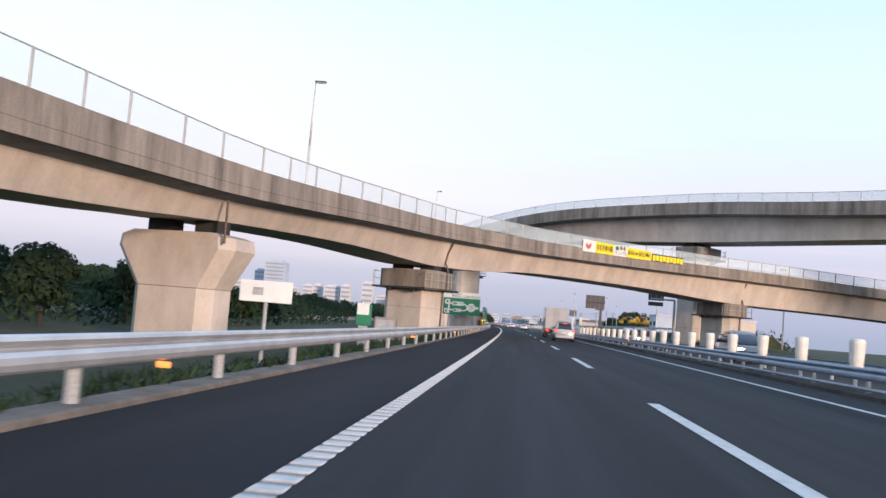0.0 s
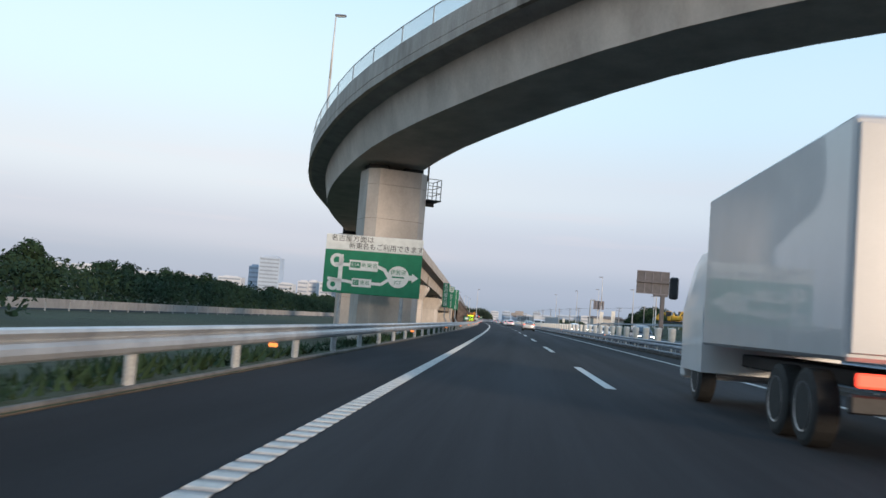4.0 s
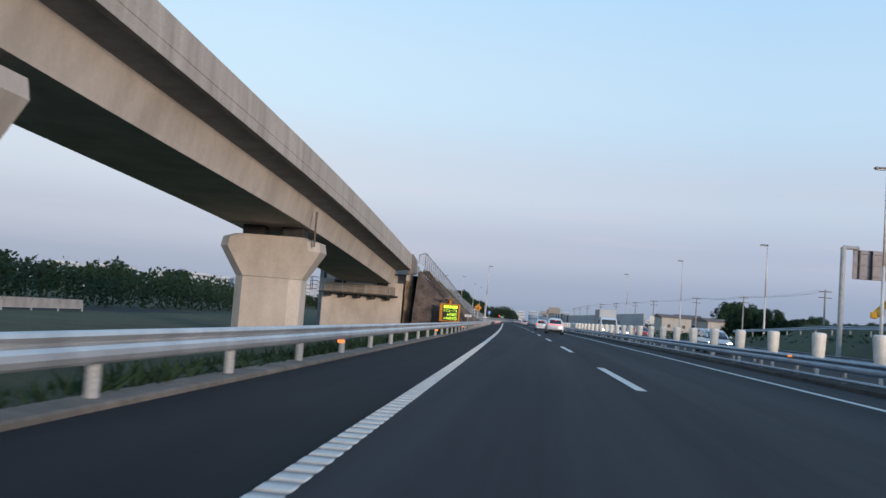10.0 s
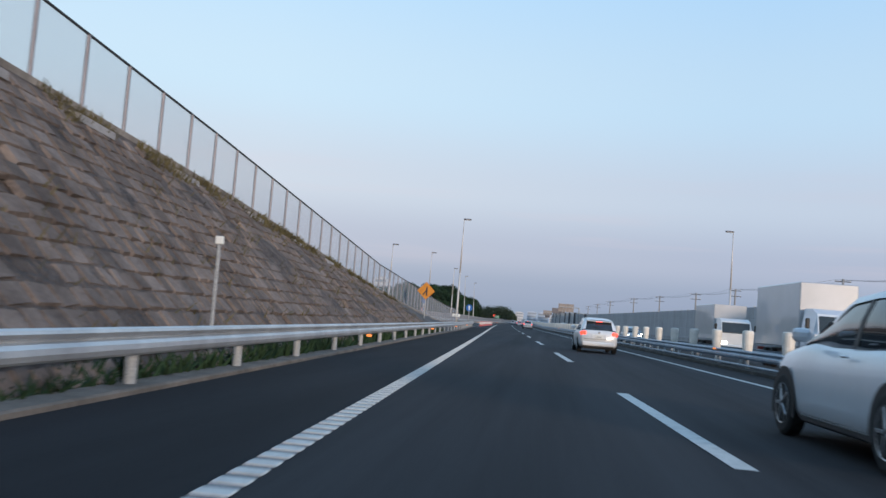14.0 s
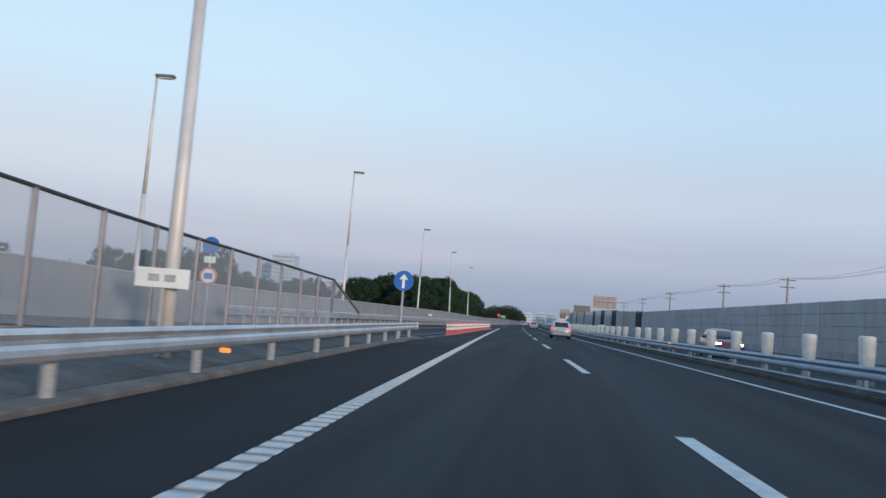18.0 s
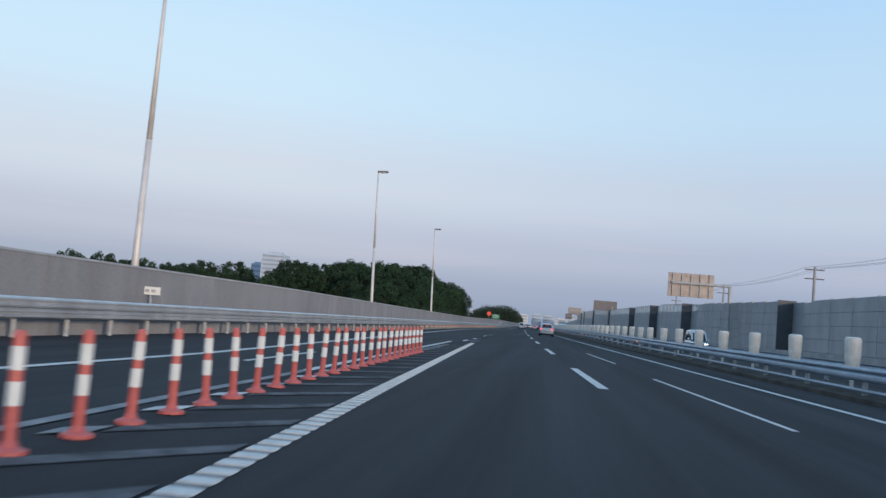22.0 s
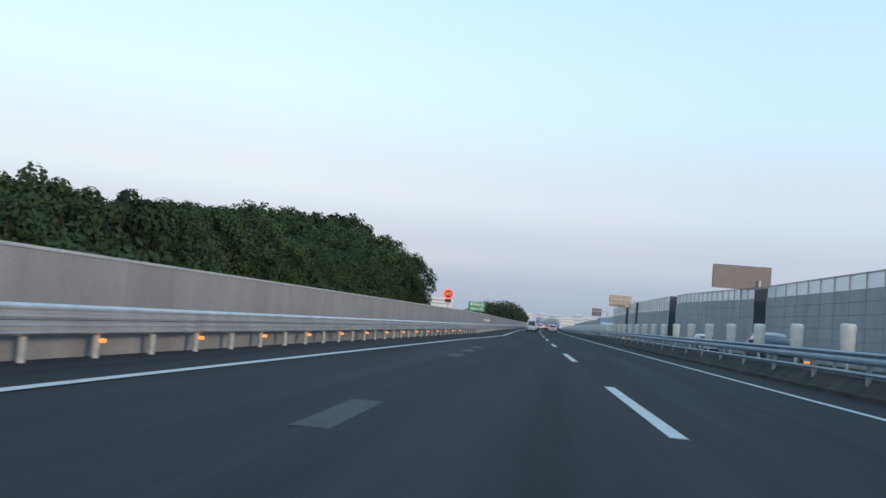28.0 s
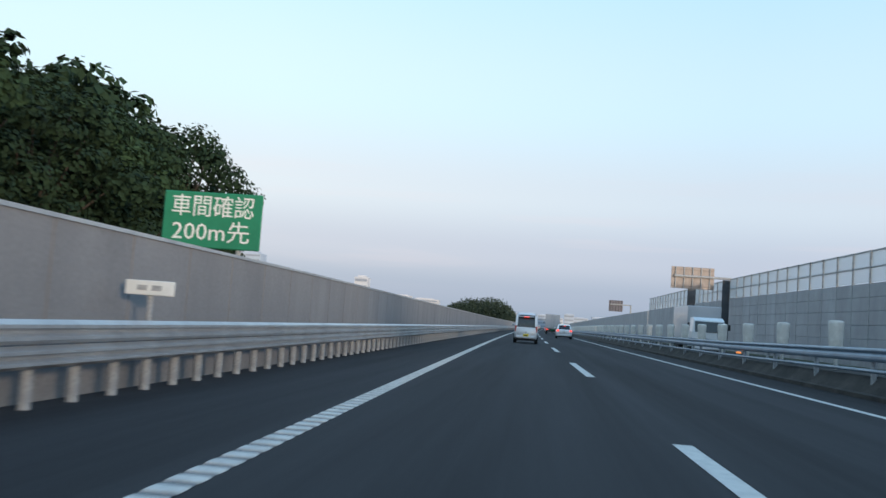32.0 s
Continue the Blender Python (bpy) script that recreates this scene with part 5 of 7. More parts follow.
def banner():
    """The long banner hung on the crossing viaduct's parapet."""
    own = tagged(new("banner"), "long yellow and white printed banner hung on the viaduct parapet", "banner")
    i0 = min(range(len(path_a)), key=lambda i: abs(path_a[i][0] - 82.5))
    seq = [fr_a[i][0] + fr_a[i][1] * 4.04 + Vector((0, 0, fr_a[i][2][0])) for i in range(i0 - 6, min(i0 + 16, len(fr_a)))]
    d = [0.0]
    for a, b in zip(seq, seq[1:]):
        d.append(d[-1] + (b - a).length)

    def place(t, z):
        for k in range(len(seq) - 1):
            if d[k] <= t <= d[k + 1]:
                return seq[k].lerp(seq[k + 1], (t - d[k]) / (d[k + 1] - d[k])) + Vector((0, 0, z))
        return seq[-1] + Vector((0, 0, z))
    t0 = 11.2
    for a, b, m in ((0, 1.85, WHITE), (1.85, 4.6, YELLOW), (4.6, 6.65, WHITE), (6.65, 10.5, YELLOW)):
        rings = [[place(t0 + q, z) for z in (-0.3, 0.78 - 0.02 * q)] for q in steps(a, b, 0.5)]
        part("cloth", sweep(rings, closed=False), m, own)
    for text, q, z, width, size in (("東名多摩川橋", 3.2, 0.2, 2.4, 0.62), ("東名", 5.95, 0.44, 0.95, 0.44), ("リニューアル", 5.65, -0.04, 1.7, 0.42), ("東京IC⇔", 7.55, 0.17, 1.55, 0.54), ("東名川崎IC", 9.4, 0.15, 1.95, 0.52)):
        along_x = (place(t0 + q + 0.8, 0) - place(t0 + q - 0.8, 0)).normalized()
        back = Vector((0, 0, 1)).cross(along_x).normalized()
        up = along_x.cross(back)
        mid = place(t0 + q, z) - back * 0.03
        write(text, size, DARK, own, Matrix(((along_x.x, back.x, up.x, mid.x), (along_x.y, back.y, up.y, mid.y), (along_x.z, back.z, up.z, mid.z), (0, 0, 0, 1))), fit=width)
    part("panel_mark", sweep([[place(t0 + q, z) + fr_a[i0][1] * 0.02 for z in (0.24, 0.6)] for q in (4.85, 5.3)], closed=False), GREEN, own)
    rings = [[place(t0 + q, z) for z in (-0.3, 0.42)] for q in steps(10.55, 15.6, 0.5)]
    part("cloth", sweep(rings, closed=False), DARK, own, "dark lower banner")
    for k in range(9):
        q0 = t0 + 10.65 + k * 0.55
        part("text_bar", sweep([[place(q, z) + fr_a[i0][1] * 0.02 for z in (-0.26 + 0.06 * (k % 2), 0.3)] for q in (q0, q0 + 0.47)], closed=False), YELLOW, own)
    out = fr_a[i0][1] * 0.02
    part("emblem", sweep([[place(t0 + q, z) + out for z in zz] for q, zz in ((0.4, (0.1, 0.5)), (0.8, (-0.1, 0.3)), (1.2, (0.2, 0.55)))], closed=False), CYL_RED, own)


banner()

# ---- vehicles ----


def spline(rows, n):
    """Rows of numbers, the first the way along, carried through smoothly and set closer."""
    ys = np.array([r[0] for r in rows], float)
    out = []
    for y in np.linspace(ys[0], ys[-1], n):
        i = min(max(int(np.searchsorted(ys, y)) - 1, 0), len(rows) - 2)
        p0, p1, p2, p3 = (np.array(rows[min(max(k, 0), len(rows) - 1)], float) for k in (i - 1, i, i + 1, i + 2))
        u = (y - p1[0]) / (p2[0] - p1[0])
        v = p1 + (p2 - p1) * (3 * u * u - 2 * u ** 3) * 0.35 + (p2 - p1) * u * 0.65
        v[0] = y
        out.append(v)
    return out


SHELL = [(0.78, 0.0), (0.92, 0.04), (0.975, 0.14), (0.99, 0.3), (1.0, 0.46), (0.992, 0.6), (0.972, 0.74), (0.945, 0.86), (0.90, 0.95), (0.80, 1.0), (0.4, 1.02)]


def shell(secs):
    """A car body skin: sections (y, half width, low z, high z)."""
    rings = []
    for y, w, z0, z1 in secs:
        right = [(w * a, z0 + (z1 - z0) * b) for a, b in SHELL]
        rings.append([Vector((x, y, z)) for x, z in right] + [Vector((-x, y, z)) for x, z in right[::-1]])
    return sweep(rings)


def wheel(parent, x, y, r, w, spokes=5):
    o = part("wheel", sweep([[Vector((x + dx, y + rr * math.cos(a), r + rr * math.sin(a))) for a in (math.tau * k / 22 for k in range(22))] for dx, rr in ((-w / 2, r * 0.86), (-w / 2 + 0.03, r * 0.99), (0, r), (w / 2 - 0.03, r * 0.99), (w / 2, r * 0.86))]), TYRE, parent)
    sg = 1 if x > 0 else -1
    part("rim", sweep([[Vector((x + sg * dx, y + rr * math.cos(a), r + rr * math.sin(a))) for a in (math.tau * k / 22 for k in range(22))] for dx, rr in ((w / 2 - 0.05, r * 0.66), (w / 2 + 0.006, r * 0.64), (w / 2 - 0.02, r * 0.5), (w / 2 - 0.01, r * 0.12))]), RIM, o)
    for k in range(spokes):
        a = math.tau * k / 5
        part("spoke", rod((x + sg * (w / 2 - 0.01), y + r * 0.08 * math.cos(a), r + r * 0.08 * math.sin(a)), (x + sg * (w / 2 - 0.01), y + r * 0.6 * math.cos(a), r + r * 0.6 * math.sin(a)), 0.03, 0.022, 6), RIM, o)


CAR_KINDS = {
    # length, width, waist, wheel radius, hood and cabin rows (y, half width at the roof, z)
    "hatch": dict(L=4.0, W=1.70, waist=1.0, r=0.31, cab=[(0.10, 0.70, 1.02), (0.40, 0.64, 1.36), (0.75, 0.62, 1.47), (1.4, 0.62, 1.51), (2.1, 0.62, 1.48), (2.6, 0.66, 1.28), (3.15, 0.72, 1.0)], hood=0.86, roof_from=0.42),
    "liftback": dict(L=4.58, W=1.76, waist=1.02, r=0.33, cab=[(0.16, 0.66, 1.05), (0.7, 0.62, 1.23), (1.4, 0.58, 1.41), (2.2, 0.57, 1.47), (2.8, 0.60, 1.36), (3.2, 0.65, 1.2), (3.65, 0.70, 0.99)], hood=0.84, roof_from=1.25, quarter=-0.45),
    "suv": dict(L=4.6, W=1.85, waist=1.1, r=0.37, cab=[(0.12, 0.74, 1.12), (0.5, 0.68, 1.46), (0.95, 0.66, 1.61), (1.7, 0.66, 1.66), (2.4, 0.66, 1.61), (3.0, 0.70, 1.38), (3.55, 0.78, 1.08)], hood=1.0, roof_from=0.6),
    "kei_van": dict(L=3.4, W=1.475, waist=1.04, r=0.28, cab=[(0.04, 0.66, 1.06), (0.10, 0.63, 1.62), (0.28, 0.61, 1.84), (1.2, 0.61, 1.88), (2.2, 0.61, 1.84), (2.55, 0.63, 1.6), (3.05, 0.66, 1.04)], hood=0.92, roof_from=0.16, quarter=0.2),
    "minivan": dict(L=4.7, W=1.72, waist=1.07, r=0.32, cab=[(0.08, 0.68, 1.1), (0.26, 0.64, 1.52), (0.6, 0.62, 1.70), (1.6, 0.62, 1.74), (2.6, 0.62, 1.70), (3.2, 0.66, 1.46), (3.9, 0.72, 1.04)], hood=0.94, roof_from=0.36),
}
PAINTS = {}


def paint(name, col):
    if name not in PAINTS:
        PAINTS[name] = surf(name + " car paint", col, tuple(c * 0.92 for c in col), 0.32, 0.15, scale=1.0, fine=60, bump=0.0, amount=0.06, coat=0.6)
    return PAINTS[name]


def car(kind, colour, rgb, s, x, turn=0.0, facing=1, lit=True, name="car", label=None, lamp="corner"):
    """A car at rest; its rear looks back along the road when facing is 1."""
    k = CAR_KINDS[kind]
    L, W, wz, hood = k["L"], k["W"] / 2, k["waist"], k["hood"]
    own = thing(name, label or f"{colour} {kind.replace('_', ' ')} with lit lamps standing in its lane", "car", "traffic on the road", m=on_road(s, x, 0.0, turn + (0 if facing == 1 else 180)))
    P = paint(colour, rgb)
    near = kind in ("liftback", "kei_van") or facing == 1
    boxy = kind == "kei_van"
    secs = [(0.0, W * 0.84, 0.46, wz - 0.10), (0.05, W * 0.91, 0.32, wz - 0.03), (0.16, W * 0.96, 0.26, wz), (0.5, W * 0.99, 0.23, wz + 0.01), (L * 0.3, W, 0.21, wz + 0.01), (L * 0.55, W, 0.21, wz - 0.005), (L * 0.7, W, 0.21, (wz + hood) / 2 + 0.06), (L * 0.8, W * 0.99, 0.21, hood + 0.06), (L * 0.92, W * 0.96, 0.23, hood - 0.02), (L * 0.98, W * 0.86, 0.28, hood - 0.13), (L, W * 0.72, 0.36, hood - 0.24)]
    part("body", shell(spline(secs, 34 if near else 20)), P, own, smooth=True)
    cab = k["cab"]

    def cab_ring(y, w, z):
        low = wz - 0.04
        b = min(W * 0.93, w + max(0.0, z - low) * 0.30)
        half = [(b, low), (b + (w - b) * 0.42, low + (z - low) * 0.5), (w + 0.012, z - 0.1 if z > wz + 0.15 else z - 0.02), (w - 0.03, z - 0.03), (w - 0.13, z), (w * 0.4, z + 0.018)]
        return [Vector((q, y, h)) for q, h in half] + [Vector((-q, y, h)) for q, h in half[::-1]]
    rows = spline(cab, 22 if near else 14)
    part("greenhouse", sweep([cab_ring(*r) for r in rows]), GLASS_CAR, own, "dark tinted windows", smooth=True)

    def skin(name, y0, y1, i0, i1, mat, out=0.012, sides=(1,)):
        for sg in sides:
            rr = [r for r in rows if y0 - 1e-6 <= r[0] <= y1 + 1e-6]
            if len(rr) < 2:
                return
            rings = []
            for r in rr:
                ring = cab_ring(*r)[i0:i1]
                rings.append([Vector((sg * (p.x + (out if p.x > 0.05 else -out if p.x < -0.05 else 0)), p.y, p.z + out * 0.8)) for p in ring])
            part(name, sweep(rings, closed=False), mat, own, smooth=True)
    y_top = k.get("roof_from", cab[1][0])
    skin("roof", y_top, cab[-2][0], 3, 9, P)
    skin("rear_pillar", cab[0][0], y_top + k.get("quarter", 0.25), 0, 5, P, sides=(1, -1))
    skin("roof_rail", y_top, cab[-2][0], 2, 5, P, sides=(1, -1))
    skin("front_pillar", cab[-2][0] - 0.1, cab[-1][0], 3, 5, P, sides=(1, -1))
    for sg in (-1, 1):
        m = rows[len(rows) // 2]
        part("middle_pillar", sweep([[Vector((sg * (p.x + 0.008), p.y + dy, p.z)) for dy in (-0.05, 0.05)] for p in cab_ring(*m)[0:4]], closed=False), BLACK, own)
        part("mirror", box(0.2, 0.12, 0.15, (sg * (W + 0.07), cab[-1][0] - 0.5, wz + 0.07), 0.05, seg=2), BLACK if kind == "liftback" else P, own)
        if lit and facing == 1:
            if lamp == "tall":
                part("tail_lamp", box(0.11, 0.08, 0.38, (sg * (W * 0.86), 0.05, wz - 0.16), 0.03, seg=2), CYL_RED, own)
            elif kind == "liftback":
                part("tail_lamp", box(0.36, 0.12, 0.075, (0, 0, 0), 0.025, m=pose(sg * W * 0.76, 0.06, wz - 0.10, 0, sg * 9, sg * 18)), TAIL, own)
                part("tail_core", box(0.26, 0.03, 0.022, (0, 0, 0), 0.008, m=pose(sg * W * 0.74, -0.002, wz - 0.10, 0, sg * 9, sg * 18)), LED_ORANGE, own, "bright orange lamp core")
            elif lamp != "bar":
                part("tail_lamp", box(0.27, 0.13, 0.17, (0, 0, 0), 0.045, seg=2, m=pose(sg * W * 0.79, 0.06, wz - 0.16, 0, sg * 10, sg * 20)), TAIL, own)
        part("reflector", box(0.14, 0.03, 0.05, (sg * W * 0.70, 0.02, 0.5), 0.01), CYL_RED, own)
        part("head_lamp", box(0.34, 0.16, 0.12, (0, 0, 0), 0.045, seg=2, m=pose(sg * W * 0.68, L - 0.14, hood - 0.2, 0, 0, -sg * 22)), HEAD if facing == -1 and lit else WHITE, own)
        for y in (0.62 if L < 3.6 else 0.86, L - 0.78):
            wheel(own, sg * (W - 0.085), y, k["r"], 0.2, 5 if facing == 1 and s < 620 else 0)
            rings = [[Vector((sg * (W + dd), y + rr * math.cos(a), k["r"] + rr * math.sin(a))) for a in (-0.35 + (math.pi + 0.7) * q / 14 for q in range(15))] for dd, rr in ((0.003, k["r"] + 0.065), (0.006, k["r"] * 0.3))]
            part("wheel_arch", sweep(rings, closed=False), BLACK, own)
        part("door_handle", box(0.03, 0.18, 0.03, (sg * (W + 0.005), L * 0.42, wz - 0.12), 0.01), P, own)
        part("sill_trim", box(0.03, L * 0.42, 0.07, (sg * (W * 0.975), L * 0.49, 0.27), 0.01), BLACK, own)
    if lamp == "bar":
        part("tail_lamp", box(W * 1.74, 0.08, 0.06, (0, 0.03, wz - 0.1), 0.02), TAIL, own)
    part("rear_bumper", box(W * 1.66, 0.2, 0.2, (0, 0.075, 0.4 if kind != "liftback" else 0.37), 0.06, seg=2), BLACK if kind in ("suv", "liftback") else P, own)
    part("bumper_lip", box(W * 1.56, 0.14, 0.09, (0, 0.1, 0.28), 0.03, seg=2), BLACK, own)
    part("front_bumper", box(W * 1.5, 0.2, 0.24, (0, L - 0.07, 0.42), 0.06, seg=2), P, own)
    part("grille", box(W * 0.9, 0.05, 0.14, (0, L + 0.01, 0.58), 0.02), BLACK, own)
    pz = 0.72 if not boxy else 0.5
    part("plate_recess", box(0.62, 0.02, 0.2, (0, -0.006, pz), 0.006), P, own)
    part("number_plate", box(0.33, 0.015, 0.165, (0, -0.024, pz), 0.004), WHITE if not boxy else YELLOW, own)
    part("plate_bar", box(0.2, 0.006, 0.05, (0, -0.034, pz - 0.02)), POST if not boxy else BLACK, own)
    part("emblem", disc(0.05, 0.012, n=12), RIM, own).location = (0, -0.006, pz + 0.17)
    part("underbody", box(W * 1.6, L * 0.92, 0.12, (0, L / 2, 0.24), 0.02), BLACK, own)
    part("tailgate_seam", box(W * 1.5, 0.012, 0.012, (0, -0.004, 0.6)), BLACK, own)
    if kind == "liftback":
        part("spoiler", box(W * 1.72, 0.24, 0.035, (0, 0.10, wz + 0.055), 0.015), P, own)
        part("rear_panel", box(W * 1.5, 0.06, 0.1, (0, 0.045, wz - 0.02), 0.02), GLASS_CAR, own, "dark glass band below the spoiler")
    if kind in ("hatch", "suv", "kei_van", "minivan"):
        part("roof_spoiler", box(W * 1.3, 0.26, 0.04, (0, cab[1][0] + 0.02, cab[1][2] + 0.02), 0.018, seg=2), P, own)
        part("stop_lamp", box(0.3, 0.02, 0.025, (0, cab[1][0] - 0.12, cab[1][2] - 0.005), 0.006), TAIL if lit and facing == 1 else CYL_RED, own)
        part("rear_wiper", rod((0, cab[0][0] - 0.0, wz + 0.1), (-0.35, cab[0][0] + 0.05, wz + 0.16), 0.012, n=5), BLACK, own)
    return own


def truck(s, x, facing=1, col=(0.46, 0.47, 0.49), name="truck", label="white box truck standing in its lane", cab_col=(0.7, 0.7, 0.7), cab_name="white", tall=3.3):
    own = thing(name, label, "truck", "traffic on the road", m=on_road(s, x, 0.0, 0 if facing == 1 else 180))
    B = paint("box " + cab_name, col)
    C = paint(cab_name, cab_col)
    part("cargo_box", box(2.3, 6.2, tall - 0.95, (0, 3.1, 0.95 + (tall - 0.95) / 2), 0.04), B, own)
    for xx in (-0.56, 0.56):
        part("rear_door", box(1.08, 0.04, tall - 1.1, (xx, -0.02, 0.95 + (tall - 0.95) / 2), 0.01), B, own)
        part("door_rod", rod((xx * 0.35, -0.06, 1.0), (xx * 0.35, -0.06, tall - 0.1), 0.02, n=6), POST, own)
    part("cab", sweep([[Vector((u, y, z)) for u, z in ((-1.1, 0.5), (1.1, 0.5), (1.12, 1.5), (1.0, t), (-1.0, t), (-1.12, 1.5))] for y, t in ((6.4, 2.5), (7.3, 2.5), (7.9, 2.3), (8.1, 1.5))]), C, own)
    part("windscreen", box(1.9, 0.04, 0.75, (0, 0, 0), 0.02, m=pose(0, 8.02, 1.85, 14, 0, 0)), GLASS_CAR, own)
    part("chassis", box(0.9, 7.6, 0.2, (0, 3.9, 0.75), 0.02), BLACK, own)
    part("rear_beam", box(2.1, 0.12, 0.18, (0, 0.1, 0.55), 0.02), BLACK, own)
    for sg in (-1, 1):
        for y in (1.3, 2.3, 6.9):
            wheel(own, sg * 0.95, y, 0.42, 0.28, 0)
        part("tail_lamp", box(0.35, 0.06, 0.14, (sg * 0.85, 0.0, 0.78), 0.02), TAIL if facing == 1 else CYL_RED, own)
        part("head_lamp", box(0.36, 0.08, 0.18, (sg * 0.78, 8.12, 0.8), 0.03), HEAD if facing == -1 else WHITE, own)
        part("mirror", box(0.16, 0.1, 0.4, (sg * 1.35, 7.9, 1.9), 0.03), BLACK, own)
    part("front_bumper", box(2.2, 0.2, 0.35, (0, 8.1, 0.5), 0.05), C, own)
    part("number_plate", box(0.44, 0.02, 0.22, (0, -0.03, 0.75), 0.004), GREEN, own)
    return own


SILVER, PEARL, GREYC = (0.50, 0.51, 0.53), (0.72, 0.73, 0.74), (0.12, 0.13, 0.15)
car("kei_van", "white", PEARL, 755.0, 2.1, name="van", label="white boxy kei van with a small yellow plate", lamp="tall")
car("hatch", "white", PEARL, 795.0, 6.0)
car("minivan", "silver", SILVER, 70.5, 5.6)
truck(92.0, 5.9)
car("liftback", "white", PEARL, 214.8, 5.65)
car("suv", "pearl", (0.68, 0.70, 0.73), 319.5, 5.75, lamp="bar", label="pearl white suv with a full-width red tail lamp")
car("hatch", "white", PEARL, 352.0, 5.6)
car("hatch", "silver", SILVER, 475.6, 6.0)
car("hatch", "silver", SILVER, 592.0, 5.8)
truck(850.0, 5.9)
car("hatch", "white", PEARL, 830.0, 2.0)
car("minivan", "grey", GREYC, 868.0, 2.0)
car("hatch", "silver", SILVER, 905.0, 5.8)
car("kei_van", "white", PEARL, 930.0, 2.0, lamp="tall")
for i in range(7):
    car(random.choice(["hatch", "minivan", "suv"]), *random.choice([("white", PEARL), ("silver", SILVER), ("grey", GREYC)]), 960 + i * 26, 2.0 if i % 2 else 5.8)
ONCOMING = [("minivan", "white", PEARL, 60, 17.5), ("minivan", "grey", GREYC, 44, 14.2), ("minivan", "silver", SILVER, 82, 14.0), ("kei_van", "white", PEARL, 118, 17.4), ("minivan", "grey", GREYC, 165, 14.2), ("hatch", "white", PEARL, 196, 14.4), ("minivan", "white", PEARL, 242, 17.6), ("minivan", "white", PEARL, 236, 14.3), ("hatch", "silver", SILVER, 282, 14.2), ("suv", "grey", GREYC, 300, 17.4), ("hatch", "white", PEARL, 331, 14.2), ("suv", "red", (0.35, 0.03, 0.03), 337, 17.5), ("hatch", "silver", SILVER, 402, 14.2), ("suv", "grey", GREYC, 424, 17.6), ("suv", "red", (0.35, 0.03, 0.03), 452, 14.4), ("kei_van", "white", PEARL, 560, 17.4), ("suv", "grey", GREYC, 655, 14.2), ("hatch", "white", PEARL, 690, 17.4), ("hatch", "silver", SILVER, 640, 17.5)]
for kind, cn, rgb, s, x in ONCOMING:
    car(kind, cn, rgb, s + CAR_KINDS[kind]["L"], x, facing=-1, label=f"{cn} {kind.replace('_', ' ')} with lit head lamps on the opposite carriageway")
truck(356, 14.4, -1, tall=3.6, cab_col=(0.6, 0.66, 0.74), cab_name="pale blue", label="tall box lorry on the opposite carriageway")
truck(385, 17.6, -1, tall=3.5, cab_col=(0.65, 0.65, 0.66), label="grey box lorry on the opposite carriageway")
truck(770, 14.4, -1, tall=3.3, label="white box lorry on the opposite carriageway")


def slip_speed_sign():
    own = thing("slip_road_sign", "grey post with blue and red round signs beside the slip road", "road sign", m=on_road(428.7, -8.73))
    part("upper_plate", disc(0.3, 0.03), SIGN_BLUE, own, "round blue sign").location = (0, 0, 2.85)
    part("small_plate", box(0.4, 0.03, 0.22, (0, 0, 2.36), 0.01), WHITE, own)
    part("plate", disc(0.3, 0.03), WHITE, own).location = (0, 0, 1.8)
    rings = []
    for k in range(25):
        a = math.tau * k / 24
        rings.append([Vector((r * math.cos(a), y, 1.8 + r * math.sin(a))) for r, y in ((0.3, -0.018), (0.24, -0.018), (0.24, -0.024), (0.3, -0.024))])
    part("red_ring", sweep(rings, caps=False), CYL_RED, own)
    part("text_bar", box(0.3, 0.008, 0.2, (0, -0.02, 1.8)), SIGN_BLUE, own)
    part("post", rod((0, 0.05, -0.3), (0, 0.05, 3.1), 0.04, n=8), POST, own)


slip_speed_sign()


def bank_marker():
    own = thing("marker_post", "slim grey marker post with a small pale plate on top", "marker post", m=on_road(326.2, -3.03))
    part("post", box(0.05, 0.05, 2.3, (0, 0, 0.75), 0.01), POST, own)
    part("cap", box(0.13, 0.06, 0.13, (0, 0, 1.97), 0.01), WHITE, own, "small pale plate")


bank_marker()

# ---- trees and plants ----


def leaves(blobs, count, size, seed, bm_verts=None):
    """Leaf sprays scattered through and over a set of ball-shaped masses."""
    rnd = random.Random(seed)
    vs, fs = [], []
    total = sum(r ** 2 for *_, r in blobs)
    for x, y, z, r in blobs:
        for _ in range(int(count * r * r / total)):
            d = Vector((rnd.gauss(0, 1), rnd.gauss(0, 1), rnd.gauss(0, 1) + 0.15)).normalized()
            k = r * (rnd.random() ** 0.2) * rnd.uniform(0.82, 1.08)
            c = Vector((x, y, z)) + Vector((d.x * k, d.y * k, d.z * k * 0.85))
            n = (d * 2.0 + Vector((rnd.uniform(-1, 1), rnd.uniform(-1, 1), rnd.uniform(-0.3, 1)))).normalized()
            u = n.orthogonal().normalized()
            u.rotate(Matrix.Rotation(rnd.uniform(0, 6.28), 3, n))
            w = n.cross(u)
            s = size * rnd.uniform(0.55, 1.35)
            b = len(vs)
            vs += [c - u * s, c - w * s * 0.62 - u * 0.1 * s, c + u * s * 0.9 - n * s * 0.25, c + w * s * 0.66 + u * 0.15 * s]
            fs.append((b, b + 1, b + 2, b + 3))
    return vs, fs


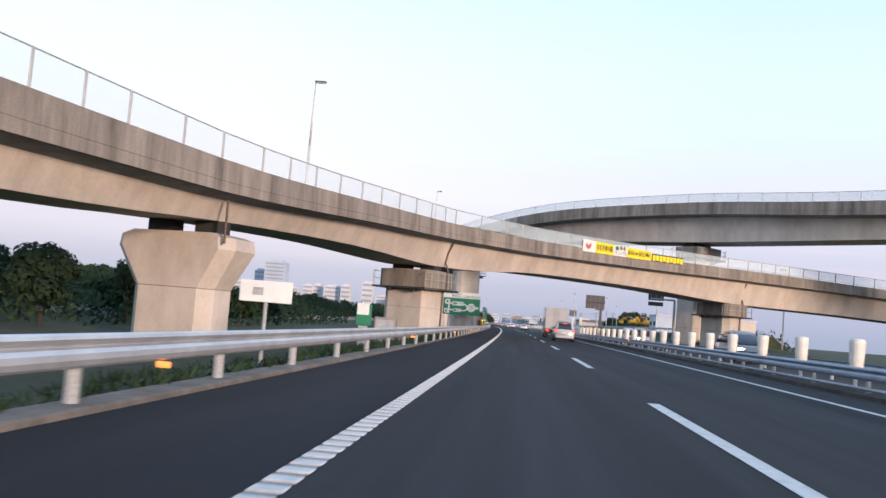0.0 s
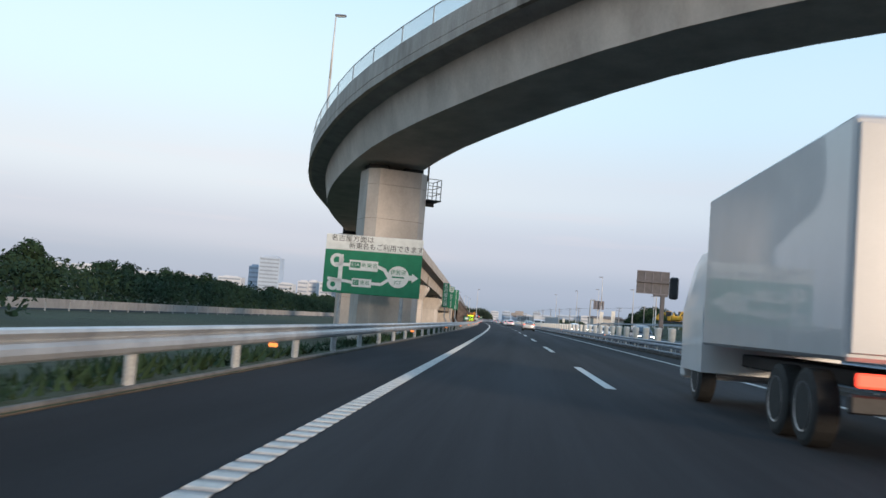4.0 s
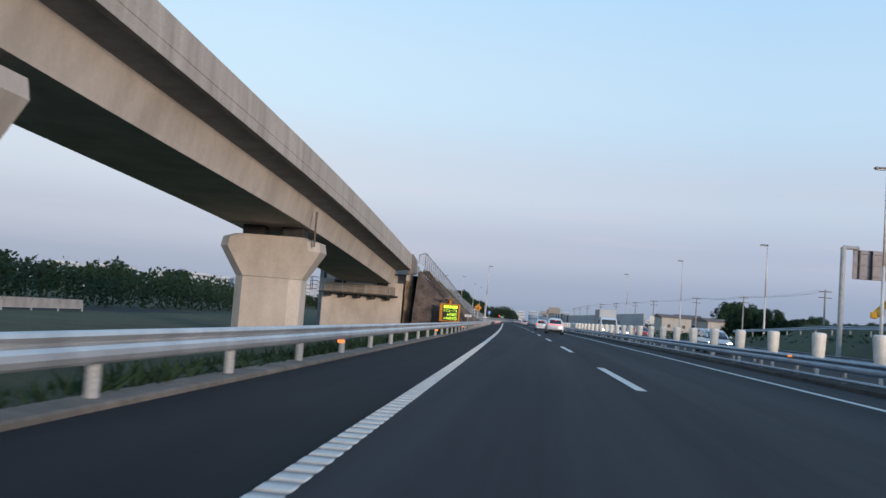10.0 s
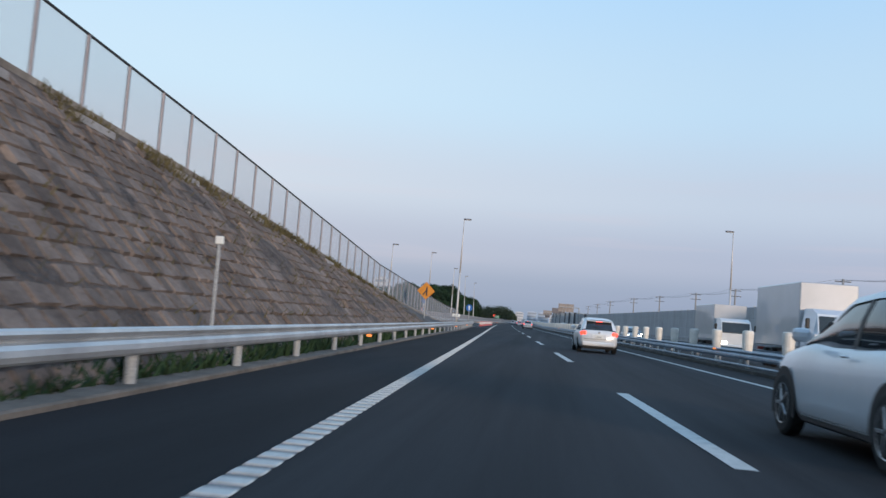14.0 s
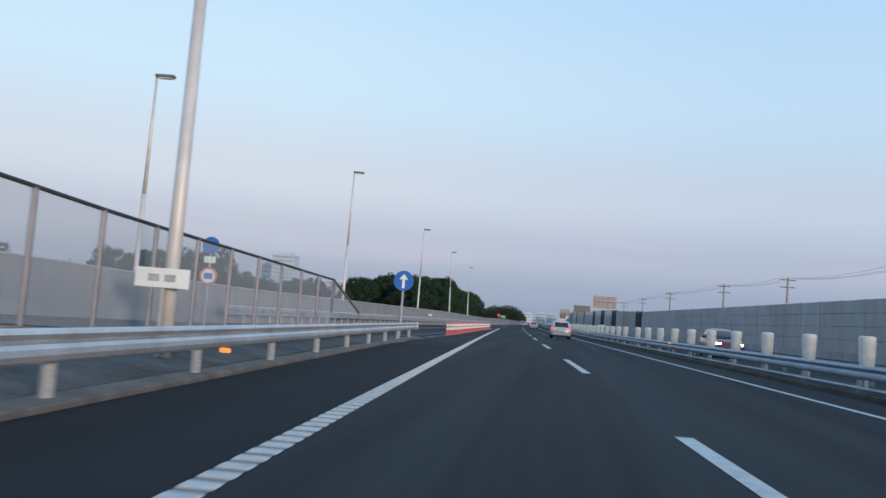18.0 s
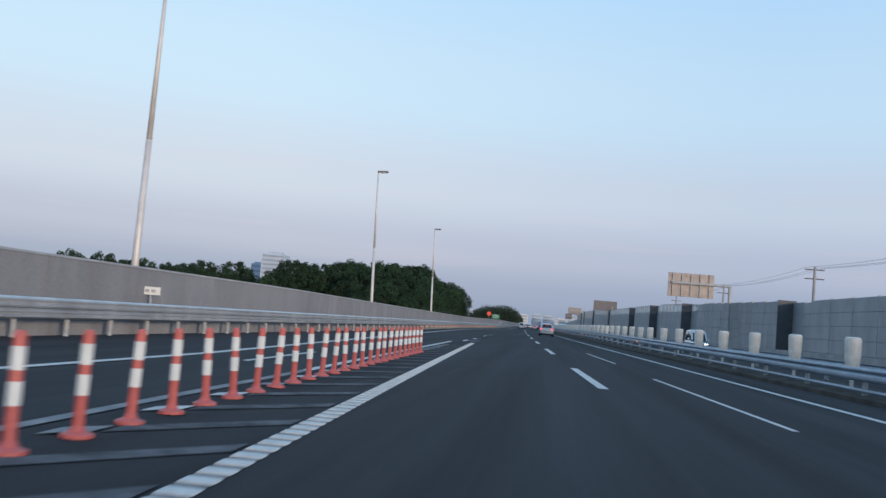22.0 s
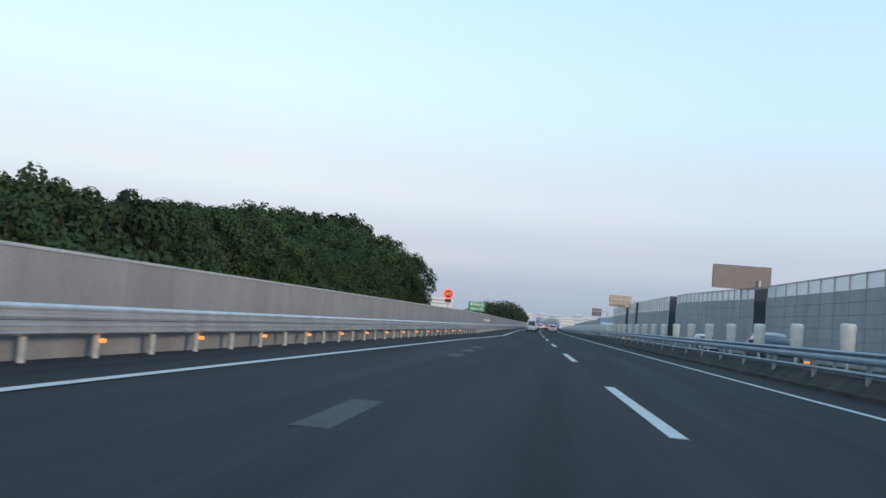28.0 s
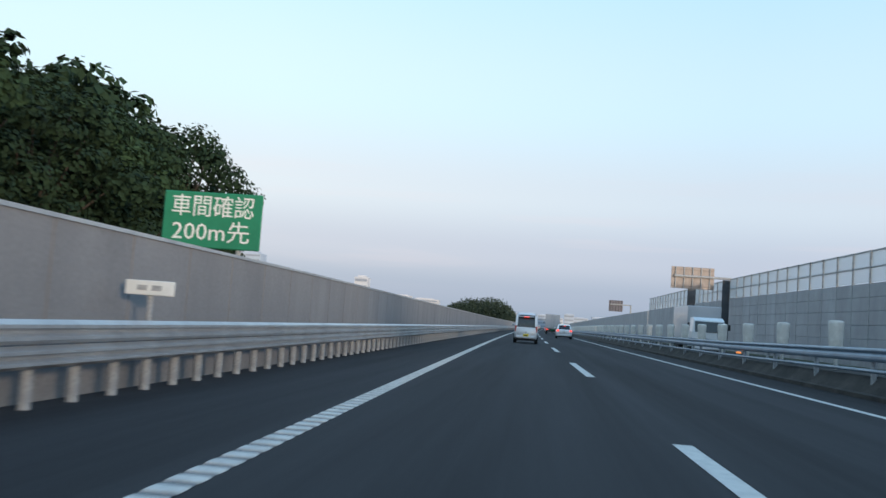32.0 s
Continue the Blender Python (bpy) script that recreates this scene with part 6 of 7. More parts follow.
def tree_meshes(seed, h, spread, leaf, mat_leaf, count=2600, masses=9):
    rnd = random.Random(seed)
    bm = rod((0, 0, -0.5), (0.1, 0.05, h * 0.45), h * 0.026, h * 0.017, 9)
    blobs = []
    for i in range(masses):
        a = i * 2.4 + rnd.uniform(-0.4, 0.4)
        if masses < 12:
            r, z, q = spread * rnd.uniform(0.25, 0.72), h * rnd.uniform(0.42, 0.86), spread * rnd.uniform(0.34, 0.5)
            if i < 2:
                r, z = spread * 0.15, h * (0.75 + 0.12 * i)
        else:
            z = h * (0.2 + 0.70 * ((i + 0.5) / masses) ** 0.8)
            r = spread * 0.86 * math.sqrt(max(0.02, 1 - ((z / h - 0.42) / 0.52) ** 2)) * rnd.uniform(0.62, 1.08)
            q = spread * rnd.uniform(0.17, 0.31)
        e = (r * math.cos(a), r * math.sin(a), z)
        rod((0.05, 0, min(z - 0.3, h * 0.3 + 0.02 * i)), (e[0] * 0.8, e[1] * 0.8, z - 0.1 * q), h * 0.009, h * 0.003, 6, bm)
        blobs.append((*e, q))
    if masses >= 12:
        blobs.append((0, 0, h * 0.55, spread * 0.62))
    vs, fs = leaves(blobs, count, leaf, seed)
    me = bpy.data.meshes.new("crown")
    me.from_pydata(vs, [], fs)
    me.materials.append(mat_leaf)
    return mesh_of("trunk", bm, BARK), me


def tree_kind(seed, h, spread, leaf, mat_leaf, label, count=2600, masses=9):
    t, c = tree_meshes(seed, h, spread, leaf, mat_leaf, count, masses)
    own = thing("tree", label, "tree", "trees beside the road")
    part("trunk", t, BARK, own)
    part("crown", c, mat_leaf, own)
    return own


KINDS = [tree_kind(11, 10, 4.6, 0.36, LEAF, "broad-leaved tree with a full dark green crown", 2200),
         tree_kind(12, 11, 4.2, 0.34, LEAF_B, "tall dark green broad-leaved tree in a belt", 2200),
         tree_kind(13, 8, 3.8, 0.32, LEAF, "rounded broad-leaved tree with a low crown", 2300),
         tree_kind(14, 9, 4.4, 0.35, LEAF_B, "spreading dark green tree with a broad crown", 2500),
         tree_kind(15, 10, 4.2, 0.13, LEAF, "dense dark green tree at the wood's edge", 12000, 40),
         tree_kind(16, 10, 3.9, 0.125, LEAF_B, "dense leafy tree of the roadside wood", 12000, 44),
         tree_kind(17, 10, 4.2, 0.24, LEAF_B, "broad dark tree of the roadside wood", 3200, 30),
         tree_kind(18, 10, 4.0, 0.23, LEAF, "broad green tree deep in the wood", 3200, 32)]
TALL = (10.4, 11.2, 8.4, 9.4, 10.0, 10.0, 10.0, 10.0)
used_kinds = set()
rt = random.Random(5)


def plant(s, x, z, k, scale=1.0):
    """Sets a tree of kind k, its foot at the place given."""
    m = on_road(s, x, z, rt.uniform(0, 360))
    src = KINDS[k]
    if k not in used_kinds:
        used_kinds.add(k)
        src.matrix_world = m @ Matrix.Scale(scale, 4)
        return src
    o = copy_thing(src, m)
    o.scale = (scale * rt.uniform(0.92, 1.1), scale * rt.uniform(0.92, 1.1), scale * rt.uniform(0.9, 1.08))
    return o


# the wood beside the last stretch: rows whose tops climb away from the road, ending together
WOOD = [(-17.5, 4.6, [(636, 4.0), (651, 5.6), (662, 7.3), (671, 7.5), (683, 6.5), (694, 6.9), (706, 8.4), (714, 9.4), (722, 11.2), (735, 9.9), (746, 9.9), (751, 8.4)]),
        (-23.0, 5.0, [(625, 4.0), (660, 7.0), (674, 7.6), (690, 6.6), (700, 8.0), (722, 11.8), (748, 12.6)]),
        (-30.0, 6.0, [(660, 6.0), (700, 9.6), (730, 14.2), (755, 17.4), (764, 17.2)]),
        (-38.0, 6.4, [(690, 9.4), (720, 13.2), (757, 19.2), (774, 18.6)]),
        (-51.0, 7.0, [(655, 5.2), (675, 8.2), (697, 13.4), (725, 12.8), (753, 16.4), (782, 16.0)]),
        (-68.0, 7.5, [(640, 6.0), (670, 8.6), (697, 11.4), (716, 10.8)]),
        (-86.0, 8.0, [(575, 5.4), (600, 6.6), (650, 8.0), (690, 9.6), (714, 10.4)])]
for row, (x0, gap, tops) in enumerate(WOOD):
    s = tops[0][0]
    while s < tops[-1][0]:
        k = 4 + rt.randrange(2) if row < 2 and s > 655 else 6 + rt.randrange(2)
        plant(s, x0 + rt.uniform(-0.9, 0.9), -0.95, k, (lerp(tops, s) + (rt.uniform(-0.9, 0.35) if row < 5 else rt.uniform(-2.6, 1.2)) + 0.95) / TALL[k])
        s += gap * (rt.uniform(0.8, 1.15) if row < 5 else rt.uniform(0.4, 1.5))
# trees farther back behind the slip road
for s, x, top in ((466, -30, 3.8), (470, -31, 4.7), (475, -30, 5.4), (480, -31.5, 5.9), (484, -29.5, 6.2), (488, -31, 6.4), (493, -30, 6.3), (497, -32, 5.7), (501, -30, 5.0), (506, -31.5, 4.2)):
    k = 6 + rt.randrange(2)
    plant(s, x, -0.95, k, (top + 0.95) / TALL[k])
for s, x, top in ((452, -31, 4.0), (440, -37, 4.4)):
    k = 6 + rt.randrange(2)
    plant(s, x, -0.95, k, (top + 0.95) / TALL[k])
thicket_spots = [("slip_scrub", 500, 668, -36.0, 12, 3.2, 22000), ("wood_floor", 640, 752, -16.0, 6, 3.9, 26000)]
# the belt of trees to the left of the viaducts
for i in range(58):
    s = 55 + i * 5.4
    d = 46 + 16 * rt.random() + (14 if i % 2 else 0)
    k = rt.randrange(4)
    plant(s, -d, -1.2, k, rt.uniform(5.2, 7.0) / TALL[k])
for i in range(14):
    k = rt.randrange(4)
    plant(40 + i * 3.4, -22.5 - rt.uniform(0, 9), -1.4, k, rt.uniform(3.8, 5.2) / TALL[k])
# trees beyond the opposite carriageway
for i in range(16):
    k = rt.randrange(4)
    plant(345 + i * 4.3, 55 + rt.uniform(0, 30), -0.9, k, rt.uniform(4.6, 7.2) / TALL[k])
for i in range(16):
    k = 6 + rt.randrange(2)
    plant(590 + i * 7, 92 + i * 1.6 + rt.uniform(-5, 8), -0.9, k, (18.5 + rt.uniform(-2.5, 3) - abs(i - 6) * 0.6) / TALL[k])
for i in range(15):
    k = 4 + rt.randrange(4)
    plant(470 - i * 3.2, 59 + i * 1.35 + rt.uniform(-2, 4), -0.9, k, (10.2 - i * 0.22 + rt.uniform(-1.4, 0.8)) / TALL[k])


def thicket(name, s0, s1, x_of, depth, h_of, count, size, mat, seed, label):
    """A belt of leaf sprays of uneven height."""
    rnd = random.Random(seed)
    vs, fs = [], []
    for _ in range(count):
        s = rnd.uniform(s0, s1)
        f = rnd.random()
        top = h_of(s) * (0.75 + 0.35 * noise.noise(Vector((s * 0.16, f * 2.0, seed))) + 0.2 * noise.noise(Vector((s * 0.6, f * 5, seed))))
        c = at(s, x_of(s) + (f - 0.5) * depth, -0.95 + (top + 0.95) * (1 - (2 * f - 1) ** 4 * 0.5) * (rnd.random() ** 0.6))
        n = Vector((rnd.uniform(-1, 1), rnd.uniform(-1, 0.4), rnd.uniform(-0.1, 1))).normalized()
        u = n.orthogonal().normalized()
        u.rotate(Matrix.Rotation(rnd.uniform(0, 6.28), 3, n))
        w = n.cross(u)
        q = size * rnd.uniform(0.6, 1.4)
        b = len(vs)
        vs += [c - u * q, c - w * q * 0.45, c + u * q * 0.9, c + w * q * 0.5]
        fs.append((b, b + 1, b + 2, b + 3))
    me = bpy.data.meshes.new(name)
    me.from_pydata(vs, [], fs)
    me.materials.append(mat)
    return tagged(part(name, me, mat), label, "bushes", kind="stuff")


thicket("hedge", 100, 372, lambda s: 25.5, 5.0, lambda s: 1.9 + 0.2 * math.sin(s * 0.05), 24000, 0.16, LEAF, 3, "rough green hedge beyond the opposite carriageway")
thicket("dense_scrub", 50, 395, lambda s: -45, 9, lambda s: 4.6, 30000, 0.3, LEAF_B, 14, "dense dark green scrub below the belt of trees")
for nm, s0, s1, x0, wide, high, many in thicket_spots:
    thicket(nm, s0, s1, lambda s: x0, wide, lambda s: high, many, 0.22, LEAF_B, 15, "dense dark undergrowth below the trees")
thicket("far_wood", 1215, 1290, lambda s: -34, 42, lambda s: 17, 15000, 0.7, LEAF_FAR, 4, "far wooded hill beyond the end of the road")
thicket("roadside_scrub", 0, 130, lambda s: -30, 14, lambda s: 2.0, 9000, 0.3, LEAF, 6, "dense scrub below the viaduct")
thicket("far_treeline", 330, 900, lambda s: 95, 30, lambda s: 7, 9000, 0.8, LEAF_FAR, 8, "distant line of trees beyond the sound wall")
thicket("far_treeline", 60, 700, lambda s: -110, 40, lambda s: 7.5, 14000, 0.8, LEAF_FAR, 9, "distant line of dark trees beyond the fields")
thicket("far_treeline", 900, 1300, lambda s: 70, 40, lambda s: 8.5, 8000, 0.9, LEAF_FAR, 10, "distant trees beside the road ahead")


def weeds(s0, s1, x_of, n, seed, h=0.35, z_of=lambda s, f: 0.03, width=1.0, mat=LEAF, name="weeds", label="uneven weeds and grass along the verge"):
    rnd = random.Random(seed)
    vs, fs = [], []
    for _ in range(n):
        s = rnd.uniform(s0, s1)
        f = rnd.random()
        k = 0.4 + 0.9 * max(0, noise.noise(Vector((s * 0.25, f, seed))) + 0.4)
        c = at(s, x_of(s) - f * width, z_of(s, f))
        a = rnd.uniform(0, 6.28)
        u = Vector((math.cos(a), math.sin(a), 0)) * 0.035
        t = c + Vector((rnd.uniform(-0.22, 0.22), rnd.uniform(-0.3, 0.3), h * k * rnd.uniform(0.5, 1.3)))
        b = len(vs)
        vs += [c - u, c + u, t + u * 0.2, t - u * 0.2]
        fs.append((b, b + 1, b + 2, b + 3))
    me = bpy.data.meshes.new(name)
    me.from_pydata(vs, [], fs)
    me.materials.append(mat)
    return tagged(part(name, me, mat), label, "grass", kind="stuff")


STRAW = leafy("dry grass", (0.14, 0.12, 0.06), (0.05, 0.045, 0.025))
weeds(-20, 310, lambda s: lerp(KERB_X, s) - 0.35, 26000, 21, 0.27, lambda s, f: 0.03 - 0.4 * f, 1.8)
weeds(310, 374, lambda s: lerp(KERB_X, s) - 0.35, 4500, 22, 0.32, lambda s, f: 0.0, 0.4)


def bank_z(s, f):
    return -0.02 + (parapet_foot(s) + 0.1) * f


def bank_tufts():
    """Clumps of dry and green grass along the bank's top edge and in its joints."""
    rnd = random.Random(31)
    vs, fs = [], []
    for _ in range(9000):
        s = rnd.uniform(313, 374)
        f = 1 - 0.12 * rnd.random() if rnd.random() < 0.7 else rnd.random()
        if noise.noise(Vector((s * 0.5, f * 4, 3))) < 0.05:
            continue
        x0, x1 = lerp(KERB_X, s) - 0.5, lerp(RAMP_RIGHT, s) + 0.22
        c = at(s, x0 + (x1 - x0) * f, bank_z(s, f) - 0.02)
        a = rnd.uniform(0, 6.28)
        u = Vector((math.cos(a), math.sin(a), 0)) * 0.022
        t = c + Vector((rnd.uniform(0.0, 0.2), rnd.uniform(-0.12, 0.12), rnd.uniform(0.08, 0.26)))
        b = len(vs)
        vs += [c - u, c + u, t + u * 0.2, t - u * 0.2]
        fs.append((b, b + 1, b + 2, b + 3))
    me = bpy.data.meshes.new("bank_grass")
    me.from_pydata(vs, [], fs)
    me.materials.append(STRAW)
    tagged(part("bank_grass", me, STRAW), "dry brown grass tufts on the bank", "grass", kind="stuff")


bank_tufts()


def bank_brush():
    """Dead brown shrubs and creepers over the bank's end beside the abutment."""
    rnd = random.Random(44)
    vs, fs = [], []
    for _ in range(6500):
        s = 309.6 + 7.5 * rnd.random() ** 1.7
        f = rnd.random()
        if noise.noise(Vector((s * 0.7, f * 5, 9))) < -0.18:
            continue
        x0, x1 = lerp(KERB_X, s) - 0.5, lerp(RAMP_RIGHT, s) + 0.22
        back = 2.2 * max(0.0, 1 - (s - 309.2) / 4)
        c = at(s - back * f, x0 + (x1 - x0) * f + 0.05, bank_z(s, f) + 0.03 + 0.12 * rnd.random())
        n = Vector((rnd.uniform(-0.2, 1), rnd.uniform(-1, 0.6), rnd.uniform(-0.2, 1))).normalized()
        u = n.orthogonal().normalized()
        u.rotate(Matrix.Rotation(rnd.uniform(0, 6.28), 3, n))
        w = n.cross(u)
        q = rnd.uniform(0.03, 0.075)
        b = len(vs)
        vs += [c - u * q, c - w * q * 0.3, c + u * q, c + w * q * 0.3]
        fs.append((b, b + 1, b + 2, b + 3))
    me = bpy.data.meshes.new("bank_brush")
    me.from_pydata(vs, [], fs)
    me.materials.append(DEAD)
    tagged(part("bank_brush", me, DEAD), "dead brown shrubs and creepers on the bank's end", "shrubs", kind="stuff")


DEAD = leafy("dead brown leaves", (0.075, 0.055, 0.045), (0.028, 0.022, 0.02))
bank_brush()

# ---- the distance: town, works yard, poles ----
# Distance haze is painted into the tower, block and far glass colours.
TOWER = surf("tower facade", (0.42, 0.49, 0.58), (0.35, 0.41, 0.5), 0.6, scale=0.02, fine=0.3, bump=0, amount=0.2)
BLOCK_HAZED = surf("block facade paled by painted haze", (0.56, 0.57, 0.60), (0.46, 0.47, 0.50), 0.7, scale=0.02, fine=0.3, bump=0, amount=0.2)
SHED_WALL = surf("shed cladding", (0.40, 0.38, 0.36), (0.32, 0.305, 0.29), 0.8, scale=0.4, fine=6, bump=0.05, streak=0.6, amount=0.25)
FAR_GLASS = surf("far window glass paled by painted haze", (0.30, 0.33, 0.38), (0.24, 0.27, 0.32), 0.4, scale=0.02, fine=0.3, bump=0, amount=0.2)
ROOF_BROWN = surf("brown tile roof", (0.17, 0.125, 0.105), (0.10, 0.075, 0.065), 0.8, scale=0.8, fine=8, bump=0.2)
ROOF = surf("pale metal roof", (0.55, 0.57, 0.6), (0.42, 0.44, 0.47), 0.5, 0.2, scale=0.3, fine=6, bump=0.05)


def block(s, x, w, d, h, mat, floors=0, name="far_building", label="high building in the distance, haze painted in", turn=0):
    place = on_road(s, x, -1, turn)
    eye = at(-6.7, 1.5, 0)
    place.translation = eye + (place.translation - eye) * 1.7
    place.translation.z = -1
    w, d, h = w * 1.7, d * 1.7, h * 1.48
    own = thing(name, label, "building", "far town", m=place)
    part("wall", box(w, d, h, (0, 0, h / 2), 0.05), mat, own)
    part("roof", box(w * 0.6, d * 0.6, h * 0.05 + 0.5, (0, 0, h + h * 0.02), 0.05), mat, own)
    for k in range(floors):
        part("window", box(w * 0.9, 0.8, h / floors * 0.4, (0, -d / 2 - 0.1, h * (k + 0.5) / floors)), FAR_GLASS, own)
    return own


block(2241, -602, 52, 40, 128, TOWER, 12)
block(2300, -660, 26, 26, 104, TOWER, 8)
for x, w, h in ((-528, 26, 84), (-506, 20, 88), (-460, 40, 86), (-420, 24, 90), (-374, 28, 108), (-560, 40, 70), (-330, 50, 66), (-280, 40, 62), (-240, 60, 58), (-700, 60, 78), (-760, 80, 70), (-850, 90, 76), (-940, 60, 74), (-1080, 120, 84), (-1200, 90, 82)):
    block(2241 + (x % 7) * 12, x, w, 30, h * 0.84, BLOCK_HAZED, 6)
for i in range(26):
    block(2050 + rt.uniform(-60, 160), -190 + i * 24 + rt.uniform(-8, 8), rt.uniform(16, 34), 24, rt.uniform(17, 33), TOWER if i % 3 else BLOCK_HAZED, 4, label="low town block far beyond the road's end, haze painted in")
for s, x, w, d, h, t in ((558, 60, 11, 9, 7.6, 12), (572, 68, 9, 9, 8.2, -6), (566, 77, 12, 10, 7.4, 20), (600, 88, 10, 9, 8.4, 8)):
    own = thing("house", "pale house with a brown roof beyond the opposite carriageway", "building", m=on_road(s, x, -1, t))
    part("wall", box(w, d, h, (0, 0, h / 2), 0.05), SHED_WALL, own)
    part("roof", sweep([[Vector((xx, -d / 2 - 0.4, h)), Vector((xx, 0, h + d * 0.12)), Vector((xx, d / 2 + 0.4, h)), Vector((xx, d / 2 + 0.4, h - 0.15)), Vector((xx, -d / 2 - 0.4, h - 0.15))] for xx in (-w / 2 - 0.4, w / 2 + 0.4)]), ROOF_BROWN, own)
    for k in range(max(2, int(w / 4))):
        part("window", box(1.2, 0.08, 1.1, (-w / 2 + (k + 0.5) * w / max(2, int(w / 4)), -d / 2 - 0.03, h * 0.6), 0.02), GLASS_CAR, own)


def flat_block(s, x, w, d, h, mat, label):
    """A low flat-roofed works building with a parapet, doors and windows."""
    own = thing("works_building", label, "building", m=on_road(s, x, -1))
    part("wall", box(w, d, h, (0, 0, h / 2), 0.05), mat, own)
    part("roof", box(w + 0.3, d + 0.3, 0.25, (0, 0, h + 0.12), 0.04), ROOF, own)
    n = max(2, int(d / 6))
    for k in range(n):
        part("window", box(0.08, 2.2, 1.0, (-w / 2 - 0.03, -d / 2 + (k + 0.5) * d / n, h * 0.72), 0.02), GLASS_CAR, own)
        part("shutter", box(0.08, 2.6, 2.8, (-w / 2 - 0.03, -d / 2 + (k + 0.25) * d / n, 1.45), 0.02), POST, own)


CREAM = surf("cream cladding", (0.60, 0.53, 0.45), (0.5, 0.44, 0.37), 0.8, scale=0.4, fine=6, bump=0.05, streak=0.6, amount=0.2)
flat_block(226, 40.2, 3.9, 10, 7.3, TOWER, "blue-grey end block of a works building")
flat_block(236, 52.4, 20, 30, 7.4, CREAM, "long cream flat-roofed works building")
YEL = surf("machine yellow", (0.75, 0.40, 0.03), (0.6, 0.3, 0.025), 0.5, scale=1, fine=10, bump=0.03, amount=0.2)


def excavator():
    own = thing("excavator", "yellow excavator parked in a works yard", "excavator", "machines in the yard")
    for sg in (-1, 1):
        part("track", box(0.6, 3.6, 0.9, (sg * 1.1, 0, 0.45), 0.3, seg=3), BLACK, own)
    part("body", box(2.6, 2.6, 1.2, (0, -0.5, 1.7), 0.15, seg=2), YEL, own)
    part("counterweight", box(2.5, 0.8, 1.3, (0, -1.9, 1.75), 0.25, seg=3), YEL, own)
    part("cab", box(1.1, 1.5, 1.5, (-0.7, 0.5, 2.8), 0.12, seg=2), GLASS_CAR, own)
    part("cab_roof", box(1.15, 1.55, 0.1, (-0.7, 0.5, 3.58), 0.04), YEL, own)
    part("boom", rod((0.4, 0.6, 2.0), (0.4, 2.5, 3.3), 0.34, 0.26, 8), YEL, own)
    part("stick", rod((0.4, 2.5, 3.3), (0.4, 3.9, 1.9), 0.26, 0.2, 8), YEL, own)
    part("bucket", box(1.0, 0.9, 0.9, (0.4, 3.95, 1.5), 0.2, seg=2), YEL, own)
    return own


ex = excavator()
spots = [(351, 53.5), (345, 52), (339, 50.5), (333, 51.5), (327, 52.5), (321, 53.5), (314, 54.5), (307, 56)]
for i, (s, x) in enumerate(spots):
    m = on_road(s, x, 4.0, rt.uniform(0, 360))
    if i == 0:
        ex.matrix_world = m
    else:
        copy_thing(ex, m)
tagged(part("yard", along([(38, -0.97), (46, 3.98), (90, 3.98), (96, -0.97)], 296, 366, 10.0), GRASS), "raised grassy yard with parked machines", "yard", kind="structure")


def utility_pole(s, x, h):
    own = thing("utility_pole", "concrete utility pole with cross arms", "utility pole", "utility poles", m=on_road(s, x))
    part("pole", rod((0, 0, -1), (0, 0, h), 0.17, 0.12, 10), CONCRETE_GREY, own)
    for z in (h - 0.3, h - 1.2):
        part("cross_arm", box(1.9, 0.1, 0.1, (0, 0, z), 0.01), DARK, own)
        for k in (-0.85, -0.3, 0.3, 0.85):
            part("insulator", rod((k, 0, z + 0.05), (k, 0, z + 0.2), 0.04, n=6), WHITE, own)
    return own


PX = [(361, 47), (401.6, 45.7), (423, 41.3), (462, 38.5), (486, 37.2), (512, 34.8), (536, 32.5), (575, 31), (615, 31), (655, 31)]
for s, x in PX:
    utility_pole(s, x, 9.2)
cable = tagged(new("power_cable"), "thin dark overhead cables between the poles", "cable")
for (s0, x0), (s1, x1) in zip(PX, PX[1:]):
    for dx in (-0.85, 0.3, 0.85):
        pts = [at(s0 + (s1 - s0) * f, x0 + (x1 - x0) * f + dx, 9.1 - 1.6 * f * (1 - f)) for f in (k / 6 for k in range(7))]
        bm = bmesh.new()
        for a, b in zip(pts, pts[1:]):
            rod(a, b, 0.012, n=4, bm=bm)
        part("wire", bm, DARK, cable)


def cream_board(s, x, z0, z1):
    own = thing("board_back", "narrow cream back of a roadside board on a post", "road sign", "cream boards by the verge", m=on_road(s, x))
    part("board", box(0.75, 0.12, z1 - z0, (0, 0, (z0 + z1) / 2), 0.03), WHITE_POST, own)
    part("post", rod((0, 0.12, 0.0), (0, 0.12, z1 - 0.2), 0.05, n=8), POST, own)


cream_board(264.5, 21.8, 2.35, 4.5)
cream_board(263.0, 23.9, 2.5, 4.8)
cream_board(374.5, 24.3, 2.3, 3.6)
bank_rail = tagged(new("bank_guard_rail"), "blue-grey steel guard rail along the side road on the bank", "guard rail")
beam(lambda s: 27.0, 118, 332, 2.5, -1, STEEL_BLUE, bank_rail, d=8.0, dz=lambda s: (lerp(RISE, s) - 1) * 1.8, prof=BEAM_L)
for k in range(53):
    s = 120 + k * 4.0
    o = part("post", POST_B, POST, bank_rail)
    o.matrix_world = on_road(s, 27.08, 1.88 + (lerp(RISE, s) - 1) * 1.8)

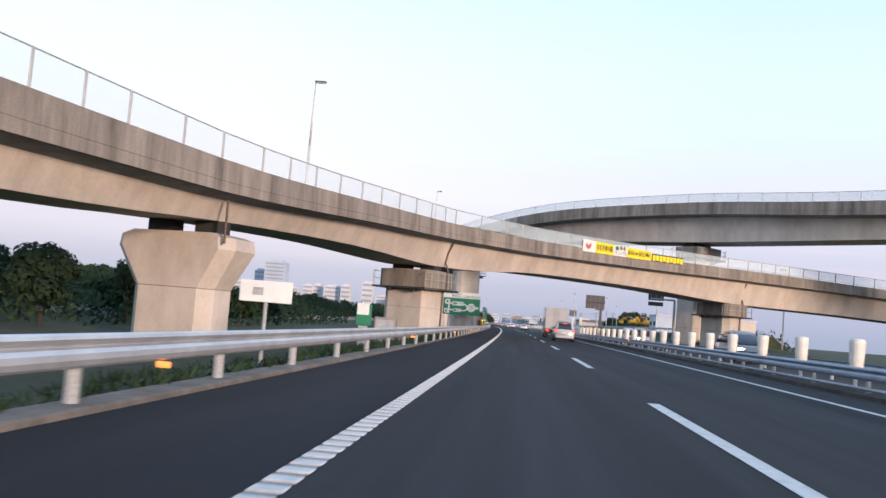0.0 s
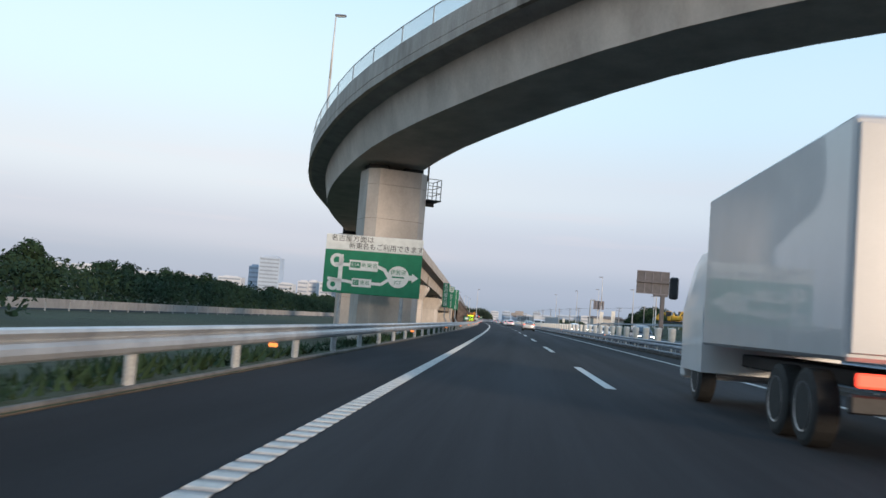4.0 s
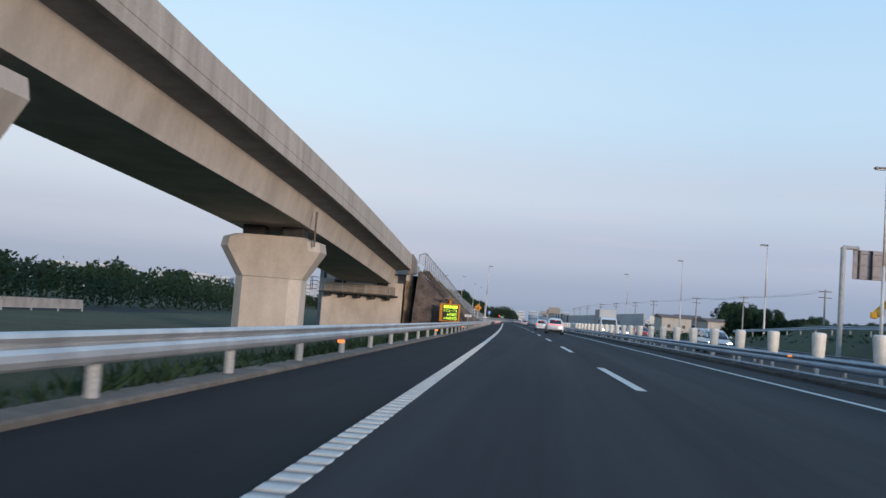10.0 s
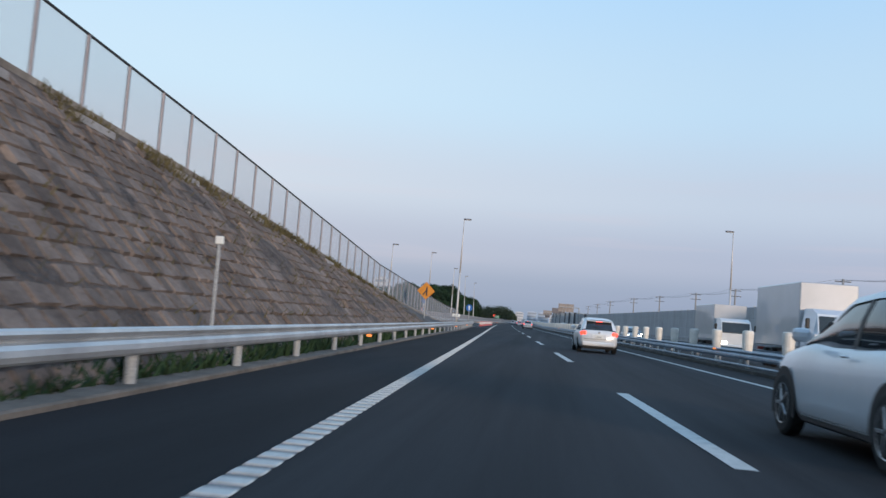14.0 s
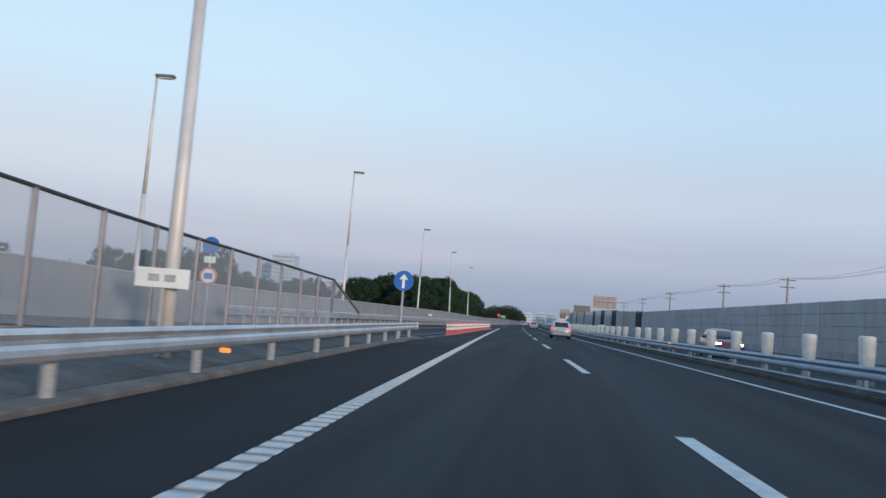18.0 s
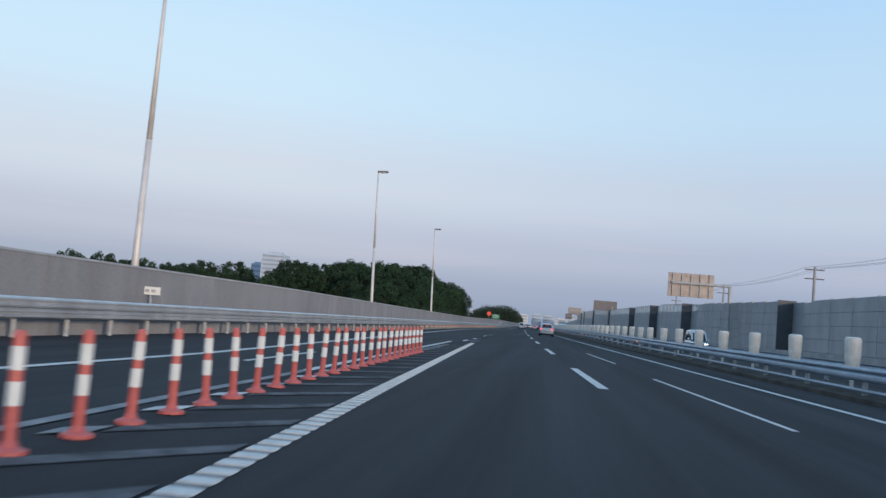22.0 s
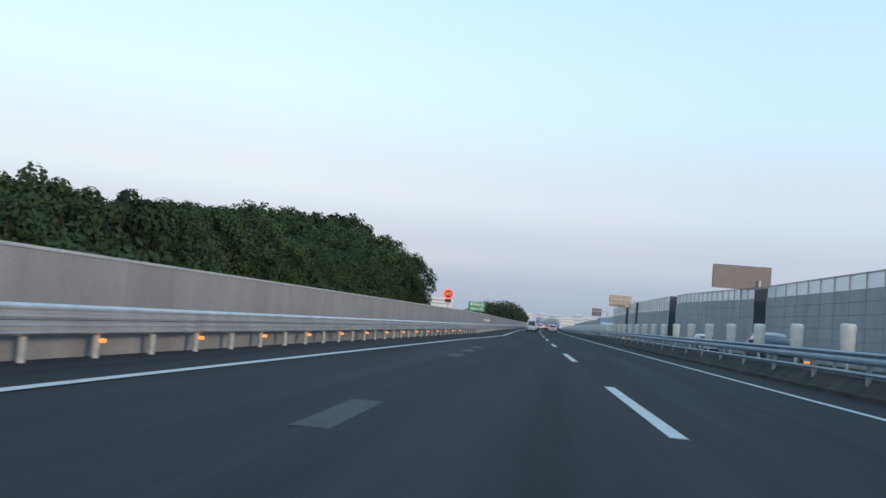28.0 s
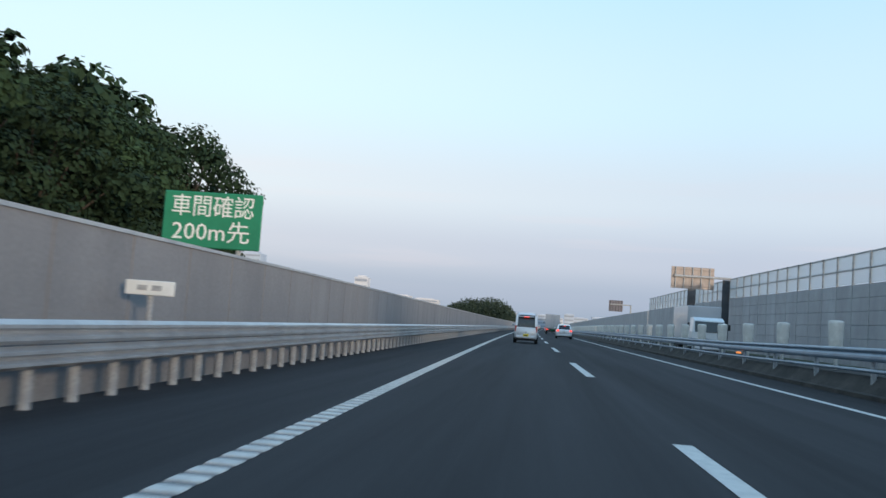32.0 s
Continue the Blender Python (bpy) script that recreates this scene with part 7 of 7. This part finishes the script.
# a plain fence of the side road far to the left
PALE_PANEL = surf("pale concrete panel", (0.42, 0.39, 0.37), (0.30, 0.275, 0.26), 0.9, scale=1.2, fine=15, bump=0.1, streak=0.5, amount=0.3, each=0.12)
fence = tagged(new("side_road_fence"), "low pale concrete panel fence along a side road", "fence")
for k in range(60):
    p = on_road(60 + k * 4, -34, -0.9)
    o = part("fence_post", POST_A, POST, fence)
    o.matrix_world = p
for k in range(59):
    part("fence_panel", along([(-34.04, -0.75), (-33.96, -0.75), (-33.96, 0.0), (-34.04, 0.0)], 60.1 + k * 4, 63.9 + k * 4, 4.0), PALE_PANEL, fence)
tagged(part("side_road", along([(-42, -0.93), (-35, -0.93)], 0, 330, 12, closed=False), ASPHALT), "narrow side road running beside the viaduct", "road", kind="structure")


# ---- the stones of the bank ----


def stone(vs, fs, rnd, s, ds, z, dz):
    """One rough stone lying in its course on the slope."""
    def place(q, h, out):
        top = parapet_foot(q) + 0.08
        f = min(1.0, max(0.0, h / top))
        x0, x1 = lerp(KERB_X, q) - 0.5, lerp(RAMP_RIGHT, q) + 0.22
        back = 2.2 * max(0.0, 1 - (q - 309.2) / 4)
        return at(q - back * f, x0 + (x1 - x0) * f + out * 0.7, -0.02 + h + out * 0.7)
    j = [rnd.uniform(0.01, 0.045) for _ in range(8)]
    base = [(s + 0.01, z + 0.01), (s + ds - 0.01, z + 0.01), (s + ds - 0.01, z + dz - 0.01), (s + 0.01, z + dz - 0.01)]
    face = [(s + j[0] + 0.02, z + j[1]), (s + ds - j[2] - 0.02, z + j[3]), (s + ds - j[4] - 0.02, z + dz - j[5]), (s + j[6] + 0.02, z + dz - j[7])]
    n = len(vs)
    vs += [place(q, h, -0.05) for q, h in base] + [place(q, h, rnd.uniform(0.03, 0.07)) for q, h in face]
    fs += [(n + 4, n + 5, n + 6, n + 7)] + [(n + k, n + (k + 1) % 4, n + 4 + (k + 1) % 4, n + 4 + k) for k in range(4)]


def stones():
    rnd = random.Random(77)
    vs, fs = [], []
    single = 0
    for r in range(20):
        z = 0.27 * r
        s = 310.2 + rnd.uniform(0, 0.4)
        while s < 371.4:
            ds = rnd.uniform(0.3, 0.62)
            if z + 0.26 < parapet_foot(s + ds) + 0.05 and rnd.random() > 0.04:
                if 317.0 < s < 322.5 and single < 290:
                    v1, f1 = [], []
                    stone(v1, f1, rnd, s, ds, z, 0.27)
                    me = bpy.data.meshes.new("stone")
                    me.from_pydata(v1, [], f1)
                    me.materials.append(STONE)
                    part("stone", me, STONE, bank_ob)
                    single += 1
                else:
                    stone(vs, fs, rnd, s, ds, z, 0.27)
            s += ds
    me = bpy.data.meshes.new("stone_courses")
    me.from_pydata(vs, [], fs)
    me.materials.append(STONE)
    tagged(part("stone_courses", me, STONE, bank_ob), kind="stuff")


stones()
